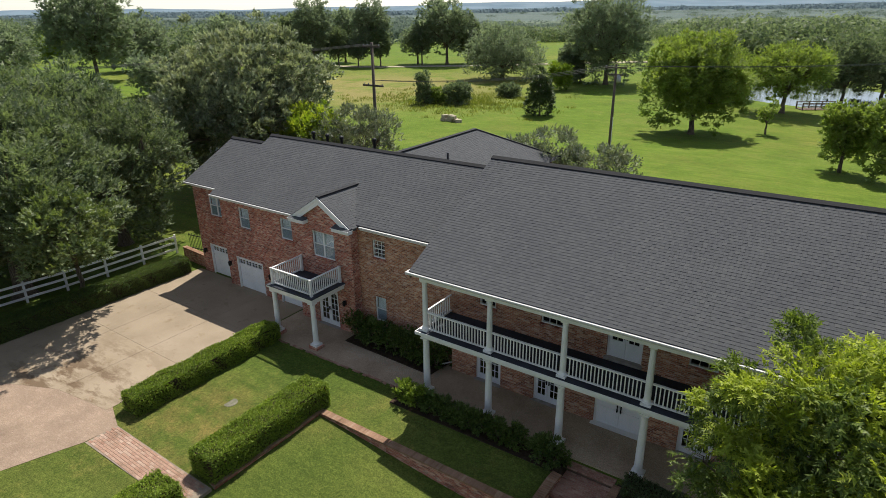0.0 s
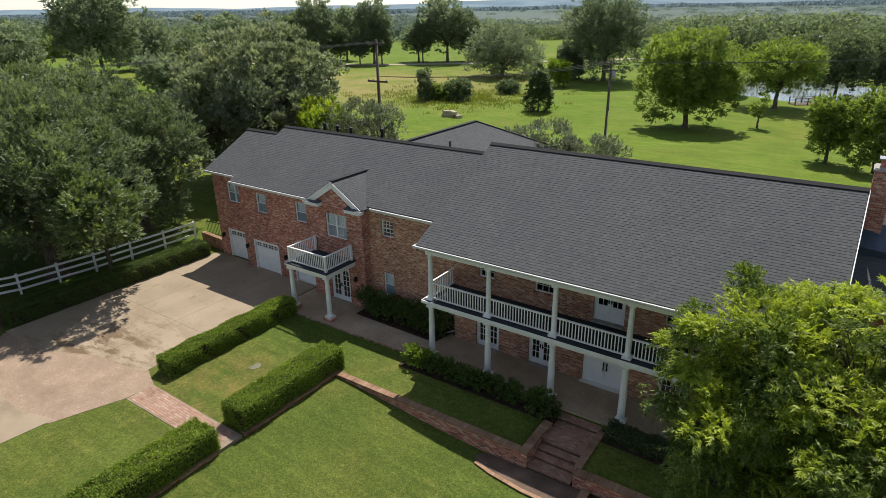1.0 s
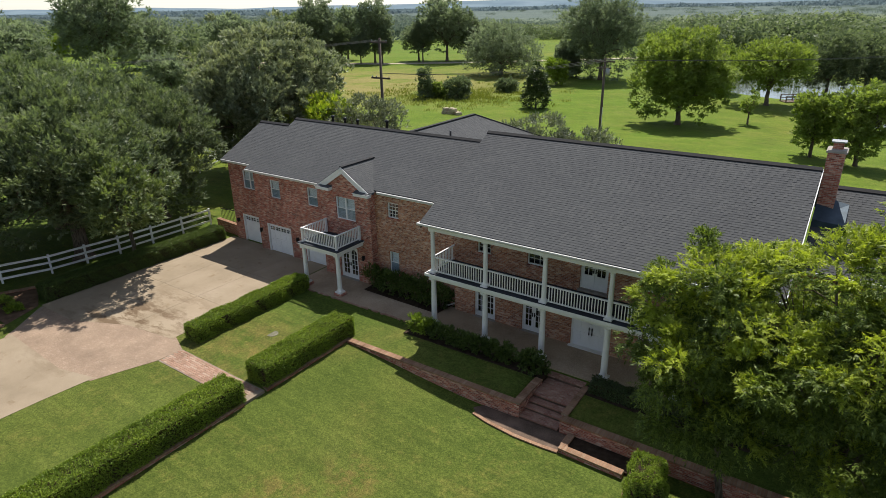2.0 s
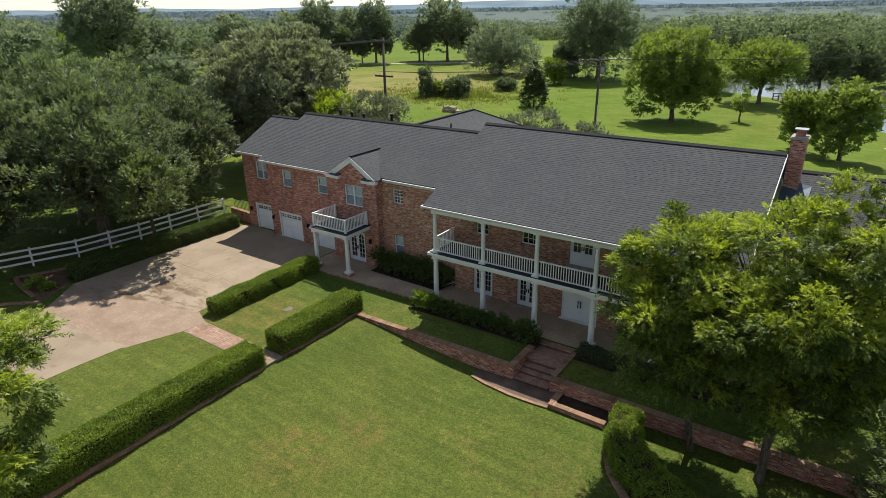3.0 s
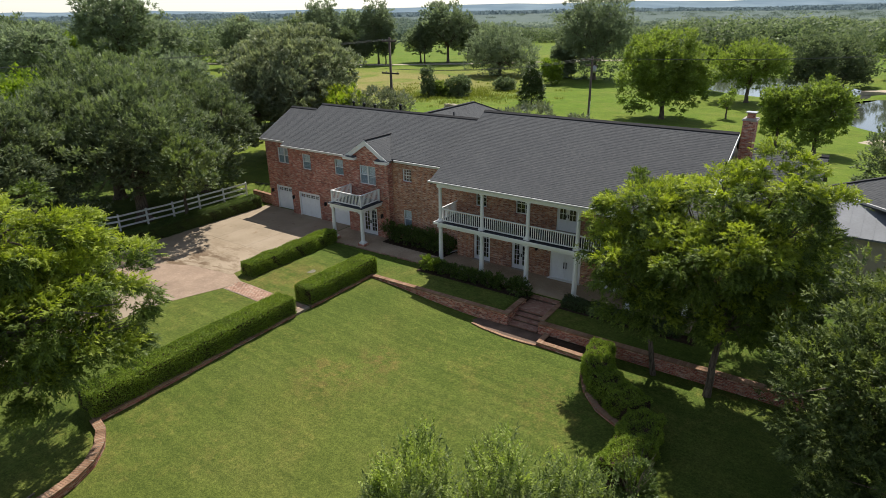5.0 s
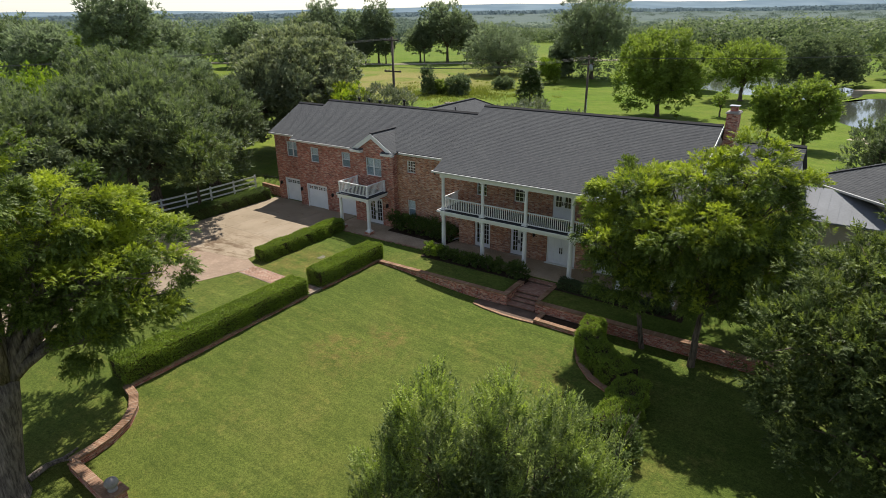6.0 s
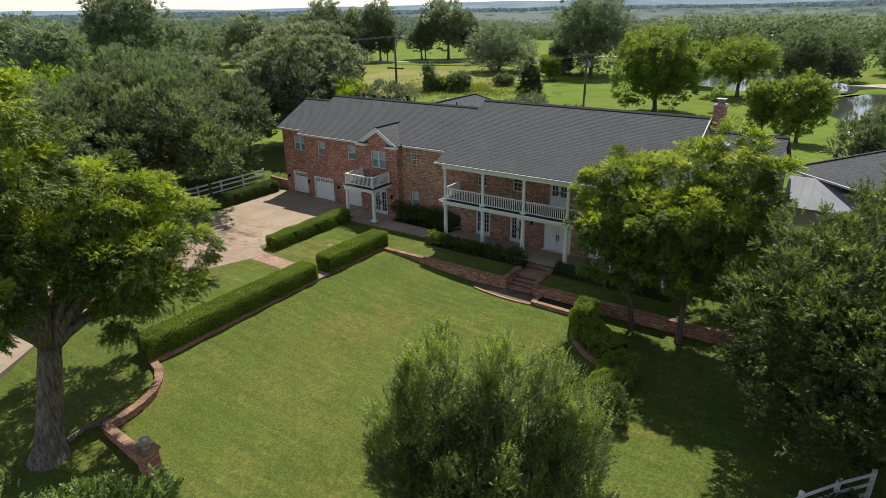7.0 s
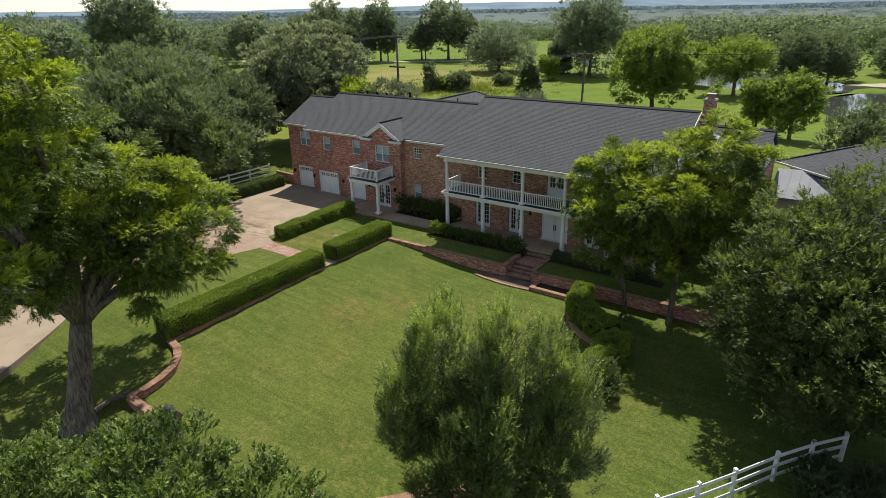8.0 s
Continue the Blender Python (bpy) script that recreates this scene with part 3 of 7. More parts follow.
slab("slab", [(-17.2, -18.52), (-10.6, -18.52), (-10.2, -22.7), (-8.9, -24.4), (-6.3, -28.2), (-3.5, -33), (2, -42), (-6, -44), (-12.0, -33), (-15.2, -25.5), (-16.4, -22)], -0.9, -0.102, M_CONCRETE, drive)
bm = bmesh.new()
rings = [[bm.verts.new(p) for p in ((x, y0, -0.6), (x, y1, -0.6), (x, y1, z), (x, y0, z))] for x, y0, y1, z in
         ((-9.15, -10.28, -9.0, -0.107), (-7.6, -10.25, -9.0, -0.13), (-6.2, -10.22, -8.98, -0.185), (-5.0, -10.18, -8.97, -0.215), (-3.0, -10.05, -8.95, -0.22))]
for a, b in zip(rings, rings[1:]):
    for k in range(4):
        bm.faces.new((a[k], a[(k + 1) % 4], b[(k + 1) % 4], b[k]))
bm.faces.new(rings[0][::-1])
bm.faces.new(rings[-1])
path = part("brick_path", bm, M_MORTAR)
tagged(path, "red brick garden path running to the lawn", "path", kind="structure")
walkway = tagged(empty("walkway"), "brown exposed aggregate walkway along the house", "walkway", kind="structure")
slab("slab", [(-10.4, -0.6), (-0.35, -0.52), (-0.35, 2.6), (-10.4, 2.9)], -0.5, -0.10, M_AGG, walkway)
slab("porch_floor", [(-0.345, -0.5), (15.9, -0.5), (15.9, 2.1), (-0.345, 2.1)], -0.5, -0.05, M_AGG, walkway)
tagged(slab("planting_bed", [(-6.0, 1.15), (-0.6, 1.0), (-0.4, 2.5), (-6.0, 2.5)], -0.4, -0.06, M_MULCH, None), "dark mulched bed at the brick wall", "bed", kind="structure")
tagged(slab("planting_bed", [(-24.5, -12.2), (-23.2, -9.4), (-21.8, -10.2), (-20.55, -10.75), (-19.6, -12.8), (-20.65, -12.75), (-22.3, -12.6)], -0.6, -0.105, M_LITTER, None), "brown mulched bed beside the drive", "bed", kind="structure")
tagged(slab("planting_bed", [(-0.9, -1.55), (7.0, -1.5), (7.0, -0.52), (-0.9, -0.52)], -0.5, -0.14, M_MULCH, None), "dark mulched strip below the porch", "bed", kind="structure")
tagged(slab("planting_bed", [(8.9, -1.5), (16.5, -1.6), (16.5, -0.52), (8.9, -0.52)], -0.5, -0.14, M_MULCH, None), "dark mulched strip below the porch", "bed", kind="structure")
tagged(slab("drain_cover", [(-6.65 + 0.30 * math.cos(a * math.pi / 8), -5.35 + 0.30 * math.sin(a * math.pi / 8)) for a in range(16)], -0.4, -0.188, M_COVER, None), "round mossy concrete cover set in the grass", "cover")


WALL_LINES = []


def garden_wall(name, line, top, bottom, thick, label, cap=0.07):
    """A brick wall along a plan line, with a projecting brick cap; top may be one height or one for each point."""
    w = tagged(empty(name), label, "wall", kind="structure")
    tops = top if isinstance(top, (list, tuple)) else [top] * len(line)
    sides = []
    for i, p in enumerate(line):
        a, b = Vector(line[max(i - 1, 0)]), Vector(line[min(i + 1, len(line) - 1)])
        d = (b - a).normalized()
        sides.append(Vector((-d.y, d.x)))
    for nm, half, lo, hi, mat in (("wall_body", thick / 2, None, -cap, M_BRICK), ("wall_cap", thick / 2 + (0.02 if thick > 0.2 else 0.03), -cap, (-0.008 if thick > 0.2 else 0.0), M_MORTAR if thick > 0.2 else M_CAP)):
        bm = bmesh.new()
        rings = []
        for p, s, t in zip(line, sides, tops):
            z0, z1 = (bottom if lo is None else t + lo + 0.002), t + hi
            rings.append([bm.verts.new((p[0] + s.x * k, p[1] + s.y * k, z)) for k, z in ((-half, z0), (half, z0), (half, z1), (-half, z1))])
        for a, b in zip(rings, rings[1:]):
            for k in range(4):
                bm.faces.new((a[k], a[(k + 1) % 4], b[(k + 1) % 4], b[k]))
        bm.faces.new(rings[0][::-1])
        bm.faces.new(rings[-1])
        part(nm, bm, mat, w)
    if thick > 0.2:
        WALL_LINES.append((w, line, tops, thick, cap))
    return w


garden_wall("garden_wall", [(-3.1, -3.42), (-3.1, -8.85)], -0.20, -1.2, 0.26, "low red brick retaining wall beside the lawn")
garden_wall("garden_wall", [(-3.1, -10.1), (-3.1, -15), (-3.1, -21.3)], [-0.2, -0.22, -0.27], -1.2, 0.26, "low red brick retaining wall beside the lawn")
garden_wall("garden_wall", [(-2.9, -3.55), (2, -3.55), (6.72, -3.55)], [-0.2, -0.17, -0.15], -1.4, 0.26, "red brick retaining wall below the terrace lawn")
garden_wall("garden_wall", [(6.86, -3.66), (6.86, -1.9), (6.9, -1.5)], [-0.15, -0.12, -0.1], -1.4, 0.3, "brick cheek wall beside the garden steps")
garden_wall("garden_wall", [(8.92, -3.3), (8.92, -0.9)], -0.12, -1.4, 0.22, "brick cheek wall beside the garden steps")
garden_wall("garden_wall", [(8.85, -3.42), (14.4, -3.40), (17.4, -3.38), (21.6, -3.36)], -0.2, -1.5, 0.32, "long red brick retaining wall below the terrace")
garden_wall("garden_wall", [(-23.2, -9.35), (-23.9, -10.8), (-24.55, -12.15), (-23.4, -12.45), (-22.3, -12.62), (-20.7, -12.78)], 0.0, -0.6, 0.21, "low brick kerb round a bed of leaf litter", 0.06)
garden_wall("garden_wall", [(-19.5, -12.95), (-21.1, -14.4), (-22.6, -15.8)], -0.02, -0.6, 0.21, "low brick kerb between drive and grass", 0.06)
LEFT_CURVE = [(-3.1, -21.25), (-2.2, -21.45), (-1.35, -21.95), (-0.65, -22.7), (-0.25, -23.6), (-0.1, -24.4), (-0.05, -25.2)]
garden_wall("garden_wall", LEFT_CURVE, [-0.28] * 7, -1.3, 0.32, "curved low brick wall at the lawn corner")
garden_wall("garden_wall", [(0.05, -25.2), (3.2, -25.35)], -0.28, -1.3, 0.32, "low brick wall running to a pillar")
RIGHT_CURVE = [(12.2, -4.9), (12.45, -6.0), (13.05, -7.15), (14.05, -8.2), (15.3, -8.85)]
garden_wall("garden_wall", RIGHT_CURVE, [-0.72] * 5, -1.4, 0.22, "curved low brick edging below a clipped hedge")
FRONT_CURVE = [(10.2, -24.8), (11.4, -24.75), (12.6, -24.1), (13.5, -23.1), (14.25, -22.2), (14.9, -21.55), (15.7, -21.0)]
garden_wall("garden_wall", FRONT_CURVE, [-0.55] * 7, -1.4, 0.3, "curved low brick wall at the end of the lawn")
for line, nm in (([(9.3, -4.55), (11.9, -4.6)], "planter_wall"), ([(9.42, -4.4), (9.42, -3.6)], "planter_wall")):
    garden_wall(nm, line, -0.68, -1.4, 0.24, "low brick planter wall with a pale cap")
tagged(slab("planting_bed", [(9.5, -4.45), (12.0, -4.45), (12.0, -3.55), (9.5, -3.55)], -1.4, -0.80, M_MULCH, None), "black soil in a brick planter", "bed", kind="structure")
tagged(slab("brick_landing", [(6.6, -3.7), (8.9, -3.55), (9.3, -3.6), (9.3, -4.6), (8.2, -4.72), (6.8, -4.68), (5.45, -4.5), (5.0, -4.1), (5.3, -3.72)], -1.4, -0.865, M_LANDING, None), "dark brick landing at the foot of the steps", "landing", kind="structure")
garden_wall("edging", [(5.2, -4.42), (6.0, -4.62), (7.4, -4.78), (8.6, -4.76), (9.3, -4.7)], -0.85, -1.3, 0.1, "pale stone edging round the brick landing", 0.05)

steps = tagged(empty("garden_steps"), "red brick garden steps up to the porch", "steps", kind="structure")
for y0, y1, z in ((-0.88, -0.5, -0.20), (-2.35, -0.88, -0.36), (-2.7, -2.35, -0.50), (-3.05, -2.7, -0.63), (-3.6, -3.05, -0.75)):
    bm = bmesh.new()
    box(bm, 7.02, 8.78, y0, y1, -1.4, z - 0.06)
    part("step", bm, M_LANDING, steps, "darker brick riser")
    bm = bmesh.new()
    box(bm, 7.02, 8.78, y0 - 0.03, y1 - 0.032, z - 0.058, z)
    part("tread", bm, M_PAVER, steps)

pillar = tagged(empty("gate_pillar", (3.45, -25.35, -0.6)), "short brick pillar with a stone finial ball", "pillar")
bm = bmesh.new()
box(bm, -0.3, 0.3, -0.3, 0.3, -0.3, 0.72)
part("pillar_body", bm, M_BRICK, pillar)
bm = bmesh.new()
box(bm, -0.37, 0.37, -0.37, 0.37, 0.722, 0.80)
part("cap", bm, M_CAP, pillar)
bm = bmesh.new()
lathe(bm, 0, 0, [(0.16, 0.80), (0.17, 0.84), (0.08, 0.88), (0.09, 0.92), (0.2, 1.0), (0.24, 1.1), (0.2, 1.22), (0.1, 1.29), (0.02, 1.31)], 14)
smooth(part("finial", bm, M_STONE, pillar, "weathered grey stone ball"))

# ---------------------------------------------------------------- house
house = tagged(empty("house"), "long two storey red brick house with white columned porch", "house")
YM, YW, YL, YB = 1.95, 2.45, 2.9, 1.95        # outer faces: main block, garage wing, end bay, entrance bay
PITCH = 0.52


def wall_part(u0, u1, z0, z1, at, thick, holes=(), axis="x", mat=M_BRICK, label="mottled red brick wall"):
    bm = bmesh.new()
    pierced_wall(bm, u0, u1, z0, z1, at, thick, list(holes), axis)
    return part("wall", bm, mat, house, label)


# openings: x0, x1, z0, z1
WING_WINDOWS = [(-15.15, -14.2, 3.88, 5.12), (-11.62, -10.69, 3.91, 5.14)]
WING_GARAGE = [(-15.9, -13.55, -0.2, 1.93), (-12.15, -9.98, -0.2, 1.93)]
RIGHT_WINDOWS = [(-4.97, -4.17, 4.30, 5.22), (-4.99, -4.27, 0.82, 2.2)]
wall_part(-16.75, -9.9, -0.4, 5.55, YW, 0.3, WING_WINDOWS + WING_GARAGE)
wall_part(-5.9, 0.0, -0.4, 5.55, YW, 0.3, RIGHT_WINDOWS, mat=M_BRICK_TAN, label="mottled brown brick wall")
END_WINDOW, END_GARAGE = (-18.55, -17.1, 3.9, 5.22), (-19.08, -17.2, -0.2, 1.93)
wall_part(-20.0, -16.75, -0.4, 5.85, YL, 0.3, [END_WINDOW, END_GARAGE])
wall_part(YW + 0.3, YL, -0.4, 5.6, -16.75, 0.3, (), "y")
BAY_WINDOW, BAY_DOOR = (-8.6, -7.05, 3.75, 5.15), (-8.58, -7.1, -0.1, 2.02)
wall_part(-9.9, -5.9, -0.4, 5.70, YB, 0.3, [BAY_WINDOW, BAY_DOOR])
for x in (-9.9, -6.2):
    wall_part(YB + 0.3, YW + (0.3 if x < -9 else 0.3), -0.4, 5.62, x, 0.3, (), "y")
bm = bmesh.new()                                # gable over the entrance bay
v = [bm.verts.new(p) for p in ((-9.8, YB, 5.702), (-5.85, YB, 5.702), (-7.82, YB, 6.76), (-9.8, YB + 0.3, 5.702), (-5.85, YB + 0.3, 5.702), (-7.82, YB + 0.3, 6.76))]
for f in ((0, 1, 2), (3, 5, 4), (0, 3, 4, 1), (1, 4, 5, 2), (2, 5, 3, 0)):
    bm.faces.new([v[i] for i in f])
part("gable_wall", bm, M_BRICK, house)
# end, back and side walls
wall_part(YL + 0.3, 10.1, -0.4, 5.75, -20.0, 0.3, (), "y")
bm = bmesh.new()                                # left gable end
v = [bm.verts.new(p) for p in ((-20.0, YL, 5.8), (-20.0, 10.1, 5.8), (-20.0, 6.48, 7.75), (-19.7, YL, 5.8), (-19.7, 10.1, 5.8), (-19.7, 6.48, 7.75))]
for f in ((0, 2, 1), (3, 4, 5), (0, 1, 4, 3), (1, 2, 5, 4), (2, 0, 3, 5)):
    bm.faces.new([v[i] for i in f])
part("gable_wall", bm, M_BRICK, house)
wall_part(-20.0, 0.0, -0.4, 5.6, 11.6, 0.3)
MAIN_LOW = [(1.28, 2.56, -0.05, 2.1), (4.15, 5.4, -0.05, 2.1), (6.85, 8.85, -0.05, 2.15), (10.1, 11.35, -0.05, 2.1), (12.95, 14.2, -0.05, 2.1)]
MAIN_UP = [(1.45, 2.25, 3.7, 5.0), (4.35, 5.35, 3.7, 5.0), (7.12, 8.48, 3.1, 5.1), (10.1, 11.1, 3.7, 5.0), (13.2, 14.0, 3.7, 5.0)]
wall_part(0.0, 15.4, -0.4, 5.6, YM, 0.3, MAIN_LOW + MAIN_UP, mat=M_BRICK_TAN, label="mottled brown brick wall")
wall_part(YM + 0.3, 10.4, -0.4, 5.6, 0.0, 0.3, (), "y")
wall_part(YM + 0.3, 10.4, -0.4, 5.6, 15.1, 0.3, (), "y")
wall_part(0.0, 15.4, -0.4, 5.6, 10.4, 0.3)
bm = bmesh.new()                                # right gable, white boarded
v = [bm.verts.new(p) for p in ((15.2, -0.2, 5.6), (15.2, 12.6, 5.6), (15.2, 6.2, 8.85), (15.4, -0.2, 5.6), (15.4, 12.6, 5.6), (15.4, 6.2, 8.85))]
for f in ((0, 2, 1), (3, 4, 5), (0, 1, 4, 3), (1, 2, 5, 4), (2, 0, 3, 5)):
    bm.faces.new([v[i] for i in f])
part("gable_wall", bm, M_WHITE, house, "white boarded gable")
bm = bmesh.new()                                # left gable of the main block, above the wing
v = [bm.verts.new(p) for p in ((-0.1, -0.2, 5.55), (-0.1, 12.6, 5.55), (-0.1, 6.2, 8.85), (0.1, -0.2, 5.55), (0.1, 12.6, 5.55), (0.1, 6.2, 8.85))]
for f in ((0, 2, 1), (3, 4, 5), (0, 1, 4, 3), (1, 2, 5, 4), (2, 0, 3, 5)):
    bm.faces.new([v[i] for i in f])
part("gable_wall", bm, M_WHITE, house, "white boarded gable")
# storey floors inside
bm = bmesh.new()
box(bm, 0.3, 15.1, YM + 0.3, 10.4, 2.75, 2.95)
box(bm, -19.7, 0.0, 3.2, 11.6, 2.75, 2.95)
part("storey_floor", bm, M_DARK, house)


# roofs: each slope is one thick board with shingle courses on it
def slope(name, x0, x1, y0, z0, y1, z1, thick=0.1, mat=M_UNDERLAY):
    bm = bmesh.new()
    d = Vector((0, y1 - y0, z1 - z0)).normalized()
    up = Vector((0, -d.z, d.y)) if d.y > 0 else Vector((0, d.z, -d.y))
    pts = [(x0, y0, z0), (x1, y0, z0), (x1, y1, z1), (x0, y1, z1)]
    low = [bm.verts.new(Vector(p) - up * thick) for p in pts]
    top = [bm.verts.new(p) for p in pts]
    bm.faces.new(top)
    bm.faces.new(low[::-1])
    for i in range(4):
        bm.faces.new((low[i], low[(i + 1) % 4], top[(i + 1) % 4], top[i]))
    return part(name, bm, mat, house, "dark grey asphalt shingle slope")


MAIN_EAVE, MAIN_RIDGE, ZE, ZR = -0.42, 6.2, 5.68, 9.07
WING_EAVE, WING_RIDGE, ZWE = 2.12, 7.13, 5.68
SHORT_EAVE = 2.34                                  # the stretch between entrance bay and porch ends higher
ZWR = ZWE + PITCH * (WING_RIDGE - WING_EAVE)
ZSE = ZWE + PITCH * (SHORT_EAVE - WING_EAVE)
END_EAVE, END_RIDGE = 2.58, 6.48
ZEE, ZER = ZWE + PITCH * (END_EAVE - WING_EAVE) - 0.03, ZWE + PITCH * (END_RIDGE - WING_EAVE) - 0.03
roof_main = slope("roof", -0.48, 15.7, MAIN_EAVE, ZE, MAIN_RIDGE, ZR)
slope("roof", -0.48, 15.7, 12.82, ZE, MAIN_RIDGE, ZR)
roof_wing = slope("roof", -17.1, -7.82, WING_EAVE, ZWE, WING_RIDGE, ZWR)
slope("roof", -7.82, -0.46, SHORT_EAVE, ZSE, WING_RIDGE, ZWR)
slope("roof", -17.1, -0.46, 12.14, ZWE, WING_RIDGE, ZWR)
roof_end = slope("roof", -20.2, -17.11, END_EAVE, ZEE, END_RIDGE, ZER)
slope("roof", -20.2, -17.11, 10.4, ZEE, END_RIDGE, ZER)
# upper face of the wing where the two ridges differ
bm = bmesh.new()
v = [bm.verts.new(p) for p in ((-17.09, END_RIDGE - 0.6, ZER - 0.5), (-17.09, 8.2, ZER - 0.7), (-17.09, WING_RIDGE, ZWR - 0.03), (-16.99, END_RIDGE - 0.6, ZER - 0.5), (-16.99, 8.2, ZER - 0.7), (-16.99, WING_RIDGE, ZWR - 0.03))]
for f in ((0, 1, 2), (3, 5, 4), (0, 3, 4, 1), (1, 4, 5, 2), (2, 5, 3, 0)):
    bm.faces.new([v[i] for i in f])
part("gable_wall", bm, M_SHINGLES, house)
# rear wing with a hipped end
bm = bmesh.new()
RW = dict(x0=-13.6, x1=-4.4, xr=-9.0, y0=8.0, y1=23.0, yh=18.4, ze=5.25, zr=7.62)
v = [bm.verts.new(p) for p in ((RW["x0"], RW["y0"], RW["ze"]), (RW["x1"], RW["y0"], RW["ze"]), (RW["x1"], RW["y1"], RW["ze"]), (RW["x0"], RW["y1"], RW["ze"]), (RW["xr"], RW["y0"], RW["zr"]), (RW["xr"], RW["yh"], RW["zr"]))]
for f in ((0, 4, 5, 3), (1, 2, 5, 4), (2, 3, 5), (0, 1, 4), (0, 3, 2, 1)):
    bm.faces.new([v[i] for i in f])
rear_roof = part("rear_roof", bm, M_SHINGLES, house, "dark grey hipped roof of the rear wing")
bm = bmesh.new()
box(bm, RW["x0"] + 0.5, RW["x1"] - 0.5, 11.9, RW["y1"] - 0.5, -1.0, RW["ze"] - 0.02)
part("wall", bm, M_BRICK, house)
# side extension past the chimney
roof_side = slope("roof", 15.72, 20.0, 3.4, 5.58, 8.0, 7.95)
slope("roof", 15.72, 20.0, 12.6, 5.58, 8.0, 7.95)
wall_part(15.4, 19.8, -1.2, 5.5, 3.8, 0.3)
wall_part(4.1, 12.2, -1.2, 5.6, 19.5, 0.3, (), "y")
bm = bmesh.new()
v = [bm.verts.new(p) for p in ((19.6, 3.8, 5.5), (19.6, 12.2, 5.5), (19.6, 8.0, 7.8), (19.8, 3.8, 5.5), (19.8, 12.2, 5.5), (19.8, 8.0, 7.8))]
for f in ((0, 2, 1), (3, 4, 5), (0, 1, 4, 3), (1, 2, 5, 4), (2, 0, 3, 5)):
    bm.faces.new([v[i] for i in f])
part("gable_wall", bm, M_WHITE, house, "white boarded gable")
# ridge caps
for x0, x1, y, z in ((-0.48, 15.7, MAIN_RIDGE, ZR), (-17.1, -0.46, WING_RIDGE, ZWR), (-20.2, -17.12, END_RIDGE, ZER), (15.75, 20.0, 8.0, 7.95)):
    bm = bmesh.new()
    v = [bm.verts.new((x, y + dy, z + dz)) for x in (x0, x1) for dy, dz in ((-0.17, -0.02), (0, 0.085), (0.17, -0.02), (0.17, -0.11), (-0.17, -0.11))]
    for k in range(5):
        bm.faces.new((v[k], v[(k + 1) % 5], v[5 + (k + 1) % 5], v[5 + k]))
    bm.faces.new(v[:5])
    bm.faces.new(v[5:])
    part("ridge_cap", bm, M_RIDGE, house, "dark shingle ridge cap")
bm = bmesh.new()
bar(bm, (RW["xr"], RW["y0"], RW["zr"] + 0.02), (RW["xr"], RW["yh"], RW["zr"] + 0.02), 0.3, 0.06)
bar(bm, (RW["xr"], RW["yh"], RW["zr"] + 0.02), (RW["x1"], RW["y1"], RW["ze"] + 0.02), 0.28, 0.05)
part("ridge_cap", bm, M_RIDGE, house)

# entrance bay roof: small gable running back into the wing's slope
BX, BZ, BHALF, BOUT = -7.82, 7.04, 2.08, 0.12
bm = bmesh.new()
yb = lambda z: WING_EAVE + (z - ZWE) / PITCH
for s in (-1, 1):
    e = BX + s * BHALF
    pts = [(e, YB - BOUT, 5.72), (BX, YB - BOUT, BZ), (BX, yb(BZ) + 0.05, BZ), (e, yb(5.72) + 0.05, 5.72)]
    top = [bm.verts.new(p) for p in pts]
    low = [bm.verts.new((p[0], p[1], p[2] - 0.1)) for p in pts]
    bm.faces.new(top)
    bm.faces.new(low[::-1])
    for i in range(4):
        bm.faces.new((low[i], low[(i + 1) % 4], top[(i + 1) % 4], top[i]))
bay_roof = part("bay_roof", bm, M_SHINGLES, house, "small gabled shingle roof over the entrance bay")
bm = bmesh.new()
bar(bm, (BX, YB - BOUT, BZ + 0.02), (BX, yb(BZ), BZ + 0.02), 0.26, 0.05)
part("ridge_cap", bm, M_RIDGE, house)
for s in (-1, 1):                               # rake boards and cornice returns
    e = BX + s * BHALF
    bm = bmesh.new()
    for off, hgt in ((0.0, 0.32), (-0.04, 0.1)):
        y = YB - BOUT - 0.01 + off - (0.005 if s > 0 else 0.0)
        a, b = Vector((e, y, 5.70)), Vector((BX, y, BZ - 0.02))
        n = Vector((-(b - a).z, 0, (b - a).x)).normalized() * (1 if s < 0 else -1)
        v = [bm.verts.new(p) for p in (a, b, b - n * hgt, a - n * hgt)]
        w = [bm.verts.new(p.co + Vector((0, 0.08, 0))) for p in v]
        bm.faces.new(v)
        bm.faces.new(w[::-1])
        for k in range(4):
            bm.faces.new((v[k], w[k], w[(k + 1) % 4], v[(k + 1) % 4]))
    part("rake_board", bm, M_WHITE, house, "white painted rake board")
    bm = bmesh.new()
    x0, x1 = sorted((e, e - s * 1.1))
    box(bm, x0, x1, YB - BOUT - 0.2, YB - 0.002, 5.50, 5.64)
    box(bm, x0 - 0.03, x1 + 0.03, YB - BOUT - 0.25, YB - 0.002, 5.645, 5.69)
    part("cornice_return", bm, M_WHITE, house, "white painted cornice return")
    bm = bmesh.new()                            # little shingled slope on top of the return
    v = [bm.verts.new(p) for x in (x0, x1) for p in ((x, YB - BOUT - 0.24, 5.694), (x, YB - 0.004, 5.694), (x, YB - 0.004, 5.80))]
    for f in ((0, 2, 1), (3, 4, 5), (0, 1, 4, 3), (1, 2, 5, 4), (2, 0, 3, 5)):
        bm.faces.new([v[k] for k in f])
    part("return_roof", bm, M_SHINGLES, house, "small dark shingled slope on a cornice return")


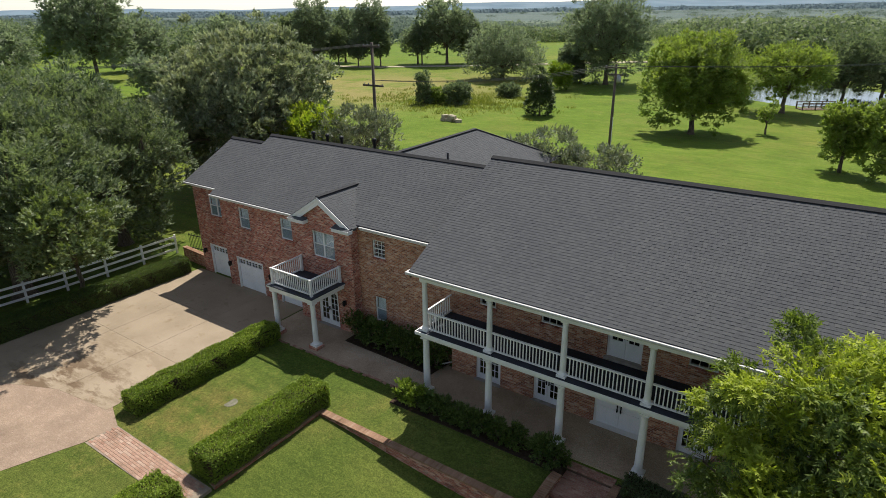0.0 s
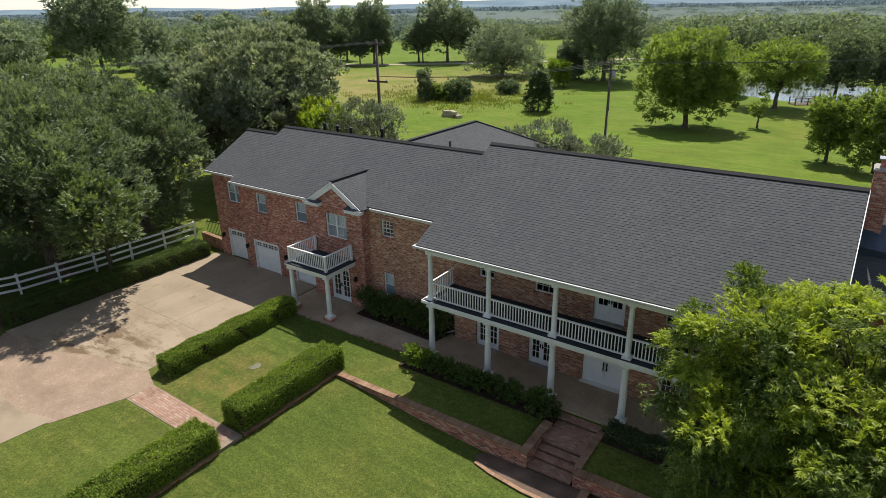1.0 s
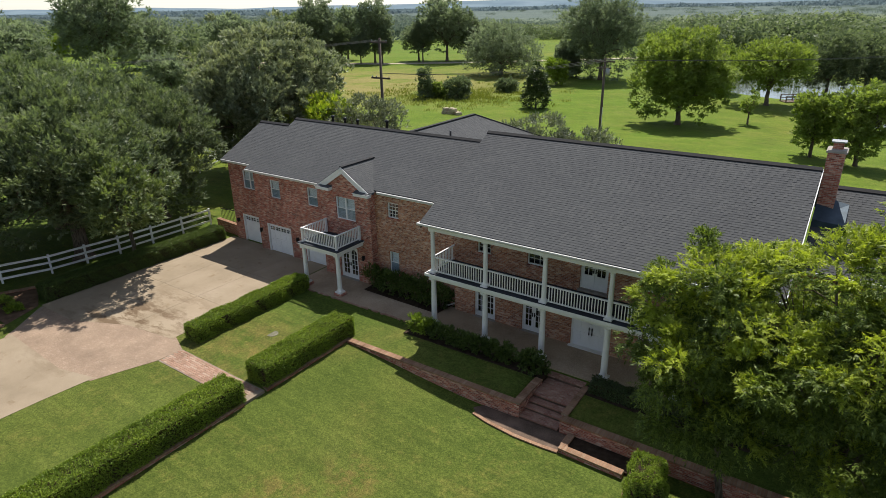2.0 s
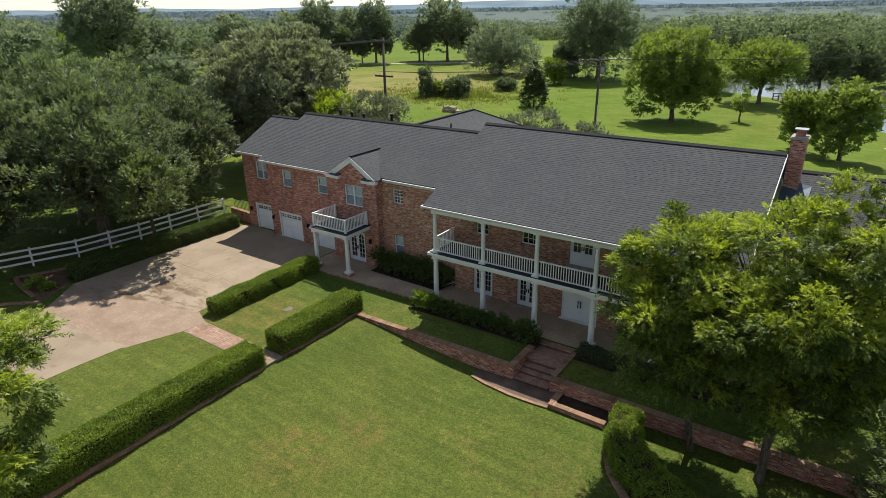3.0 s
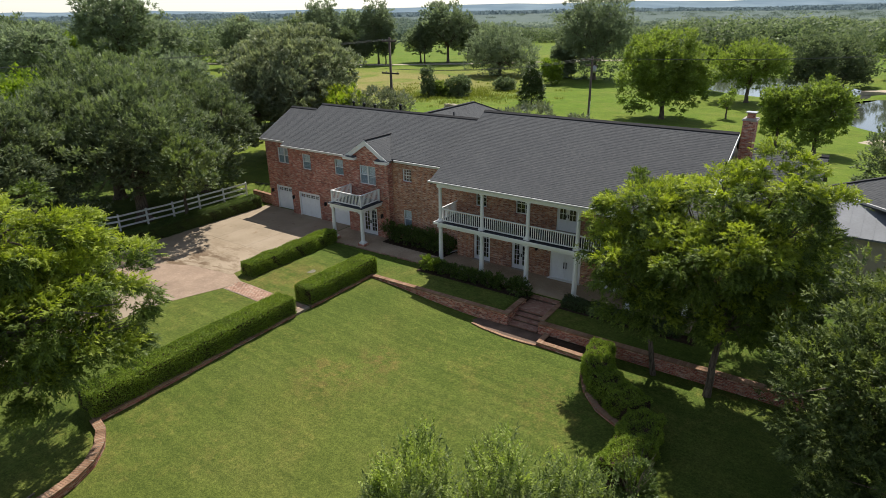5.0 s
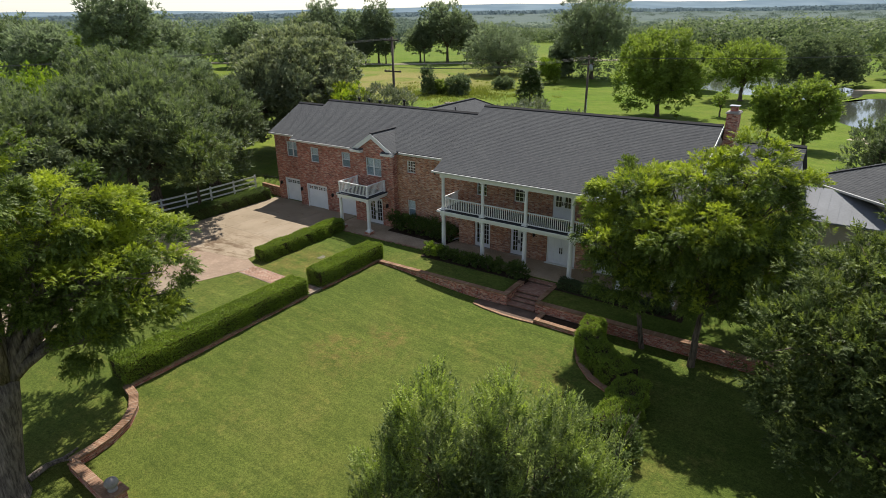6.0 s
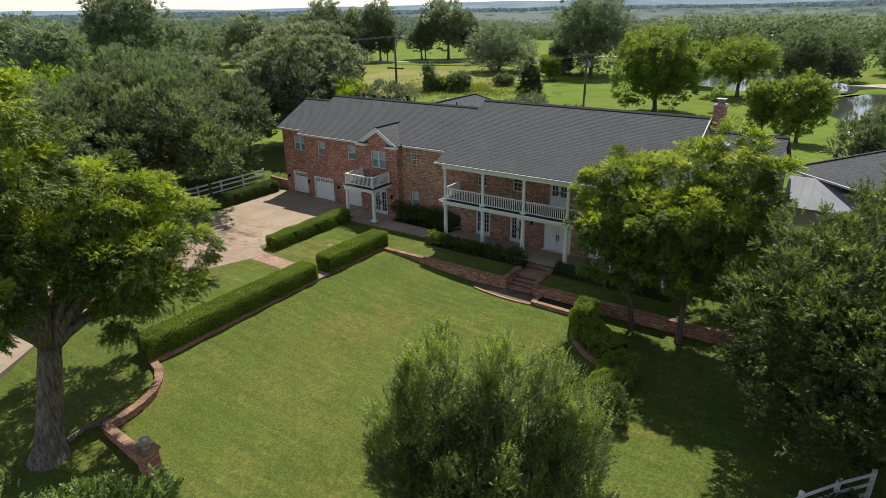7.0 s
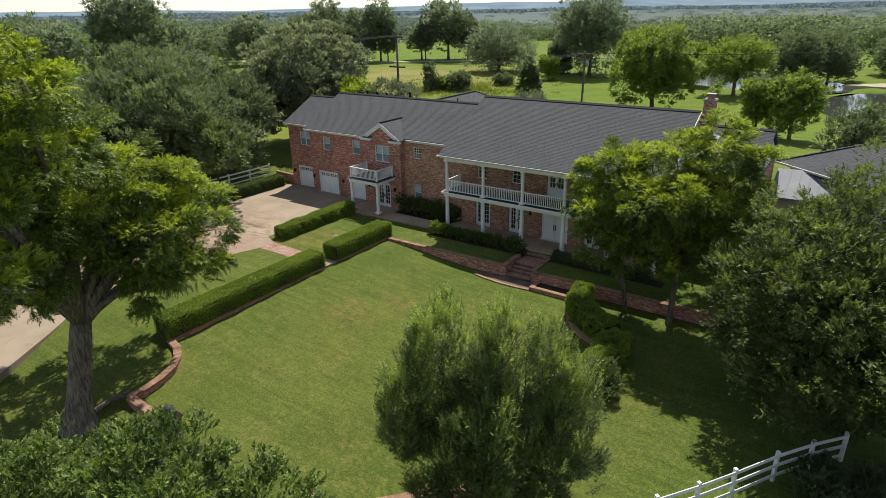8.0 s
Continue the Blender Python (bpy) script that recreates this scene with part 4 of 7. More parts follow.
def eave(x0, x1, y, z, wall_y, depth=0.2):
    """Gutter, fascia and soffit along one eave."""
    bm = bmesh.new()
    v = [bm.verts.new((x, y + dy, z + dz)) for x in (x0, x1) for dy, dz in ((0, -0.02), (-0.10, -0.02), (-0.11, -0.06), (-0.08, -0.13), (0, -0.14))]
    for k in range(5):
        bm.faces.new((v[k], v[(k + 1) % 5], v[5 + (k + 1) % 5], v[5 + k]))
    bm.faces.new(v[:5])
    bm.faces.new(v[5:])
    part("gutter", bm, M_GUTTER, house, "white metal gutter")
    bm = bmesh.new()
    box(bm, x0, x1, y + 0.003, y + 0.03, z - depth, z - 0.055)
    box(bm, x0, x1, y + 0.033, wall_y - 0.003, z - depth, z - depth + 0.03)
    part("fascia", bm, M_WHITE, house, "white fascia and soffit")


eave(-17.1, -10.2, WING_EAVE, ZWE, YW)
eave(-5.6, -0.5, SHORT_EAVE, ZSE, YW)
eave(-20.2, -17.12, END_EAVE, ZEE, YL)
eave(-0.48, 15.7, MAIN_EAVE, ZE, -0.16, 0.17)
eave(15.75, 20.0, 3.4, 5.58, 3.8)
for x0, x1, lo, hi, mat in ((-0.44, -0.41, -0.3, -0.125, M_SHINGLE), (15.703, 15.735, -0.24, -0.005, M_WHITE)):     # main verge boards
    bm = bmesh.new()
    v = [bm.verts.new((x, y, z)) for x in (x0, x1) for y, z in ((MAIN_EAVE, ZE + hi), (MAIN_RIDGE, ZR + hi), (MAIN_RIDGE, ZR + lo), (MAIN_EAVE, ZE + lo))]
    for f in ((0, 1, 2, 3), (7, 6, 5, 4), (0, 4, 5, 1), (1, 5, 6, 2), (2, 6, 7, 3), (3, 7, 4, 0)):
        bm.faces.new([v[i] for i in f])
    part("verge_board", bm, mat, house, "painted verge board")
bm = bmesh.new()                                 # gutter turned round the roof corner
box(bm, -0.6, -0.485, MAIN_EAVE - 0.1, MAIN_EAVE + 0.55, ZE - 0.14, ZE - 0.02)
part("gutter", bm, M_GUTTER, house, "white metal gutter")

# porch: beam, ceiling, deck
COLS = [0.0, 3.1, 6.22, 9.32, 12.42, 15.45]
bm = bmesh.new()
box(bm, -0.16, 15.6, -0.16, 0.16, 5.24, 5.48)
box(bm, -0.2, 15.64, -0.2, 0.2, 5.44, 5.52)
box(bm, -0.16, 0.16, 0.163, YM - 0.003, 5.24, 5.48)
part("porch_beam", bm, M_WHITE, house, "white painted porch beam")
bm = bmesh.new()
box(bm, -0.15, 15.55, 0.203, YM - 0.003, 5.485, 5.515)
part("porch_ceiling", bm, M_WHITE, house)
bm = bmesh.new()
box(bm, -0.3, 15.75, -0.3, YM - 0.003, 2.88, 2.93)
part("deck", bm, M_DECK, house, "dark membrane balcony floor")
bm = bmesh.new()
box(bm, -0.34, 15.79, -0.34, -0.302, 2.80, 2.935)
box(bm, -0.34, -0.302, -0.302, YM - 0.003, 2.80, 2.935)
box(bm, -0.16, 15.6, -0.16, 0.16, 2.60, 2.79)
box(bm, -0.25, 15.7, -0.25, 0.25, 2.792, 2.878)
box(bm, -0.16, 0.16, 0.163, YM - 0.003, 2.60, 2.79)
part("deck_beam", bm, M_WHITE, house, "white painted balcony edge and beam")
bm = bmesh.new()
box(bm, -0.12, 15.5, 0.253, YM - 0.003, 2.83, 2.876)
part("porch_ceiling", bm, M_WHITE, house)


def column(x, y, z0, z1, r=0.15, foot=0.0):
    bm = bmesh.new()
    lathe(bm, x, y, [(r * 1.45, z0 + 0.10), (r * 1.45, z0 + 0.14), (r * 1.15, z0 + 0.18), (r, z0 + 0.22), (r * 0.98, z0 + (z1 - z0) * 0.4), (r * 0.84, z1 - 0.2), (r * 0.95, z1 - 0.19), (r * 0.95, z1 - 0.16), (r * 0.86, z1 - 0.15), (r * 0.9, z1 - 0.1), (r * 1.15, z1 - 0.06)], 18)
    box(bm, x - r * 1.5, x + r * 1.5, y - r * 1.5, y + r * 1.5, z0, z0 + 0.1)
    box(bm, x - r * 1.2, x + r * 1.2, y - r * 1.2, y + r * 1.2, z1 - 0.06, z1)
    c = part("column", bm, M_WHITE, house, "round white painted column")
    if foot:
        bm = bmesh.new()
        box(bm, x - 0.27, x + 0.27, y - 0.27, y + 0.27, z0 - foot, z0 - 0.002)
        part("footing", bm, M_BRICK, c, "square brick footing")
    return c


for x in COLS:
    column(x, 0.0, -0.05, 2.6)
    column(x, 0.0, 2.93, 5.24, 0.12)


def railing(a, b, z, height=0.86, gap=0.135):
    """Rails and square balusters between two posts, as one part with each baluster under it."""
    a, b = Vector((*a, z)), Vector((*b, z))
    d = (b - a).normalized()
    n = max(2, round((b - a).length / gap))
    bm = bmesh.new()
    bar(bm, a + Vector((0, 0, height)), b + Vector((0, 0, height)), 0.085, 0.055)
    bar(bm, a + Vector((0, 0, 0.10)), b + Vector((0, 0, 0.10)), 0.06, 0.06)
    rail = part("railing", bm, M_WHITE, house, "white painted balcony railing")
    bm = bmesh.new()
    box(bm, -0.019, 0.019, -0.019, 0.019, 0.13, height - 0.03)
    first = part("baluster", bm, M_WHITE, rail)
    for k in range(1, n):
        p = a + (b - a) * (k / n)
        ob = first if k == 1 else new("baluster", first.data)
        ob.parent = rail
        ob.matrix_world = Matrix.Translation(p) @ Matrix.Rotation(math.atan2(d.y, d.x), 4, "Z")


for p, q in zip(COLS, COLS[1:]):
    railing((p + 0.12, 0), (q - 0.12, 0), 2.93)
railing((0, 0.12), (0, YM - 0.02), 2.93)
railing((15.45, 0.12), (15.45, YM - 0.02), 2.93)

# entrance portico with a balcony
PX0, PX1, PY = -9.5, -6.75, -0.12
bm = bmesh.new()
box(bm, PX0 - 0.25, PX1 + 0.25, PY - 0.25, YB - 0.003, 2.66, 2.71)
part("balcony_floor", bm, M_DECK, house, "dark membrane balcony floor")
bm = bmesh.new()
box(bm, PX0 - 0.16, PX1 + 0.16, PY - 0.16, PY + 0.16, 2.38, 2.57)
box(bm, PX0 - 0.16, PX0 + 0.16, PY + 0.163, YB - 0.003, 2.38, 2.57)
box(bm, PX1 - 0.16, PX1 + 0.16, PY + 0.163, YB - 0.003, 2.38, 2.57)
box(bm, PX0 - 0.24, PX1 + 0.24, PY - 0.24, YB - 0.003, 2.572, 2.657)
part("portico_beam", bm, M_WHITE, house, "white painted portico beam")
for x in (PX0, PX1):
    column(x, PY, 0.05, 2.38, 0.14, 0.35)
for x, y in ((PX0, PY), (PX1, PY), (PX0, YB - 0.1), (PX1, YB - 0.1)):
    bm = bmesh.new()
    box(bm, x - 0.06, x + 0.06, y - 0.06, y + 0.06, 2.71, 3.575)
    box(bm, x - 0.065, x + 0.065, y - 0.065, y + 0.065, 3.575, 3.605)
    part("newel", bm, M_WHITE, house)
railing((PX0 + 0.06, PY), (PX1 - 0.06, PY), 2.71)
railing((PX0, PY + 0.06), (PX0, YB - 0.16), 2.71)
railing((PX1, PY + 0.06), (PX1, YB - 0.16), 2.71)


# ---------------------------------------------------------------- doors and windows
def pane(x0, x1, z0, z1, y, parent):
    bm = bmesh.new()
    box(bm, x0, x1, y, y + 0.008, z0, z1)
    g = part("pane", bm, M_GLASS, parent)
    g.visible_shadow = False


def window(x0, x1, z0, z1, y, lights=(1, 2), grid=(1, 1), blind=0.6, double=False):
    """A white sash window set in the wall whose outer face is y; grid: small panes in each sash."""
    f, yy = 0.055, y + 0.07
    bm = bmesh.new()
    box(bm, x0, x1, yy, yy + 0.09, z1 - f, z1)
    box(bm, x0, x1, yy, yy + 0.09, z0, z0 + f)
    box(bm, x0, x0 + f, yy, yy + 0.09, z0 + f + 0.001, z1 - f - 0.001)
    box(bm, x1 - f, x1, yy, yy + 0.09, z0 + f + 0.001, z1 - f - 0.001)
    cells = [(x0 + f, x1 - f)]
    if double:
        m = (x0 + x1) / 2
        box(bm, m - 0.05, m + 0.05, yy - 0.01, yy + 0.09, z0 + f + 0.001, z1 - f - 0.001)
        cells = [(x0 + f, m - 0.05), (m + 0.05, x1 - f)]
    zm = (z0 + z1) / 2
    win = part("window", bm, M_WHITE, house, "white framed sash window")
    bm = bmesh.new()
    box(bm, x0 - 0.06, x1 + 0.06, y - 0.05, y + 0.068, z0 - 0.09, z0 - 0.002)
    part("sill", bm, M_BRICK, win, "brick sill")
    for a, b in cells:
        bm = bmesh.new()
        box(bm, a, b, yy + 0.01, yy + 0.05, zm - 0.025, zm + 0.025)
        for lo, hi in ((z0 + f, zm - 0.025), (zm + 0.025, z1 - f)):
            for k in range(1, grid[0]):
                u = a + (b - a) * k / grid[0]
                box(bm, u - 0.012, u + 0.012, yy + 0.015, yy + 0.04, lo + 0.001, hi - 0.001)
            for k in range(1, grid[1]):
                w = lo + (hi - lo) * k / grid[1]
                box(bm, a + 0.001, b - 0.001, yy + 0.018, yy + 0.038, w - 0.012, w + 0.012)
        part("sash", bm, M_WHITE, win)
        pane(a, b, z0 + f, zm - 0.026, yy + 0.028, win)
        pane(a, b, zm + 0.026, z1 - f, yy + 0.028, win)
    if blind:
        bm = bmesh.new()
        zb = z1 - f - (z1 - z0 - 2 * f) * blind
        k = z1 - f
        while k > zb + 0.02:
            box(bm, x0 + f, x1 - f, yy + 0.13, yy + 0.137, k - 0.043, k)
            k -= 0.048
        part("blind", bm, M_BLIND, win, "pale slatted blind")
    if blind > 0.4:
        bm = bmesh.new()
        box(bm, x0 + f, x1 - f, yy + 0.045, yy + 0.05, z0 + f, zm - 0.026)
        part("insect_screen", bm, M_SCREEN, win, "grey insect screen on the lower sash")
    # dark sheet set behind the panes in place of the unlit room
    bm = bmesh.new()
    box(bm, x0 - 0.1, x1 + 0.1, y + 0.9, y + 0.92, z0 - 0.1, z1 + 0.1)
    part("dark_room_sheet", bm, M_DARK, win)
    return win


for o in WING_WINDOWS:
    window(*o, YW, blind=1.0)
window(*RIGHT_WINDOWS[0], YW, grid=(3, 2), blind=0)
window(*RIGHT_WINDOWS[1], YW, blind=1.0)
window(*END_WINDOW, YL, blind=1.0, double=True)
window(*BAY_WINDOW, YB, blind=1.0, double=True)
for k in (0, 1, 3, 4):
    window(*MAIN_UP[k], YM, grid=(3, 2), blind=0.3)


def french_door(x0, x1, z0, z1, y, rows, arched=False, kick=0.28):
    """A pair of white glazed doors with glazing bars; their lower parts are panelled when rows stop short."""
    f, yy = 0.06, y + 0.08
    bm = bmesh.new()
    box(bm, x0, x1, yy, yy + 0.1, z1 - f, z1)
    box(bm, x0, x0 + f, yy, yy + 0.1, z0, z1 - f - 0.001)
    box(bm, x1 - f, x1, yy, yy + 0.1, z0, z1 - f - 0.001)
    frame_ob = part("door_frame", bm, M_WHITE, house, "white painted door frame")
    m = (x0 + x1) / 2
    for a, b in ((x0 + f, m - 0.004), (m + 0.004, x1 - f)):
        st, low, high = 0.11, z0 + kick, z1 - f - 0.13
        bm = bmesh.new()
        box(bm, a, a + st, yy + 0.02, yy + 0.065, z0 + 0.01, z1 - f - 0.005)
        box(bm, b - st, b, yy + 0.02, yy + 0.065, z0 + 0.01, z1 - f - 0.005)
        box(bm, a + st, b - st, yy + 0.021, yy + 0.064, z0 + 0.01, low)
        box(bm, a + st, b - st, yy + 0.021, yy + 0.064, high, z1 - f - 0.005)
        u = (a + b) / 2
        box(bm, u - 0.014, u + 0.014, yy + 0.024, yy + 0.06, low, high)
        for k in range(1, rows):
            w = low + (high - low) * k / rows
            box(bm, a + st, b - st, yy + 0.026, yy + 0.058, w - 0.013, w + 0.013)
        if arched:
            for sx, c in ((a + st, 1), (b - st, -1)):
                v = [bm.verts.new((sx + c * dx, yy + dy, high + dz)) for dy in (0.02, 0.06) for dx, dz in ((0, 0.001), (0.16, 0.001), (0.05, -0.09), (0, -0.22))]
                for q in ((0, 1, 2, 3), (7, 6, 5, 4), (1, 5, 6, 2), (2, 6, 7, 3)):
                    bm.faces.new([v[i] for i in q])
        leaf = part("door", bm, M_DOOR, house, "white glazed french door leaf")
        pane(a + st, b - st, low, high, yy + 0.036, leaf)
        bm = bmesh.new()
        h = b - 0.05 if a < m - 0.3 and b < m + 0.01 else a + 0.05
        box(bm, h - 0.025, h + 0.025, yy - 0.0, yy + 0.019, z0 + 0.85, z0 + 1.08)
        bar(bm, (h, yy - 0.03, z0 + 0.97), (h + (0.09 if h > m else -0.09), yy - 0.03, z0 + 0.97), 0.02, 0.02)
        part("handle", bm, M_METAL, leaf, "dark metal handle")
    # dark sheet that stands for the unlit room behind the doors
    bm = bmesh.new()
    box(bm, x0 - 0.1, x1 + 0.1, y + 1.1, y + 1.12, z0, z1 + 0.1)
    part("dark_room_sheet", bm, M_DARK, frame_ob)
    bm = bmesh.new()
    box(bm, x0 - 0.05, x1 + 0.05, y - 0.12, y + 0.3, z0 - 0.1, z0 + 0.006)
    part("threshold", bm, M_STONE, frame_ob)


french_door(*BAY_DOOR, YB, 5, True)
for k in (0, 1, 3, 4):
    french_door(*MAIN_LOW[k], YM, 5)


def panel_doors(x0, x1, z0, z1, y, slot=True):
    """A broad pair of pale front doors with raised panels, narrow dark slots and a step below."""
    f, yy = 0.08, y + 0.06
    bm = bmesh.new()
    box(bm, x0, x1, yy, yy + 0.12, z1 - f, z1)
    box(bm, x0, x0 + f, yy, yy + 0.12, z0, z1 - f - 0.001)
    box(bm, x1 - f, x1, yy, yy + 0.12, z0, z1 - f - 0.001)
    fr = part("door_frame", bm, M_WHITE, house, "white painted door frame")
    m = (x0 + x1) / 2
    for a, b in ((x0 + f, m - 0.004), (m + 0.004, x1 - f)):
        bm = bmesh.new()
        box(bm, a, b, yy + 0.03, yy + 0.075, z0 + 0.01, z1 - f - 0.004)
        for lo, hi in ((0.15, 0.8), (0.95, (z1 - z0) - 0.25)):
            for u0, u1 in ((a + 0.09, (a + b) / 2 - 0.04), ((a + b) / 2 + 0.04, b - 0.09)):
                box(bm, u0, u1, yy + 0.017, yy + 0.031, z0 + lo, z0 + hi)
        leaf = part("door", bm, M_DOOR, house, "pale panelled front door leaf")
        bm = bmesh.new()
        h = b - 0.07 if b < m + 0.01 else a + 0.07
        lathe(bm, h, yy - 0.03, [(0.012, z0 + 0.75), (0.035, z0 + 0.80), (0.022, z0 + 0.95), (0.035, z0 + 1.12), (0.012, z0 + 1.18)], 8)
        box(bm, h - 0.012, h + 0.012, yy - 0.03, yy + 0.018, z0 + 0.82, z0 + 0.85)
        box(bm, h - 0.012, h + 0.012, yy - 0.03, yy + 0.018, z0 + 1.08, z0 + 1.11)
        part("handle", bm, M_METAL, leaf, "long dark metal pull handle")
    bm = bmesh.new()
    box(bm, x0 - 0.06, x1 + 0.06, y - 0.2, y + 0.25, z0 - 0.1, z0 + 0.02)
    part("threshold", bm, M_WHITE, fr)


panel_doors(*MAIN_LOW[2], YM)
french_door(*MAIN_UP[2], YM, 3, False, 0.72)


def garage_door(x0, x1, z0, z1, y):
    yy = y + 0.12
    bm = bmesh.new()
    rows, cols = 4, max(3, round((x1 - x0) / 0.55))
    hh = (z1 - z0) / rows
    for r in range(rows):
        a, b = z0 + r * hh, z0 + (r + 1) * hh - 0.008
        if r < rows - 1:
            box(bm, x0, x1, yy, yy + 0.05, a, b)
            for c in range(cols):
                u0, u1 = x0 + (x1 - x0) * (c + 0.12) / cols, x0 + (x1 - x0) * (c + 0.88) / cols
                box(bm, u0, u1, yy - 0.014, yy + 0.001, a + 0.09, b - 0.09)
        else:
            box(bm, x0, x1, yy, yy + 0.05, a, a + 0.09)
            box(bm, x0, x1, yy, yy + 0.05, b - 0.14, b)
            for c in range(cols * 2 + 1):
                u = x0 + (x1 - x0) * c / (cols * 2)
                w = 0.05 if c % 2 == 0 else 0.014
                box(bm, max(x0, u - w), min(x1, u + w), yy + 0.001, yy + 0.049, a + 0.09, b - 0.14)
            box(bm, x0, x1, yy + 0.01, yy + 0.04, (a + b - 0.05) / 2 - 0.012, (a + b - 0.05) / 2 + 0.012)
    g = part("garage_door", bm, M_DOOR, house, "white sectional garage door with top lights")
    pane(x0 + 0.01, x1 - 0.01, z1 - hh + 0.09, z1 - 0.14, yy + 0.02, g)
    # dark sheet for the unlit garage seen through the top lights
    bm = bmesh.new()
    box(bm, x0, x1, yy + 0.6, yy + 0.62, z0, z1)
    part("dark_room_sheet", bm, M_DARK, g)
    bm = bmesh.new()
    box(bm, x0 - 0.07, x0 - 0.001, y - 0.012, y + 0.11, z0, z1 + 0.07)
    box(bm, x1 + 0.001, x1 + 0.07, y - 0.012, y + 0.11, z0, z1 + 0.07)
    box(bm, x0 - 0.001, x1 + 0.001, y - 0.012, y + 0.11, z1 + 0.001, z1 + 0.07)
    part("trim", bm, M_WHITE, g)


for o in WING_GARAGE:
    garage_door(o[0] + 0.07, o[1] - 0.07, -0.1, o[3] - 0.07, YW)
garage_door(END_GARAGE[0] + 0.07, END_GARAGE[1] - 0.07, -0.1, END_GARAGE[3] - 0.07, YL)


def lantern(x, y, z, big=1.0):
    """A dark wall lantern: back plate, arm, glazed body, cap."""
    t = tagged(empty("wall_lantern", (x, y, z)), "dark metal wall lantern on brick", "lamp", "wall lanterns")
    bm = bmesh.new()
    box(bm, -0.06 * big, 0.06 * big, -0.02, -0.001, -0.16 * big, 0.12 * big)
    bar(bm, (0, -0.02, 0.08 * big), (0, -0.16 * big, 0.16 * big), 0.025, 0.025)
    part("bracket", bm, M_METAL, t)
    bm = bmesh.new()
    lathe(bm, 0, -0.16 * big, [(0.03, -0.2 * big), (0.07 * big, -0.17 * big), (0.09 * big, 0.06 * big), (0.11 * big, 0.07 * big), (0.02, 0.17 * big)], 6)
    part("lamp_body", bm, M_METAL, t)


for x, y, z in ((-16.5, YW, 1.35), (-12.85, YW, 1.35), (-6.55, YB, 1.6), (-9.3, YB, 1.6), (5.95, YM, 1.75), (-19.55, YL, 1.4)):
    lantern(x, y, z, 0.9)

# downspout at the porch corner, soil pipes on the roof
bm = bmesh.new()
tube(bm, [(-0.12, YW - 0.07, 5.4), (-0.12, YW - 0.07, 0.35), (-0.2, YW - 0.2, 0.12), (-0.6, YW - 0.5, 0.0)], [0.045] * 4, 8)
part("downspout", bm, M_GUTTER, house, "white metal downspout")


def roof_pipe(x, y, z, h, r, mat, cap=True):
    bm = bmesh.new()
    prof = [(r * 1.8, z - 0.15), (r * 1.6, z + 0.05), (r, z + 0.08), (r, z + h)]
    if cap:
        prof += [(r * 1.5, z + h), (r * 1.5, z + h + 0.12), (r * 0.4, z + h + 0.18)]
    lathe(bm, x, y, prof, 10)
    smooth(part("vent_pipe", bm, mat, house, "metal vent pipe on the roof"))


for x, y in ((-14.9, 8.6), (-13.9, 8.8), (-12.8, 8.9), (-9.6, 8.3)):
    roof_pipe(x, y, ZWE + PITCH * (12.14 - y) - 0.05, 0.85, 0.09, M_METAL)
roof_pipe(-4.4, 8.2, 7.68, 0.75, 0.065, M_METAL, False)

# chimney with shoulders, corbel and clay pot
chimney = part("chimney", (lambda b: (box(b, 15.72, 16.36, 6.5, 7.35, -1.0, 9.72), b)[-1])(bmesh.new()), M_BRICK, house, "tall red brick chimney stack")
bm = bmesh.new()
box(bm, 15.66, 16.42, 6.44, 7.41, 9.722, 9.80)
box(bm, 15.70, 16.38, 6.48, 7.37, 9.80, 9.84)
part("cap", bm, M_STONE, chimney, "pale mortar cap")
bm = bmesh.new()
box(bm, 15.85, 16.23, 6.74, 7.12, 9.842, 10.12)
part("flue", bm, M_BRICK, chimney)
bm = bmesh.new()
box(bm, 15.77, 16.31, 6.66, 7.20, 10.122, 10.17)
part("flue_cap", bm, M_GALV, chimney, "grey metal flue cap")
bm = bmesh.new()
v = [bm.verts.new(p) for p in ((15.71, 5.6, 7.05), (16.9, 5.6, 6.95), (16.9, 7.0, 7.5), (15.71, 7.0, 7.75))]
w = [bm.verts.new((p.co.x, p.co.y, p.co.z - 0.9)) for p in v]
bm.faces.new(v)
bm.faces.new(w[::-1])
for k in range(4):
    bm.faces.new((v[k], w[k], w[(k + 1) % 4], v[(k + 1) % 4]))
part("flashing", bm, M_FLASH, chimney, "blue grey metal flashing saddle")

# outbuilding past the side garden, turned against the house
out = tagged(empty("outbuilding", (23.4, 12.5, -0.9), -42), "pale outbuilding with a low dark hipped roof", "building")
bm = bmesh.new()
box(bm, -3.2, 9.0, -0.5, 7.0, -0.5, 5.6)
part("wall", bm, M_SIDING, out, "pale grey siding")
bm = bmesh.new()
v = [bm.verts.new(p) for p in ((-3.9, -1.2, 5.6), (9.7, -1.2, 5.6), (9.7, 7.7, 5.6), (-3.9, 7.7, 5.6), (0.6, 3.2, 7.7), (5.3, 3.2, 7.7))]
for f in ((0, 1, 5, 4), (1, 2, 5), (2, 3, 4, 5), (3, 0, 4), (0, 3, 2, 1)):
    bm.faces.new([v[i] for i in f])
roof_out = part("roof", bm, M_UNDERLAY, out, "dark grey hipped roof")
for a, b in (((0.6, 3.2, 7.72), (5.3, 3.2, 7.72)), ((-3.9, -1.2, 5.63), (0.6, 3.2, 7.72))):
    bm = bmesh.new()
    bar(bm, a, b, 0.28, 0.05)
    part("ridge_cap", bm, M_RIDGE, out)
bm = bmesh.new()
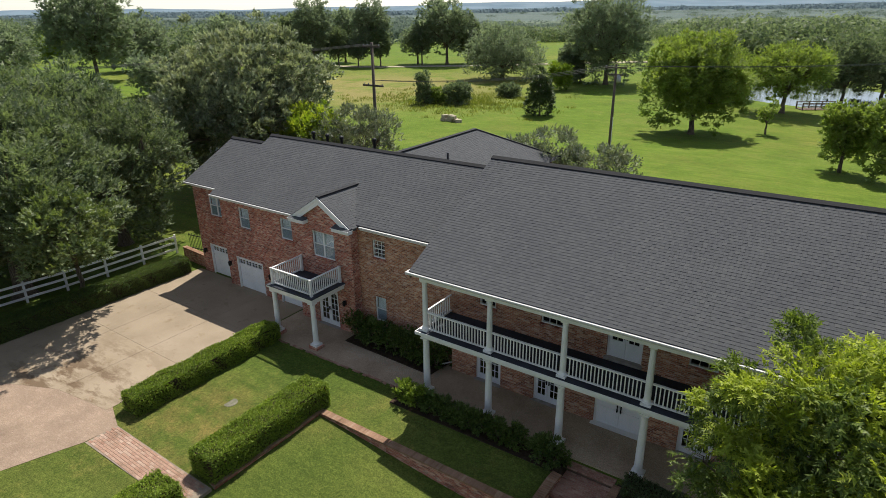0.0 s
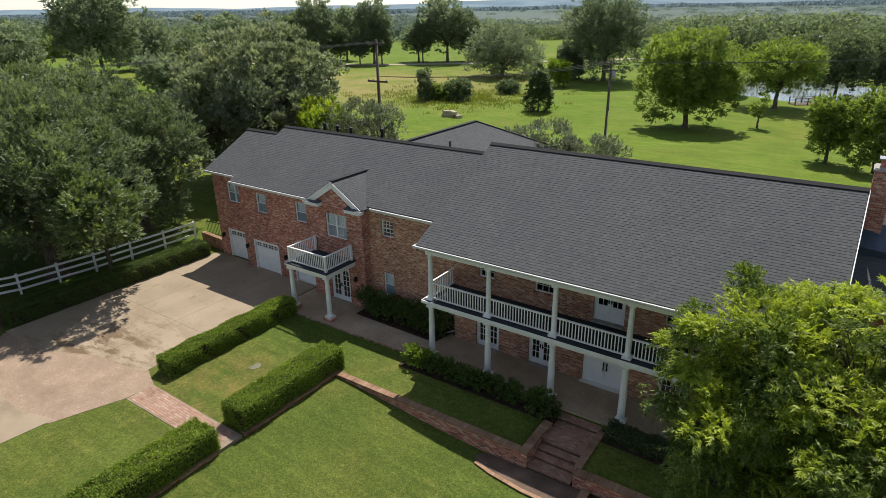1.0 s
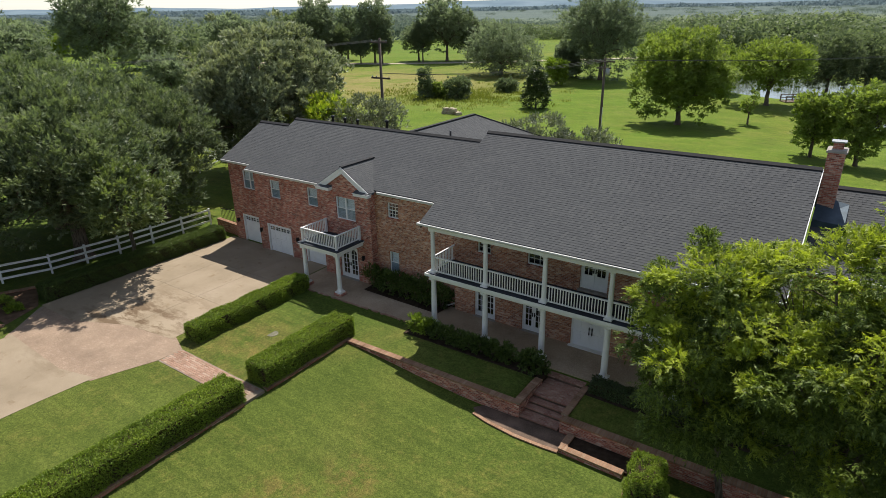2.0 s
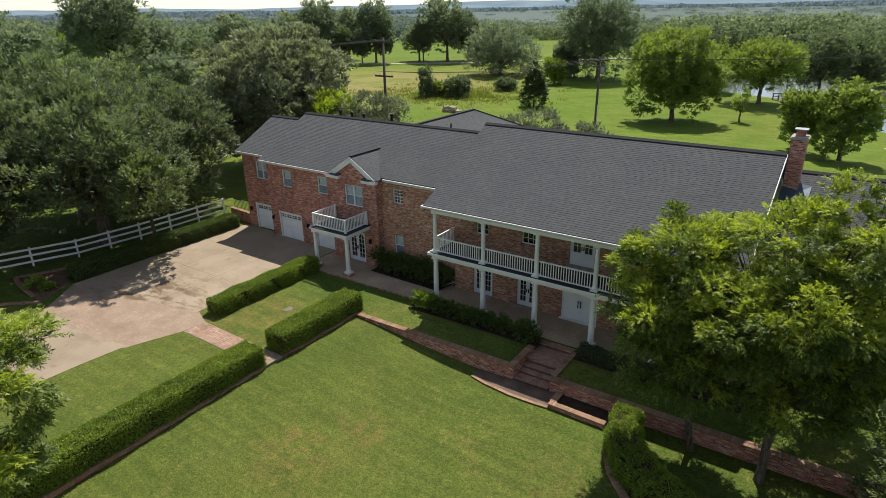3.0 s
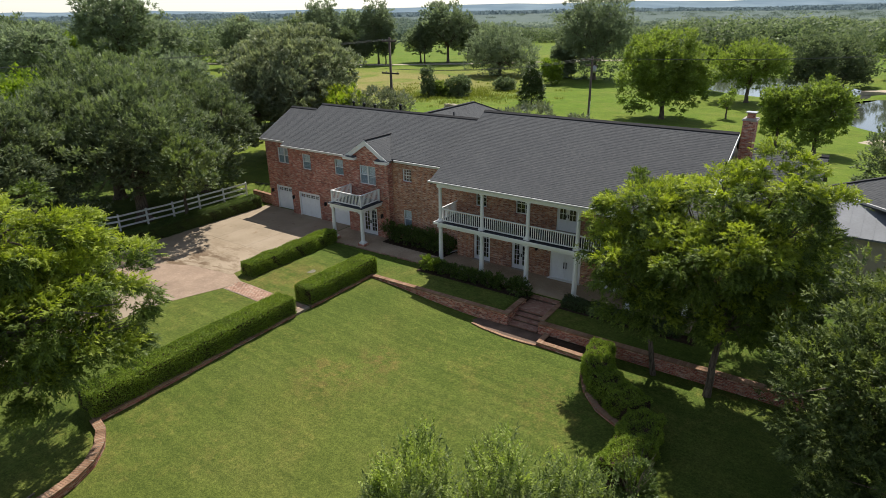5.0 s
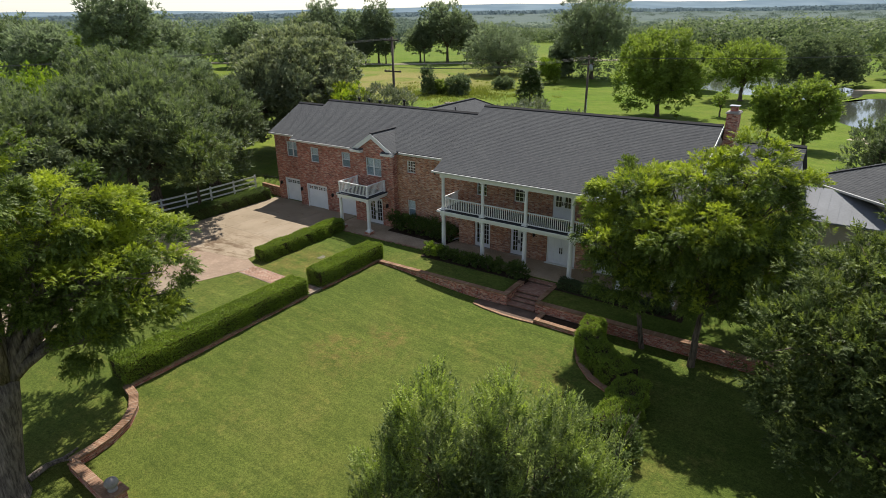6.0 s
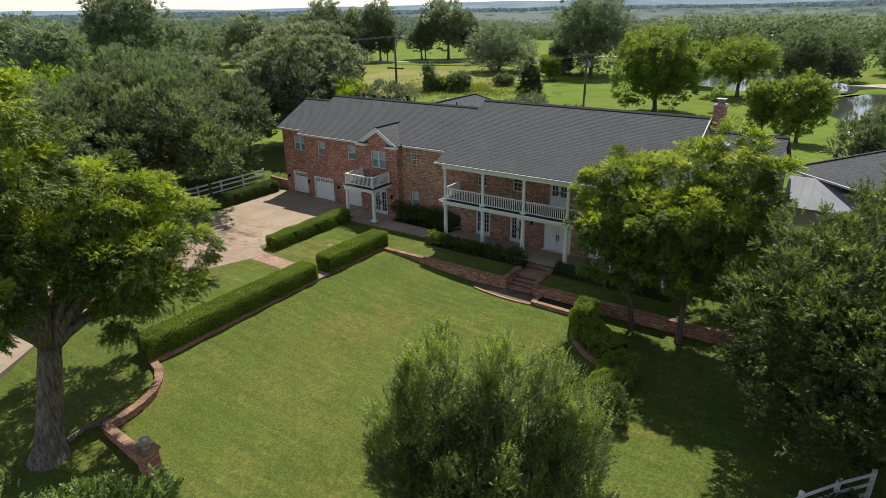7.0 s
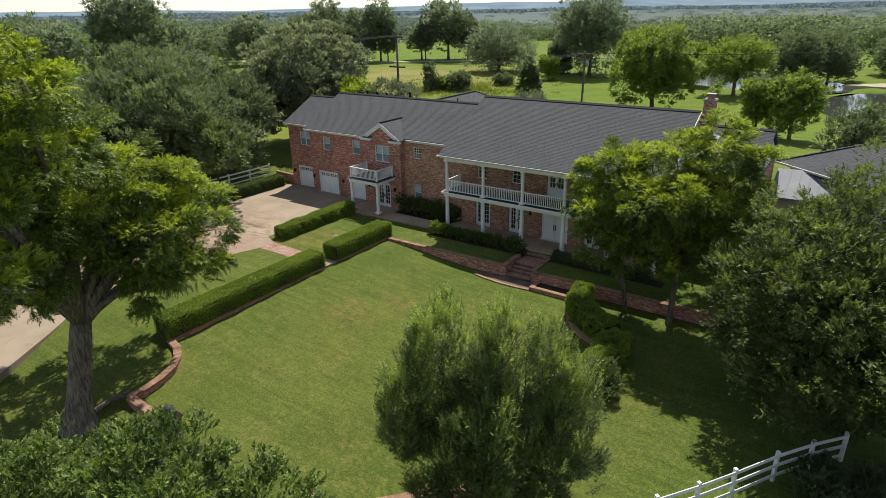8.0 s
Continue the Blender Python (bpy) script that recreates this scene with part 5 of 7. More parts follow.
box(bm, -3.95, 9.75, -1.33, -1.203, 5.47, 5.6)
box(bm, -4.02, -3.903, -1.2, 7.7, 5.47, 5.6)
part("gutter", bm, M_GUTTER, out)


# low lean-to with a pale metal roof beside it
shed = tagged(empty("lean_to", (20.1, 9.2, -0.9)), "beige lean-to with a pale low metal roof", "building")
bm = bmesh.new()
box(bm, 0.2, 4.6, 0.3, 3.0, -0.3, 4.05)
part("wall", bm, M_SHED, shed, "beige boarded wall")
bm = bmesh.new()
v = [bm.verts.new(p) for p in ((0, 0, 4.15), (4.9, 0, 4.15), (4.9, 3.1, 5.45), (0, 3.1, 5.45), (0, 0, 4.25), (4.9, 0, 4.25), (4.9, 3.1, 5.55), (0, 3.1, 5.55))]
for f in ((3, 2, 1, 0), (4, 5, 6, 7), (0, 1, 5, 4), (1, 2, 6, 5), (2, 3, 7, 6), (3, 0, 4, 7)):
    bm.faces.new([v[i] for i in f])
part("roof", bm, M_SHED_ROOF, shed, "pale metal roof")
for k in range(8):
    bm = bmesh.new()
    bar(bm, (0.3 + k * 0.61, 0, 4.265), (0.3 + k * 0.61, 3.1, 5.565), 0.04, 0.03)
    part("seam", bm, M_SHED_ROOF, shed)


# ---------------------------------------------------------------- leaves
RNG = np.random.default_rng(7)


def unit(v):
    return v / np.maximum(np.linalg.norm(v, axis=1, keepdims=True), 1e-6)


def leaf_mesh(name, pts, axis, normal, length, width, mat, parent, label=""):
    """One mesh of many small pointed leaves, one at each point along axis, facing normal."""
    n = len(pts)
    axis = unit(axis)
    side = unit(np.cross(axis, normal))
    face = np.cross(side, axis)
    size = length * RNG.uniform(0.65, 1.35, (n, 1))
    w = width * RNG.uniform(0.7, 1.3, (n, 1))
    v = np.empty((n, 3, 3))
    v[:, 0] = pts - axis * size * 0.42 + side * w * 0.5
    v[:, 1] = pts - axis * size * 0.42 - side * w * 0.5 + face * w * 0.25
    v[:, 2] = pts + axis * size * 0.58 - face * size * 0.12
    me = bpy.data.meshes.new(name)
    me.vertices.add(n * 3)
    me.loops.add(n * 3)
    me.polygons.add(n)
    me.vertices.foreach_set("co", v.astype(np.float32).ravel())
    me.loops.foreach_set("vertex_index", np.arange(n * 3, dtype=np.int32))
    me.polygons.foreach_set("loop_start", np.arange(0, n * 3, 3, dtype=np.int32))
    me.update(calc_edges=True)
    me.materials.append(mat)
    ob = new(name, me)
    ob.parent = parent
    if label:
        ob["label"] = label
    return ob


def blobs(lobes, clump, cover, inner=0.15, gaps=0.0):
    """Bough centres over ellipsoid lobes (x, y, z, rx, ry, rz): uneven in depth, with open bays between them; and the way out from each lobe."""
    cs, ds = [], []
    f = 1.5 / clump
    for x, y, z, rx, ry, rz in lobes:
        area = 4 * math.pi * ((rx * ry) ** 1.6 / 3 + (rx * rz) ** 1.6 / 3 + (ry * rz) ** 1.6 / 3) ** (1 / 1.6)
        k = max(5, int(area / (math.pi * clump ** 2) * cover))
        d = unit(RNG.normal(size=(k, 3)) + np.array((0, 0, 0.18)))
        far = np.where(RNG.random(k) < inner, RNG.uniform(0.3, 0.75, k), RNG.uniform(0.74, 1.10, k))
        bumpy = 1 + 0.17 * np.sin(d[:, 0] * 5.1 + x * 3 + 1) * np.sin(d[:, 1] * 4.3 + y * 2) + 0.11 * np.sin(d[:, 2] * 7 + z)
        c = np.array((x, y, z)) + d * np.array((rx, ry, rz)) * (far * bumpy)[:, None]
        bay = np.sin(c[:, 0] * f + x) * np.sin(c[:, 1] * f + 1.3) + np.sin(c[:, 2] * f * 1.2 + y) * np.sin((c[:, 0] + c[:, 1]) * f * 0.6)
        keep = bay + RNG.normal(0, 0.25, k) > -1.1 + gaps
        cs.append(c[keep])
        ds.append(d[keep])
    return np.concatenate(cs), np.concatenate(ds)


def foliage(name, lobes, mat, parent, clump=0.7, cover=1.0, sprays=22, leaflets=6, rachis=0.3, length=0.18, width=0.07, flat=0.7, droop=0.3, rise=0.3, inner=0.15, gaps=0.2, label="", seed=1, tips=None, share=0.76):
    """Boughs over the lobes, each a ragged dome of sprays; a spray is a short twig with leaflets on both sides."""
    global RNG
    RNG = np.random.default_rng(seed)
    c, d = blobs(lobes, clump, cover, inner, gaps)
    k = len(c)
    cr = clump * RNG.uniform(0.5, 1.25, (k, 1, 1))
    lift = unit(d + np.array((0, 0, 0.75)))
    way = RNG.normal(size=(k, sprays, 3)) + 1.35 * lift[:, None, :]
    way /= np.linalg.norm(way, axis=2, keepdims=True)
    rad = np.where(RNG.random((k, sprays, 1)) < 0.2, RNG.uniform(0.1, 0.7, (k, sprays, 1)), RNG.uniform(0.7, 1.12, (k, sprays, 1)))
    off = way * rad * cr
    off[:, :, 2] *= np.where(off[:, :, 2] < 0, 0.45, 1.0) * flat
    p = (c[:, None, :] + off).reshape(-1, 3)
    m = len(p)
    w = unit((0.8 * way + 0.45 * d[:, None, :]).reshape(-1, 3) + RNG.normal(0, 0.35, (m, 3)) + np.array((0, 0, rise)))
    side = unit(np.cross(w, np.array((0, 0, 1.0))) + RNG.normal(0, 0.45, (m, 3)))
    up = unit(np.cross(side, w) + np.array((0, 0, 0.15)))
    up *= np.sign(up[:, 2:3] + 1e-6)
    lean = way.reshape(-1, 3)
    reach = rachis * RNG.uniform(0.65, 1.3, (m, 1))
    pts, axes, nors = [], [], []
    for j in range(leaflets):
        t, sg = (j + 0.6) / leaflets, (1 if j % 2 else -1)
        out = 0.0 if j == leaflets - 1 else 0.85
        ax = side * (sg * out) + w * (0.6 if out else 1.0) + np.array((0, 0, -droop * (0.3 + t * 0.7))) + RNG.normal(0, 0.2, (m, 3))
        pts.append(p + w * reach * (t - 0.25) + np.array((0, 0, -1.0)) * (droop * reach * t * t) + unit(ax) * (length * 0.45))
        axes.append(ax)
        nors.append(up + 0.5 * lean + RNG.normal(0, 0.26, (m, 3)))
    pts, axes, nors = np.concatenate(pts), np.concatenate(axes), np.concatenate(nors)
    # upward sprays get the paler copy, painting the sunlit top of each bough
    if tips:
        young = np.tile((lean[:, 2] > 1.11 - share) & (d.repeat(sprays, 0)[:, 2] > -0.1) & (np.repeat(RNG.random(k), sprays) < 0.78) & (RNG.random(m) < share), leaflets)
        leaf_mesh("sunlit_leaves", pts[young], axes[young], nors[young], length, width, tips, parent, "paler leaves coloured as the sunlit tops of boughs")
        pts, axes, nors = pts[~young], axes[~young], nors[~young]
    return leaf_mesh(name, pts, axes, nors, length, width, mat, parent, label)


def limbs(bm, base, fork, r0, lobes, rnd, twigs=3, sides=8):
    """A flared trunk up to the fork, a bent limb into each lobe, and branches in it."""
    b, f = Vector(base), Vector(fork)
    flare = 1.0 if r0 > 0.3 else 0.45
    mid = b.lerp(f, 0.5) + Vector((rnd.uniform(-0.1, 0.1), rnd.uniform(-0.1, 0.1), 0))
    tube(bm, [b - Vector((0, 0, 0.3)), b + Vector((0, 0, 0.05)), b.lerp(f, 0.12), b.lerp(f, 0.3), mid, b.lerp(f, 0.8), f], [r0 * (1 + 0.9 * flare), r0 * (1 + 0.6 * flare), r0 * (1 + 0.18 * flare), r0 * 1.03, r0 * 0.95, r0 * 0.9, r0 * 0.8], 12)
    for x, y, z, rx, ry, rz in lobes:
        c = Vector((x, y, z))
        r = r0 * 0.5
        way = (c - f)
        bend = f + way * 0.45 + Vector((0, 0, way.length * 0.12))
        end = c + Vector((0, 0, rz * 0.3))
        tube(bm, [f - Vector((0, 0, r0 * 0.4)), f + way * 0.18 + Vector((0, 0, way.length * 0.05)), bend, c, end], [r, r * 0.85, r * 0.65, r * 0.42, r * 0.15], sides)
        for _ in range(twigs):
            d = Vector((rnd.gauss(0, 1), rnd.gauss(0, 1), rnd.gauss(0.2, 0.7))).normalized()
            tip = c + Vector((d.x * rx, d.y * ry, d.z * rz)) * 0.85
            s = bend.lerp(c, rnd.random())
            tube(bm, [s, s.lerp(tip, 0.5) + Vector((0, 0, 0.2)), tip], [r * 0.32, r * 0.2, r * 0.05], 5)


def tree(label, base, fork, r0, lobes, leaf, bark, category="tree", seed=1, twigs=3, group="", name="tree", tight=1.0, **kw):
    t = tagged(empty(name, base), label, category, group)
    rel = [(x - base[0], y - base[1], z - base[2], a * tight, b * tight, c * tight) for x, y, z, a, b, c in lobes]
    rnd = random.Random(seed)
    bm = bmesh.new()
    limbs(bm, (0, 0, 0), [f - g for f, g in zip(fork, base)], r0, rel, rnd, twigs)
    smooth(part("trunk", bm, bark, t))
    foliage("crown", rel, leaf, t, seed=seed, **kw)
    return t


def gz_at(x, y):
    return float(ground_z(x, y))


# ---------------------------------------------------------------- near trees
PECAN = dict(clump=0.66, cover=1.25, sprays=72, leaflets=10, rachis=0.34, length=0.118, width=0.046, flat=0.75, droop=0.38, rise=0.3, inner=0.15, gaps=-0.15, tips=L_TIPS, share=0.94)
# three hidden lobes with y above -22 are added to shade the lawn
tree("large old pecan tree with thick grey trunk beside the lawn", (-0.35, -27.3, -0.62), (0.5, -26.5, 4.3), 0.47,
     [(1.2, -24.1, 9.6, 1.9, 1.9, 1.6), (1.4, -22.8, 8.8, 1.9, 1.9, 1.6), (2.4, -22.0, 7.6, 1.6, 1.6, 1.5), (2.6, -22.7, 5.9, 1.6, 1.6, 1.5), (2.5, -24.0, 5.4, 1.6, 1.6, 1.1), (-4.2, -20.4, 5.0, 1.8, 1.8, 1.2), (-5.8, -21.4, 5.9, 2.1, 2.1, 1.5), (-2.6, -20.7, 5.2, 1.7, 1.6, 1.2), (-5.2, -24.5, 6.8, 2.6, 2.6, 2.0), (-7.2, -25.5, 6.0, 2.4, 2.4, 2.0),
      (1.1, -26.0, 9.1, 2.2, 2.2, 1.8), (1.6, -25.1, 7.2, 2.2, 2.2, 1.8), (2.6, -23.7, 7.4, 2.0, 2.0, 1.7), (-0.2, -22.9, 7.4, 2.4, 2.4, 1.9), (1.1, -27.2, 7.6, 2.0, 2.0, 1.6),
      (-2.2, -23.0, 6.6, 2.4, 2.4, 1.8), (-3.0, -26.3, 8.3, 2.8, 2.8, 2.3), (-2.6, -28.8, 6.6, 2.4, 2.4, 1.8), (1.6, -28.9, 6.4, 1.5, 1.5, 1.0),
      (3.5, -27.5, 13.4, 2.0, 2.0, 1.6), (2.9, -27.9, 11.8, 2.2, 2.2, 1.7), (2.4, -27.1, 11.2, 1.7, 1.7, 1.4), (3.3, -29.0, 9.7, 2.1, 2.1, 1.7), (2.4, -29.3, 13.4, 2.2, 2.2, 1.8), (3.4, -30.2, 10.9, 2.2, 2.2, 1.8), (0.4, -28.2, 12.0, 2.2, 2.2, 2.0), (3.4, -29.7, 7.6, 1.7, 1.7, 1.1)],
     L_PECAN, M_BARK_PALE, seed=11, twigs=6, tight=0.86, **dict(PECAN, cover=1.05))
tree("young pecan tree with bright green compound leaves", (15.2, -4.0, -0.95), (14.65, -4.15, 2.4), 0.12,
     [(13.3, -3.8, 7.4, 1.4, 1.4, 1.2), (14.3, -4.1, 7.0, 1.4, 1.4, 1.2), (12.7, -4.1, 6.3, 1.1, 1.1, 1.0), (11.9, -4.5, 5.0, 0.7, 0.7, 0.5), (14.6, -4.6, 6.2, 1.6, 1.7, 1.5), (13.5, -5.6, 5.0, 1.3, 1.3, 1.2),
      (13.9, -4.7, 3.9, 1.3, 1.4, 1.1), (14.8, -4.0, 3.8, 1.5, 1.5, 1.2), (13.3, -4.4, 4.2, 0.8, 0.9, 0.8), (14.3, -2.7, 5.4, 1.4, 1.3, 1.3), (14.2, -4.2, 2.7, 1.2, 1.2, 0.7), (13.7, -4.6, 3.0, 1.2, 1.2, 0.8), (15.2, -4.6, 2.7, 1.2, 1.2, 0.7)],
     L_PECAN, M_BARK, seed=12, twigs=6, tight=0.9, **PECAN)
# the last four lobes, hidden behind the crown, are added to shade the terrace
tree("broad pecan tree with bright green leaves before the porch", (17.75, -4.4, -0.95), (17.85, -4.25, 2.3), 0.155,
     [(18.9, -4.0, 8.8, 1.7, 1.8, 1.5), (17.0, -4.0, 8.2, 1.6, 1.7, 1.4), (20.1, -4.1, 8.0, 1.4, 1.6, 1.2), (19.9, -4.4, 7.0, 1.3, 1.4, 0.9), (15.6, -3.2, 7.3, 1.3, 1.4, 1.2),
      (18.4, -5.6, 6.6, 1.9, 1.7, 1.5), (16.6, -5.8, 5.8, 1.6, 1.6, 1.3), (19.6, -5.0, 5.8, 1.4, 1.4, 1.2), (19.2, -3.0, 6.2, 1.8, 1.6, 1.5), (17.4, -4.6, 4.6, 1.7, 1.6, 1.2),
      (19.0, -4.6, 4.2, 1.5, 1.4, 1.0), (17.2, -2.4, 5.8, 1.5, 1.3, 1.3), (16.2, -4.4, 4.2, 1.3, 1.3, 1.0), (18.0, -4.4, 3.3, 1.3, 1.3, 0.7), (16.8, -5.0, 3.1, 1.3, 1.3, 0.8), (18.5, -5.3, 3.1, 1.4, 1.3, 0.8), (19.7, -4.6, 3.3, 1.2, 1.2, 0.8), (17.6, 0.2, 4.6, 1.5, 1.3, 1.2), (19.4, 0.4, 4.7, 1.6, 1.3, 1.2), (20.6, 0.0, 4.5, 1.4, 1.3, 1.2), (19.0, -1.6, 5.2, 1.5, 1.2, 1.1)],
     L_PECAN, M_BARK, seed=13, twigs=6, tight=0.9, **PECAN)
tree("dense myrtle tree with fine upright grey green foliage", (16.0, -21.6, -0.92), (16.0, -21.6, 0.6), 0.16,
     [(14.9, -22.3, 4.9, 0.95, 0.95, 2.4), (15.7, -21.5, 4.6, 0.85, 0.85, 2.2), (16.4, -20.9, 5.0, 0.95, 0.95, 2.1), (17.5, -20.2, 4.2, 1.0, 1.0, 2.0), (18.3, -19.8, 3.4, 0.9, 0.9, 1.8), (14.2, -23.0, 3.5, 1.0, 1.0, 2.0), (14.1, -23.0, 3.0, 0.8, 0.8, 1.5), (16.2, -21.8, 2.6, 1.9, 1.9, 1.9), (18.2, -20.6, 2.4, 1.4, 1.5, 1.9), (15.7, -22.2, 1.7, 1.7, 1.6, 1.6), (17.3, -21.0, 1.4, 1.8, 1.8, 1.5), (15.3, -23.0, 1.5, 1.0, 1.0, 1.4), (18.1, -20.5, 1.0, 1.3, 1.3, 1.3), (16.6, -22.6, 0.9, 1.4, 1.3, 1.2)],
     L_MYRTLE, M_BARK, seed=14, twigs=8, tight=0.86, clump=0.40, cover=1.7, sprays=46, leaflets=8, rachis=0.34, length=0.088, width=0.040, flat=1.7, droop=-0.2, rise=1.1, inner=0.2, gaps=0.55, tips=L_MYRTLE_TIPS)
# lobes from x = 29.5 on are mostly out of view, added to block skylight
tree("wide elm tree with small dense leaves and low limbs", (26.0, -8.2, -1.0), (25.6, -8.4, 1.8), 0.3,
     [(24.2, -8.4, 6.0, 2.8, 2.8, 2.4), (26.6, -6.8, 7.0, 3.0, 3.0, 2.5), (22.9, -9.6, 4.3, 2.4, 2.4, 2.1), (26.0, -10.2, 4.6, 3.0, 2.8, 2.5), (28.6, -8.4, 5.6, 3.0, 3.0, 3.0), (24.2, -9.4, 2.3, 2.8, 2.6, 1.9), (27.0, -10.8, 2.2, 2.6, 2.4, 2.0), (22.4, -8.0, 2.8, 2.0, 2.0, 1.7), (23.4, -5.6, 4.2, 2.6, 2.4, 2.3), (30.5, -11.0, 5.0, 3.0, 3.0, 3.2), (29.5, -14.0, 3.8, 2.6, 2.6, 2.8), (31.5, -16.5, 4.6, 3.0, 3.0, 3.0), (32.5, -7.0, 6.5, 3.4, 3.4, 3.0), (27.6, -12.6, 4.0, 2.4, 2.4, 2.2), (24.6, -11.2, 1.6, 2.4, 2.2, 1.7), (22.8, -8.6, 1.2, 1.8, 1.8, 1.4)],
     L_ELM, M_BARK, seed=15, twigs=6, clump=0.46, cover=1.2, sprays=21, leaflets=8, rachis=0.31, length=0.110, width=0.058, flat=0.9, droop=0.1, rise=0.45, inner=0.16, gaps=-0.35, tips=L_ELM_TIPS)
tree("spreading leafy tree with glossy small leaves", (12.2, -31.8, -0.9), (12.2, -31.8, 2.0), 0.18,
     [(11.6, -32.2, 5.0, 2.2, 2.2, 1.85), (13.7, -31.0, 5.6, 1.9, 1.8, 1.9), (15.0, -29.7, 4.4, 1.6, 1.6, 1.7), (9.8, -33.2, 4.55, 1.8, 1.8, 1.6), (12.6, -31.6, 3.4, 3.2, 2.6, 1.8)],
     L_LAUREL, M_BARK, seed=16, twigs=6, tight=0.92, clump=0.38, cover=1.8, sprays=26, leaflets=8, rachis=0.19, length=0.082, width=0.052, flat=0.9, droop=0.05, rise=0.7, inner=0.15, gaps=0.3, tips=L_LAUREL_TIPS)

# oaks beyond the fence and evergreens behind the garage
OAK = dict(clump=0.8, cover=1.5, sprays=30, leaflets=6, rachis=0.32, length=0.18, width=0.10, flat=0.8, droop=0.0, rise=0.6, inner=0.1, gaps=0.0)


def oak(label, x, y, r, h, seed, leaf=L_OAK, lobes=9, low=0.35, bark=M_BARK, girth=0.06, spread=0.52, **kw):
    rnd = random.Random(seed)
    z = gz_at(x, y)
    ls = [(x, y, z + h * 0.62, r * 0.72, r * 0.72, h * 0.36)]
    for k in range(lobes):
        a = 2 * math.pi * (k + rnd.uniform(-0.3, 0.3)) / lobes
        q = rnd.uniform(spread, spread + 0.18)
        ls.append((x + r * q * math.cos(a), y + r * q * math.sin(a), z + h * rnd.uniform(low + 0.1, 0.72), r * rnd.uniform(0.34, 0.46), r * rnd.uniform(0.34, 0.46), h * rnd.uniform(0.2, 0.28)))
    opts = dict(OAK)
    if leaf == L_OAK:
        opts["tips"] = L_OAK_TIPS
    opts.update(kw)
    return tree(label, (x, y, z), (x, y, z + h * 0.25), r * girth + 0.1, ls, leaf, bark, seed=seed, **opts)


oak("large live oak with dull green foliage behind the fence", -25.8, -5.5, 6.2, 11.2, 21, low=0.2, lobes=11)
oak("large live oak with dull green foliage behind the fence", -29.2, 2.6, 4.5, 10.4, 22, low=0.2, lobes=11)
oak("live oak with dense dull green crown beyond the fence", -28.5, -15.5, 6.4, 11.0, 23, low=0.2, lobes=11)
tree("small leaning oak between the hedge and the white fence", (-23.2, -3.4, -0.35), (-22.6, -3.6, 1.8), 0.14,
     [(-19.1, -5.2, 5.5, 2.2, 2.2, 1.7), (-20.1, -4.2, 4.5, 1.7, 1.7, 1.5), (-18.7, -6.0, 4.7, 1.6, 1.6, 1.3), (-20.3, -5.4, 6.2, 1.5, 1.5, 1.3), (-21.8, -4.0, 3.8, 1.5, 1.5, 1.4)], L_YOUNGOAK, M_BARK, seed=24, twigs=5, clump=0.5, cover=1.2, sprays=20, leaflets=6, rachis=0.3, length=0.17, width=0.08, flat=0.9, droop=0.0, rise=0.7, gaps=0.3)
oak("tall live oak with a dark crown", -34.0, -3.0, 5.6, 12.6, 25)
oak("massive evergreen tree with grey green glossy crown", -34.2, 18.2, 7.9, 14.6, 26, L_MAG, 14, 0.24, clump=0.95, sprays=24, leaflets=8, rachis=0.26, gaps=0.1, cover=1.45, flat=0.75, rise=0.9, length=0.27, width=0.14, tips=L_MAG_TIPS)
oak("live oak with a dark crown", -42.0, -16.0, 7.0, 12.0, 27, clump=1.2, sprays=12, leaflets=4, length=0.46, width=0.24)
oak("live oak with a dark crown", -45.0, 6.0, 7.0, 11.5, 28, clump=1.2, sprays=12, leaflets=4, length=0.46, width=0.24)
oak("grey leaved olive shrub behind the house", -22.5, 21.0, 3.9, 8.4, 29, L_GREY, 7, 0.1, clump=0.55, sprays=10, leaflets=5, length=0.24, width=0.09, gaps=0.3, rise=0.8)
oak("bright yellow green shrub behind the garage", -26.4, 17.9, 3.1, 8.0, 30, L_BRIGHT, 7, 0.1, tips=L_TIPS, clump=0.5, sprays=12, leaflets=6, length=0.2, width=0.1)
oak("grey leaved shrub behind the main roof", -6.0, 24.0, 3.8, 7.4, 31, L_GREY, 7, 0.1, clump=0.55, sprays=10, leaflets=5, length=0.24, width=0.09, gaps=0.3, rise=0.8)
oak("grey leaved shrub behind the main roof", -1.5, 23.0, 3.0, 6.3, 32, L_GREY, 7, 0.1, clump=0.55, sprays=10, leaflets=5, length=0.24, width=0.09, gaps=0.3, rise=0.8)
oak("dark bushy tree past the outbuilding", 26.5, 27.0, 5.0, 9.0, 33, L_OAK, 8, 0.1)

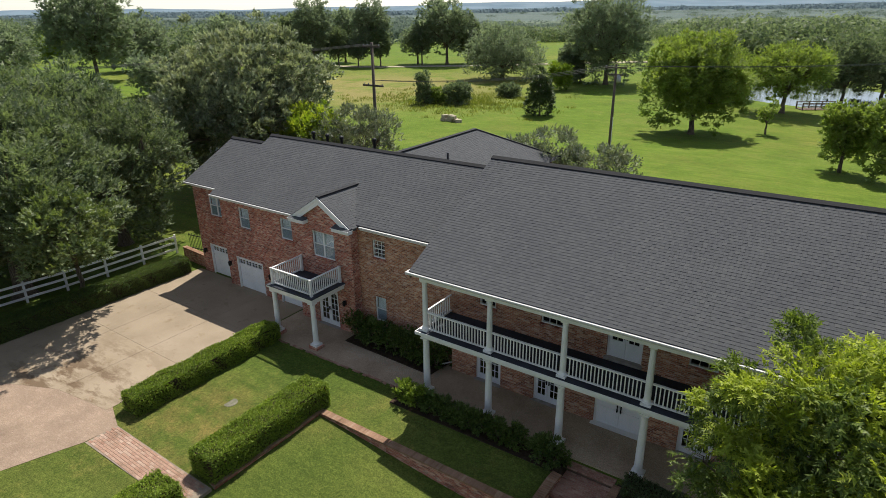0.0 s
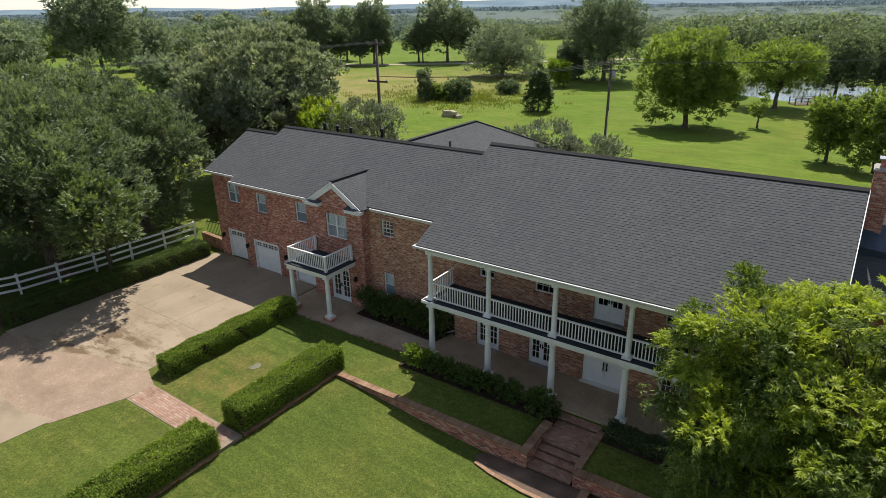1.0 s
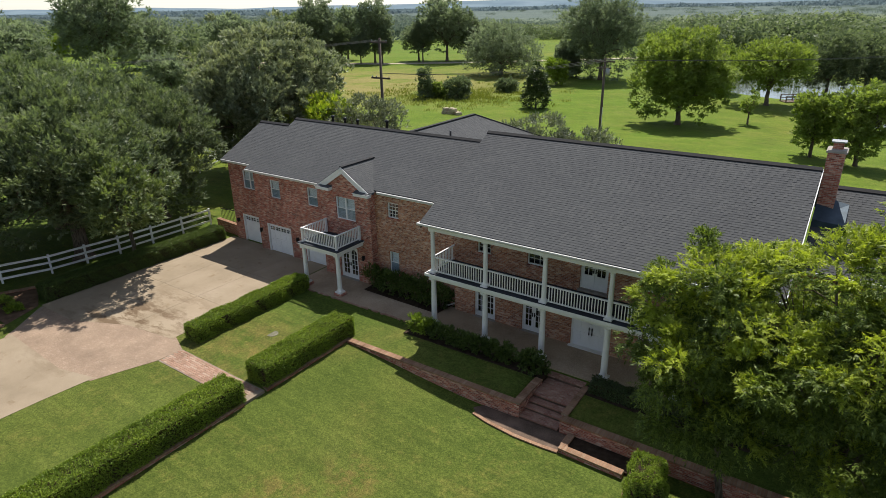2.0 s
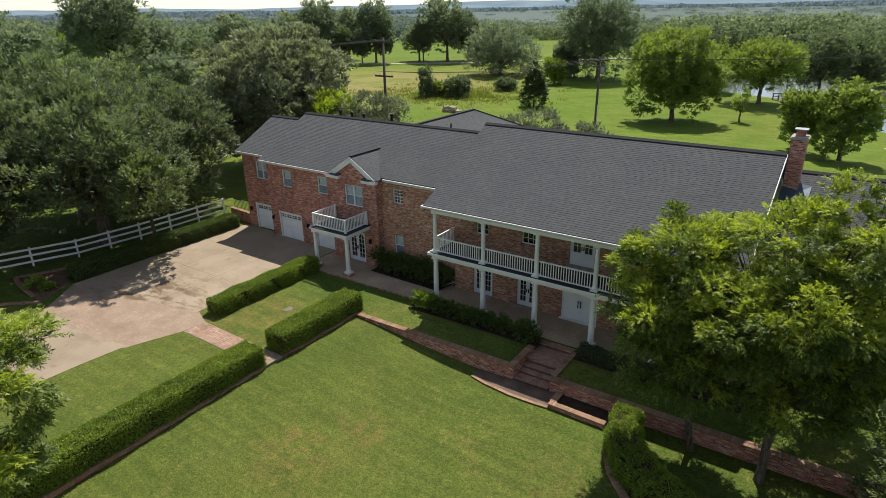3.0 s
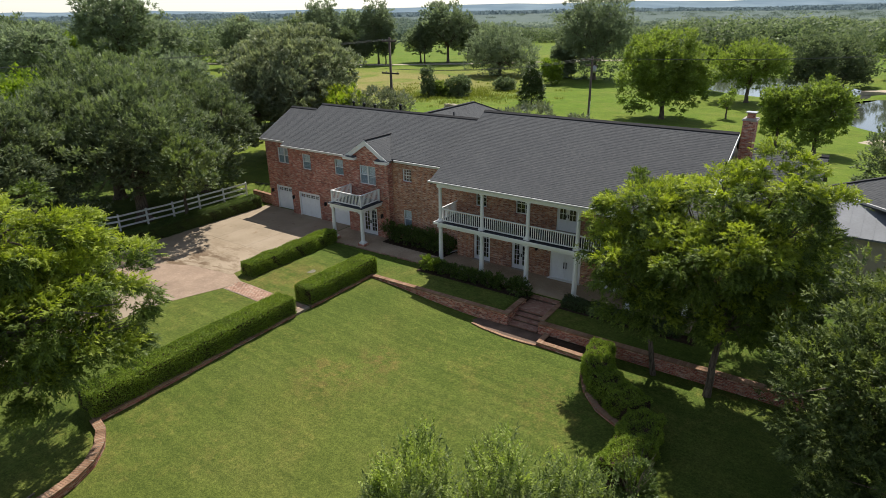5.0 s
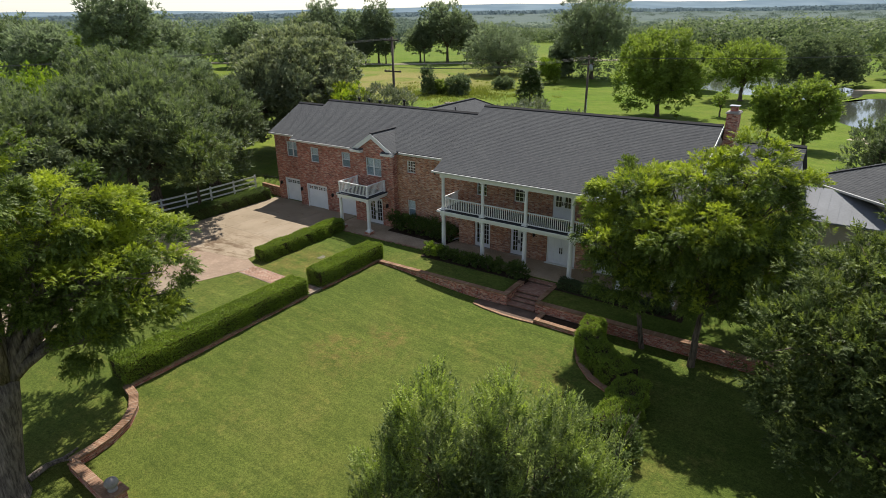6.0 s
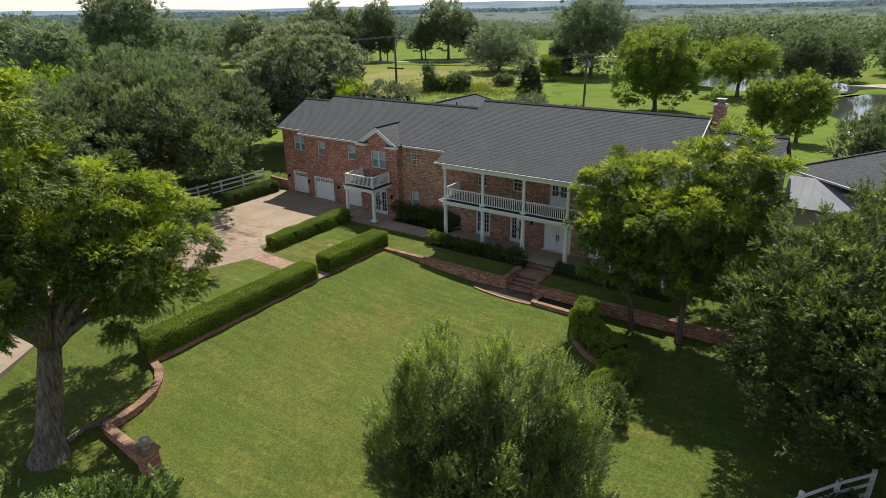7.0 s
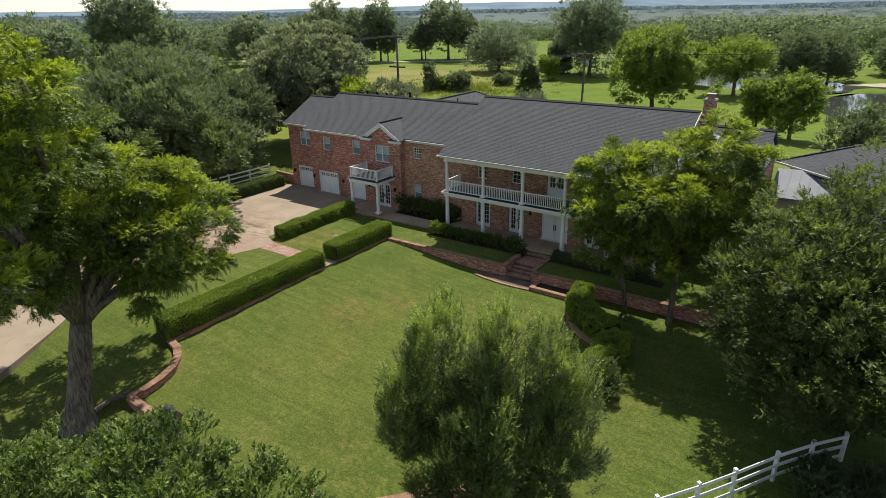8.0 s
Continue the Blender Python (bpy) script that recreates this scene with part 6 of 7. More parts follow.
# ---------------------------------------------------------------- hedges and bushes
def hedge(label, line, width, height, base, leaf=L_HEDGE, dens=1500, seed=40, length=0.07, wobble=0.09):
    """A clipped hedge along a plan line: a ragged dark core with leaves standing on every face."""
    global RNG
    RNG = np.random.default_rng(seed)
    h = tagged(empty("hedge"), label, "hedge")
    pts, axes, nors = [], [], []
    bm = bmesh.new()
    for (ax, ay), (bx, by) in zip(line, line[1:]):
        a, b = np.array((ax, ay)), np.array((bx, by))
        ln = np.linalg.norm(b - a)
        d = (b - a) / ln
        s = np.array((-d[1], d[0]))
        q = width / 2 - 0.07
        c = [bm.verts.new((*(p + s * k), z)) for p in (a, b) for k, z in ((-q, base), (q, base), (q, base + height - 0.1), (-q, base + height - 0.1))]
        for f in ((0, 1, 2, 3), (7, 6, 5, 4), (0, 4, 5, 1), (1, 5, 6, 2), (2, 6, 7, 3), (3, 7, 4, 0)):
            bm.faces.new([c[i] for i in f])
        for face, area in (("top", ln * width), ("l", ln * height), ("r", ln * height), ("e0", width * height), ("e1", width * height)):
            n = int(area * dens)
            u, v = RNG.random(n), RNG.random(n)
            if face == "top":
                p2 = a + np.outer(u * ln, d) + np.outer((v - 0.5) * width, s)
                z = np.full(n, base + height)
                nn = np.tile((0, 0, 1.0), (n, 1))
            elif face in "lr":
                k = 0.5 if face == "l" else -0.5
                p2 = a + np.outer(u * ln, d) + s * width * k
                z = base + v * height
                nn = np.tile((*(s * np.sign(k)), 0.25), (n, 1))
            else:
                e, sg = (a, -1) if face == "e0" else (b, 1)
                p2 = e + np.outer((u - 0.5) * width, s) + d * 0.02 * sg
                z = base + v * height
                nn = np.tile((*(d * sg), 0.25), (n, 1))
            p = np.column_stack([p2, z])
            lump = np.sin(p[:, 0] * 3.1 + 1) * np.sin(p[:, 1] * 2.7) * 0.5 + np.sin(p[:, 0] * 7.3) * np.sin(p[:, 1] * 6.1 + p[:, 2] * 5) * 0.5
            p += nn * (lump * wobble + RNG.normal(-0.015, 0.04, n))[:, None]
            # round the upper edges
            over = np.clip((z - (base + height - 0.16)) / 0.16, 0, 1)
            across = (p2 - a) @ s
            p[:, :2] -= np.outer(np.sign(across) * over * 0.07 * (np.abs(across) > width * 0.4), s)
            pts.append(p)
            axes.append(nn * 0.8 + RNG.normal(0, 0.6, (n, 3)) + np.array((0, 0, 0.35)))
            nors.append(nn + RNG.normal(0, 0.42, (n, 3)) + np.array((0, 0, 0.25)))
    # twig-brown core, its colour also holding the shade inside the hedge
    part("hedge_core", bm, M_MULCH, h, "dark twiggy heart")
    leaf_mesh("hedge_leaves", np.concatenate(pts), np.concatenate(axes), np.concatenate(nors), length, length * 0.55, leaf, h)
    return h


hedge("long clipped green hedge between drive and grass", [(-9.44, -8.2), (-9.44, -0.6)], 1.08, 0.98, -0.2, seed=41)
hedge("clipped green hedge on the retaining wall", [(-3.70, -8.75), (-3.70, -3.0)], 1.36, 1.02, -0.22, seed=42)
hedge("long clipped green hedge above the lawn wall", [(-3.70, -21.2), (-3.70, -10.0)], 1.36, 1.05, -0.26, seed=43)
hedge("dark clipped hedge along the white fence", [(-21.1, -10.2), (-21.0, 2.1)], 1.2, 1.15, -0.3, L_LAUREL, seed=44)
hedge("clipped hedge bending along the lawn edge", [(12.75, -4.3), (12.95, -5.7), (13.6, -6.8), (14.6, -7.6), (15.9, -8.3)], 1.25, 1.32, -1.0, seed=45, wobble=0.17)
hedge("dark clipped hedge on the curved edging", [(16.2, -8.6), (16.35, -10.2), (16.3, -12.4)], 1.5, 1.2, -1.0, seed=46, wobble=0.17)
hedge("low dark hedge below the porch", [(9.2, -0.95), (15.6, -1.0)], 0.75, 0.6, -0.2, L_DARKBUSH, seed=47, wobble=0.09)


def bush(label, x, y, r, h, leaf=L_DARKBUSH, seed=50, base=None):
    z = gz_at(x, y) if base is None else base
    b = tagged(empty("bush", (x, y, z)), label, "bush")
    bm = bmesh.new()
    for k in range(4):
        a = k * 1.6
        tube(bm, [(0, 0, -0.1), (0.2 * r * math.cos(a), 0.2 * r * math.sin(a), h * 0.35), (0.5 * r * math.cos(a), 0.5 * r * math.sin(a), h * 0.7)], [0.03, 0.025, 0.01], 5)
    part("branched_stem", bm, M_BARK, b)
    foliage("leaves", [(0, 0, h * 0.5, r * 0.85, r * 0.85, h * 0.42)], leaf, b, clump=min(0.24, r * 0.36), cover=2.0, sprays=12, leaflets=5, rachis=0.14, length=0.09, width=0.05, flat=0.9, droop=0.0, rise=0.5, inner=0.25, gaps=-0.3, seed=seed)
    return b


for k in range(9):
    bush("dark rounded bush in the bed against the brick wall", -5.7 + k * 0.62, 1.72 + 0.1 * (k % 2), 0.62, 1.35 - 0.07 * (k % 3), L_LAUREL, 60 + k, -0.08)
for k in range(9):
    bush("clipped green bush in the strip below the porch", -0.45 + k * 0.66, -1.0, 0.46, 0.75 + (0.12 if k == 0 else 0), L_HEDGE if k < 2 else L_LAUREL, 80 + k, -0.16)
for k in range(2):
    bush("clipped green bush beside the garden steps", 6.05 + k * 0.55, -1.1, 0.5, 0.9, L_LAUREL, 95 + k, -0.16)
for k, (x, y, r, h) in enumerate(((-22.0, -12.0, 0.6, 0.6), (-20.9, -11.8, 0.4, 0.4))):
    bush("loose green garden bush", x, y, r, h, L_HEDGE, 100 + k)

for k in range(16):
    bush("dark tangled undergrowth beyond the lower fence", 25.6 + (k % 4) * 1.5 + 0.3 * (k % 3), -13.6 - (k // 4) * 1.5 + 0.4 * (k % 2) - (k % 4) * 0.3, 1.0, 1.0 + 0.2 * (k % 3), L_DARKBUSH, 110 + k)

bm = bmesh.new()
tube(bm, [(0, 0, 0.05), (-0.1, 0.7, 0.14), (-0.05, 1.3, 0.1), (-0.2, 1.9, 0.12)], [0.14, 0.11, 0.08, 0.03], 8)
tube(bm, [(-0.1, 0.8, 0.14), (0.25, 1.2, 0.2), (0.4, 1.5, 0.12)], [0.06, 0.04, 0.015], 6)
log = part("fallen_branch", bm, M_BARK_PALE)
log.matrix_world = Matrix.Translation((-0.6, -26.5, -0.58))
tagged(log, "grey fallen branch lying on the grass", "branch")

sparse = bush("loose twiggy bush with bare pale twigs", 17.0, -12.6, 0.9, 1.5, L_LAUREL, 131)
bm = bmesh.new()
twig = random.Random(8)
for k in range(16):
    a, r = k * 0.39, twig.uniform(0.5, 1.1)
    tube(bm, [(0.1 * math.cos(a), 0.1 * math.sin(a), 0.3), (0.6 * r * math.cos(a), 0.6 * r * math.sin(a), 1.2), (r * math.cos(a), r * math.sin(a), twig.uniform(1.5, 2.1))], [0.02, 0.014, 0.006], 4)
part("bare_twigs", bm, M_BARK_PALE, sparse, "bare pale dead twigs")

# ---------------------------------------------------------------- white board fences
def fence(label, line, spacing=2.35, height=1.35, rails=(0.35, 0.8, 1.22)):
    f = tagged(empty("fence"), label, "fence")
    bm = bmesh.new()
    box(bm, -0.06, 0.06, -0.06, 0.06, -0.3, height)
    first = part("post", bm, M_WHITE, f)
    used = False
    for a, b in zip(line, line[1:]):
        a, b = Vector(a), Vector(b)
        n = max(1, round((b - a).length / spacing))
        stops = [a + (b - a) * (k / n) for k in range(n + 1)]
        turn = math.atan2((b - a).y, (b - a).x)
        for p in stops[:-1] + ([stops[-1]] if b == Vector(line[-1]) else []):
            ob = new("post", first.data) if used else first
            used = True
            ob.parent = f
            ob.matrix_world = Matrix.Translation((p.x, p.y, gz_at(p.x, p.y))) @ Matrix.Rotation(turn, 4, "Z")
        for p, q in zip(stops, stops[1:]):
            s = Vector((-(q - p).y, (q - p).x)).normalized() * 0.075
            for r in rails:
                bm = bmesh.new()
                bar(bm, (p.x + s.x, p.y + s.y, gz_at(p.x, p.y) + r), (q.x + s.x, q.y + s.y, gz_at(q.x, q.y) + r), 0.03, 0.14)
                part("rail", bm, M_WHITE, f)
    return f


fence("white three rail board fence beside the drive", [(-24.3, 3.6), (-24.4, -3.7), (-24.9, -8.0), (-26.9, -13.0), (-29.5, -19.5)])
fence("white three rail board fence by the lower lawn", [(26.3, -11.8), (25.3, -13.0), (24.3, -14.4), (23.2, -16.2), (22.3, -17.6), (21.3, -19.0), (20.3, -20.5), (19.3, -22.0)], 1.95)
fence("dark weathered rail fence behind the garage", [(-24.3, 9.5), (-24.4, 16.0), (-25.0, 22.0)])

# low brick gate wall between fence and garage
garden_wall("garden_wall", [(-22.9, 3.4), (-20.02, 3.2)], 0.75, -0.5, 0.25, "low red brick wall joining fence and garage")

gate = tagged(empty("metal_gate", (-24.2, 4.6, -0.2), 8), "dark metal garden gate between fence and garage", "gate")
for z in (0.2, 1.15):
    bm = bmesh.new()
    bar(bm, (0, 0, z), (1.7, 0, z), 0.04, 0.05)
    part("gate_rail", bm, M_METAL, gate)
for k in range(12):
    bm = bmesh.new()
    bar(bm, (0.02 + k * 0.151, 0, 0.08), (0.02 + k * 0.151, 0, 1.3), 0.02, 0.02)
    part("picket", bm, M_METAL, gate)

# silver pickup parked on the grass behind the garage
truck = tagged(empty("pickup_truck", (-50.2, 25.0, gz_at(-50.2, 25.0)), 150), "silver pickup truck parked on grass behind the garage", "truck")


def profile_body(name, outline, half, mat, label="", bevel=0.06):
    """A closed side outline (x, z) drawn out to both sides, with rounded edges."""
    bm = bmesh.new()
    a, b = [bm.verts.new((x, -half, z)) for x, z in outline], [bm.verts.new((x, half, z)) for x, z in outline]
    bm.faces.new(a)
    bm.faces.new(b[::-1])
    for k in range(len(outline)):
        bm.faces.new((a[k], b[k], b[(k + 1) % len(outline)], a[(k + 1) % len(outline)]))
    bmesh.ops.bevel(bm, geom=bm.edges[:], offset=bevel, segments=2, affect="EDGES")
    return part(name, bm, mat, truck, label)


profile_body("body", [(-2.75, 0.45), (2.7, 0.45), (2.75, 0.8), (2.6, 1.05), (1.35, 1.15), (-2.75, 1.1)], 0.95, M_SILVER)
profile_body("cab", [(1.25, 1.1), (0.65, 1.72), (-0.75, 1.76), (-0.95, 1.1)], 0.82, M_SILVER)
for s in (-1, 1):
    bm = bmesh.new()
    v = [bm.verts.new((x, s * 0.835, z)) for x, z in ((1.0, 1.18), (0.6, 1.62), (-0.65, 1.65), (-0.8, 1.18))]
    w = [bm.verts.new((p.co.x, s * 0.80, p.co.z)) for p in v]
    bm.faces.new(v)
    bm.faces.new(w[::-1])
    for k in range(4):
        bm.faces.new((v[k], w[k], w[(k + 1) % 4], v[(k + 1) % 4]))
    part("side_window", bm, M_DARK, truck, "dark tinted glass")
bm = bmesh.new()
box(bm, -2.62, -1.02, -0.8, 0.8, 1.06, 1.13)
part("cargo_bed", bm, M_DARK, truck, "dark open cargo bed")
for sx in (-1.75, 1.75):
    for sy in (-0.82, 0.82):
        bm = bmesh.new()
        lathe(bm, 0, 0, [(0.24, -0.13), (0.36, -0.13), (0.39, -0.09), (0.39, 0.09), (0.36, 0.13), (0.24, 0.13)], 18)
        wheel = part("wheel", bm, M_DARK, truck)
        wheel.matrix_basis = pose(sx, sy, 0.39, 90, 0, 0)
        bm = bmesh.new()
        lathe(bm, 0, 0, [(0.05, -0.14), (0.22, -0.14), (0.23, 0.14), (0.05, 0.14)], 14)
        rim = part("rim", bm, M_GALV, wheel)
for name, x0, x1 in (("bumper", 2.74, 2.84), ("bumper", -2.86, -2.76)):
    bm = bmesh.new()
    box(bm, x0, x1, -0.9, 0.9, 0.5, 0.7)
    part(name, bm, M_GALV, truck)
fence("grey weathered rail fence behind the garage", [(-40.0, 13.5), (-44.0, 20.5), (-50.0, 21.5), (-57.0, 23.5)], 2.4)

# ---------------------------------------------------------------- middle distance trees
FIELD_FINE = dict(sprays=20, leaflets=5, length=0.34, width=0.18, cover=1.6)


def far_tree(label, x, y, w, h, leaf, seed, base=None, low=0.25, **kw):
    r = w / 2
    opts = dict(spread=0.43, clump=max(0.5, r * 0.145), cover=1.6, sprays=9, leaflets=4, rachis=max(0.3, r * 0.05), length=max(0.3, r * 0.061), width=max(0.17, r * 0.036), rise=0.45, inner=0.08, gaps=0.1, lobes=12, low=low, girth=0.036)
    opts.update(kw)
    return oak(label, x, y, r, h, seed, leaf, **opts)


L_GREEN = leaf_material("ash_leaf", (0.150, 0.204, 0.058), (0.215, 0.276, 0.078), (0.28, 0.342, 0.102), 0.52, 0.1, (1.2, 1.3, 0.6))
# lit copy of the ash leaf for the tops of its boughs
L_GREEN_TIPS = leaf_material("sunlit_ash_leaf", (0.19, 0.245, 0.064), (0.23, 0.285, 0.078), (0.275, 0.33, 0.095), 0.42, 0.15, (1.2, 1.3, 0.5))
far_tree("round green shade tree alone in the pasture", -7.2, 75.0, 14.2, 13.6, L_GREEN, 201, low=0.25, sprays=26, cover=1.9, gaps=-0.2, length=0.32, width=0.17, tips=L_GREEN_TIPS)
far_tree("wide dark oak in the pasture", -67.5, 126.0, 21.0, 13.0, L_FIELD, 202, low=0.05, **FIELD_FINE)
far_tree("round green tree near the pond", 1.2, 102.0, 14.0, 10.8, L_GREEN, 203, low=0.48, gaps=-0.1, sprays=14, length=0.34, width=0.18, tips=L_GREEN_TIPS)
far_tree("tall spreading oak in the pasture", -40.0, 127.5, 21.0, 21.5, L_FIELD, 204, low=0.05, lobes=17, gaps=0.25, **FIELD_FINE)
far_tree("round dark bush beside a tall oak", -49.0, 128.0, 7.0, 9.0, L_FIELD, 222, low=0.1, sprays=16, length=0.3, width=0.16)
far_tree("slender green tree near the pond", 12.2, 57.5, 5.0, 7.4, L_GREEN, 205, low=0.14, gaps=0.35, cover=1.1, sprays=10, tips=L_GREEN_TIPS)
far_tree("slender green tree near the pond", 16.7, 55.0, 6.6, 8.8, L_GREEN, 206, low=0.16, gaps=0.35, cover=1.1, sprays=10, tips=L_GREEN_TIPS)
ZC = gz_at(-33.5, 79.0)
tree("dark conical evergreen in the pasture", (-33.5, 79.0, ZC), (-33.5, 79.0, ZC + 1.2), 0.16,
     [(-33.5, 79.0, ZC + 1.8, 2.3, 2.3, 1.4), (-33.5, 79.0, ZC + 3.4, 2.1, 2.1, 1.6), (-33.4, 79.0, ZC + 5.0, 1.6, 1.6, 1.5), (-33.5, 79.1, ZC + 6.5, 0.9, 0.9, 1.4)], L_DARKBUSH, M_BARK, seed=207, clump=0.5, cover=2.2, sprays=14, leaflets=4, length=0.26, width=0.12, rise=0.9, gaps=0.2)
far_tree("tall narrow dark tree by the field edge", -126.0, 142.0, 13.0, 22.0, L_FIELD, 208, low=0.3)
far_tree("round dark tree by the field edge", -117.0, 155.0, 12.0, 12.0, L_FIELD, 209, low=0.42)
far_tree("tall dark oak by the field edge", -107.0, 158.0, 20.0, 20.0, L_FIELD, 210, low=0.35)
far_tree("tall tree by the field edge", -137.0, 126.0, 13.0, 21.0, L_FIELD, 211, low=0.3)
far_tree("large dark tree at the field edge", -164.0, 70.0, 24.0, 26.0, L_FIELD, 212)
far_tree("green bush in the rough grass", -59.0, 80.0, 3.6, 6.2, L_FAR, 213, low=0.0, gaps=0.5)
far_tree("green bush in the rough grass", -53.5, 83.5, 6.0, 4.0, L_FAR, 214, low=0.0, gaps=0.5)
far_tree("green bush in the rough grass", -49.5, 97.0, 5.0, 2.6, L_FAR, 223, low=0.0, gaps=0.4)
far_tree("green bush in the rough grass", -56.5, 81.5, 3.0, 3.0, L_GREEN, 224, low=0.0, gaps=0.5)
far_tree("bright bush in the pasture", -44.8, 112.0, 5.4, 6.0, L_BRIGHT, 215, low=0.15)
far_tree("green tree beyond the pond", 8.5, 131.0, 11.0, 13.5, L_FAR, 216, low=0.2)
far_tree("green tree near the pond edge", 15.0, 141.0, 13.0, 12.0, L_FAR, 217, low=0.15)
far_tree("round green tree near the pond", -10.0, 116.0, 8.0, 10.0, L_GREEN, 219, low=0.3)
far_tree("green tree beyond the pond", 30.0, 158.0, 16.0, 12.0, L_FAR, 220, low=0.1)
far_tree("green tree beyond the pond", 44.0, 150.0, 14.0, 11.0, L_GREEN, 221, low=0.1)
far_tree("thin young tree in the pasture", 1.8, 80.5, 2.3, 5.2, L_GREEN, 218, low=0.3, cover=0.22, lobes=6)
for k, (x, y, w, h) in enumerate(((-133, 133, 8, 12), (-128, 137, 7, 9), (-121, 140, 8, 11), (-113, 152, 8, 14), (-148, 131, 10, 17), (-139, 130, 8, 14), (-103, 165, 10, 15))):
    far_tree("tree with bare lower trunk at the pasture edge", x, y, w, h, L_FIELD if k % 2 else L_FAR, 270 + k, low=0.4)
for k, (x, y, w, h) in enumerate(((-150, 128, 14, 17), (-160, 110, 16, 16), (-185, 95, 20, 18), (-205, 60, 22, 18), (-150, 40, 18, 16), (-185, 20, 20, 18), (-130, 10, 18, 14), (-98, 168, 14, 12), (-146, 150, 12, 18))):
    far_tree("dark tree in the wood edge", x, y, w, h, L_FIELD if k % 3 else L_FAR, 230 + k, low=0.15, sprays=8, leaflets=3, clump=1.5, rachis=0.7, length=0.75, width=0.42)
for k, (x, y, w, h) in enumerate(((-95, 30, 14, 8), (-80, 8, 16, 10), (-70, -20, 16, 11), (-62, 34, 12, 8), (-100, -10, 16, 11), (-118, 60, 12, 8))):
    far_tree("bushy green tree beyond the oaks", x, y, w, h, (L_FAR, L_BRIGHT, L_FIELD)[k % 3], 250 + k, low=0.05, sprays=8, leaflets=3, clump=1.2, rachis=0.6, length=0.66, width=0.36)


for k, (x, y, w, h) in enumerate(((-322, 146, 15, 14), (-330, 132, 11, 12), (-316, 126, 13, 11))):
    far_tree("bright green tree at the edge of a glade", x, y, w, h, L_BRIGHT, 290 + k, low=0.05, sprays=8, leaflets=3, clump=1.2, rachis=0.7, length=0.7, width=0.4)

# ---------------------------------------------------------------- tall rough grass round the pasture bushes
RNG = np.random.default_rng(77)
seeds = RNG.normal(size=(420, 2)) * np.array((9.0, 8.0)) + np.array((-57.0, 86.0))
spot = seeds[RNG.integers(0, 420, 9000)] + RNG.normal(0, 0.8, (9000, 2))
blade = np.column_stack([spot, ground_z(spot[:, 0], spot[:, 1]) + 0.18])
M_STRAW = leaf_material("rough_grass", (0.13, 0.165, 0.040), (0.18, 0.205, 0.058), (0.235, 0.235, 0.09), 0.4, 0.1)
tagged(leaf_mesh("rough_grass", blade, RNG.normal(0, 0.35, (9000, 3)) + np.array((0, 0, 1.0)), RNG.normal(size=(9000, 3)), 0.6, 0.12, M_STRAW, None), "tall straw coloured rough grass and weeds", "grass", kind="stuff")

# ---------------------------------------------------------------- far woods: countless trees as leaf clumps
def far_woods(name, spots, size, leaf, seed, label, n=240):
    """Distant woodland: each spot x, y, width, height is a crown of a few uneven boughs of leaves."""
    global RNG
    RNG = np.random.default_rng(seed)
    pts, ax, no = [], [], []
    for x, y, w, h in spots:
        z = gz_at(x, y)
        heads = unit(RNG.normal(size=(9, 3)) + np.array((0, 0, 0.4))) * np.array((w * 0.3, w * 0.3, h * 0.28)) + np.array((x, y, z + h * 0.55))
        pick = RNG.integers(0, 9, n)
        d = unit(RNG.normal(size=(n, 3)) + np.array((0, 0, 0.5)))
        p = heads[pick] + d * np.array((w * 0.24, w * 0.24, h * 0.22)) * RNG.uniform(0.7, 1.1, (n, 1))
        skirt = RNG.random(n) < 0.12
        p[skirt, 2] = z + RNG.random(skirt.sum()) * h * 0.4
        pts.append(p)
        ax.append(np.cross(d, RNG.normal(size=(n, 3))))
        no.append(d + np.array((0, 0, 0.4)) + RNG.normal(0, 0.15, (n, 3)))
    ob = leaf_mesh(name, np.concatenate(pts), np.concatenate(ax), np.concatenate(no), size, size * 0.65, leaf, None)
    return tagged(ob, label, "woods", kind="stuff")


rnd = random.Random(5)
VIEW = Vector((-0.574, 0.819))
SIDE = Vector((0.819, 0.574))


def belt(count, d0, d1, s0, s1, w, h, rows=0):
    """Spots scattered d0 to d1 out along the valley, s0 to s1 across it as a share of the distance; rows draws them into hedgerow lines."""
    out = []
    for _ in range(count):
        d = rnd.uniform(d0, d1)
        if rows:
            d = d0 + (d1 - d0) * (rnd.randrange(rows) + 0.5 + rnd.gauss(0, 0.06)) / rows
        s = rnd.uniform(s0, s1) * d
        p = VIEW * d + SIDE * s
        k = rnd.uniform(0.6, 1.3)
        out.append((p.x, p.y, w * k, h * k * rnd.uniform(0.8, 1.2)))
    return out


# leaf colours of the far woods, with the haze of distance mixed in
L_BLUE = leaf_material("hazed_distant_wood", (0.150, 0.195, 0.220), (0.166, 0.212, 0.236), (0.182, 0.228, 0.25), 0.5, 0.0, (1.05, 1.1, 1.1))
L_MIDBLUE = leaf_material("hazed_hill_wood", (0.145, 0.186, 0.162), (0.165, 0.206, 0.178), (0.19, 0.228, 0.195), 0.45, 0.0, (1.05, 1.1, 1.0))
def clear_of_glade(spots):
    """Leaves out the trees over a sunlit glade in the woods."""
    out = []
    for x, y, w, h in spots:
        p = Vector((x, y))
        d = p.dot(VIEW)
        if not (d < 300 and -0.70 < p.dot(SIDE) / d < -0.56):
            out.append((x, y, w, h))
    return out


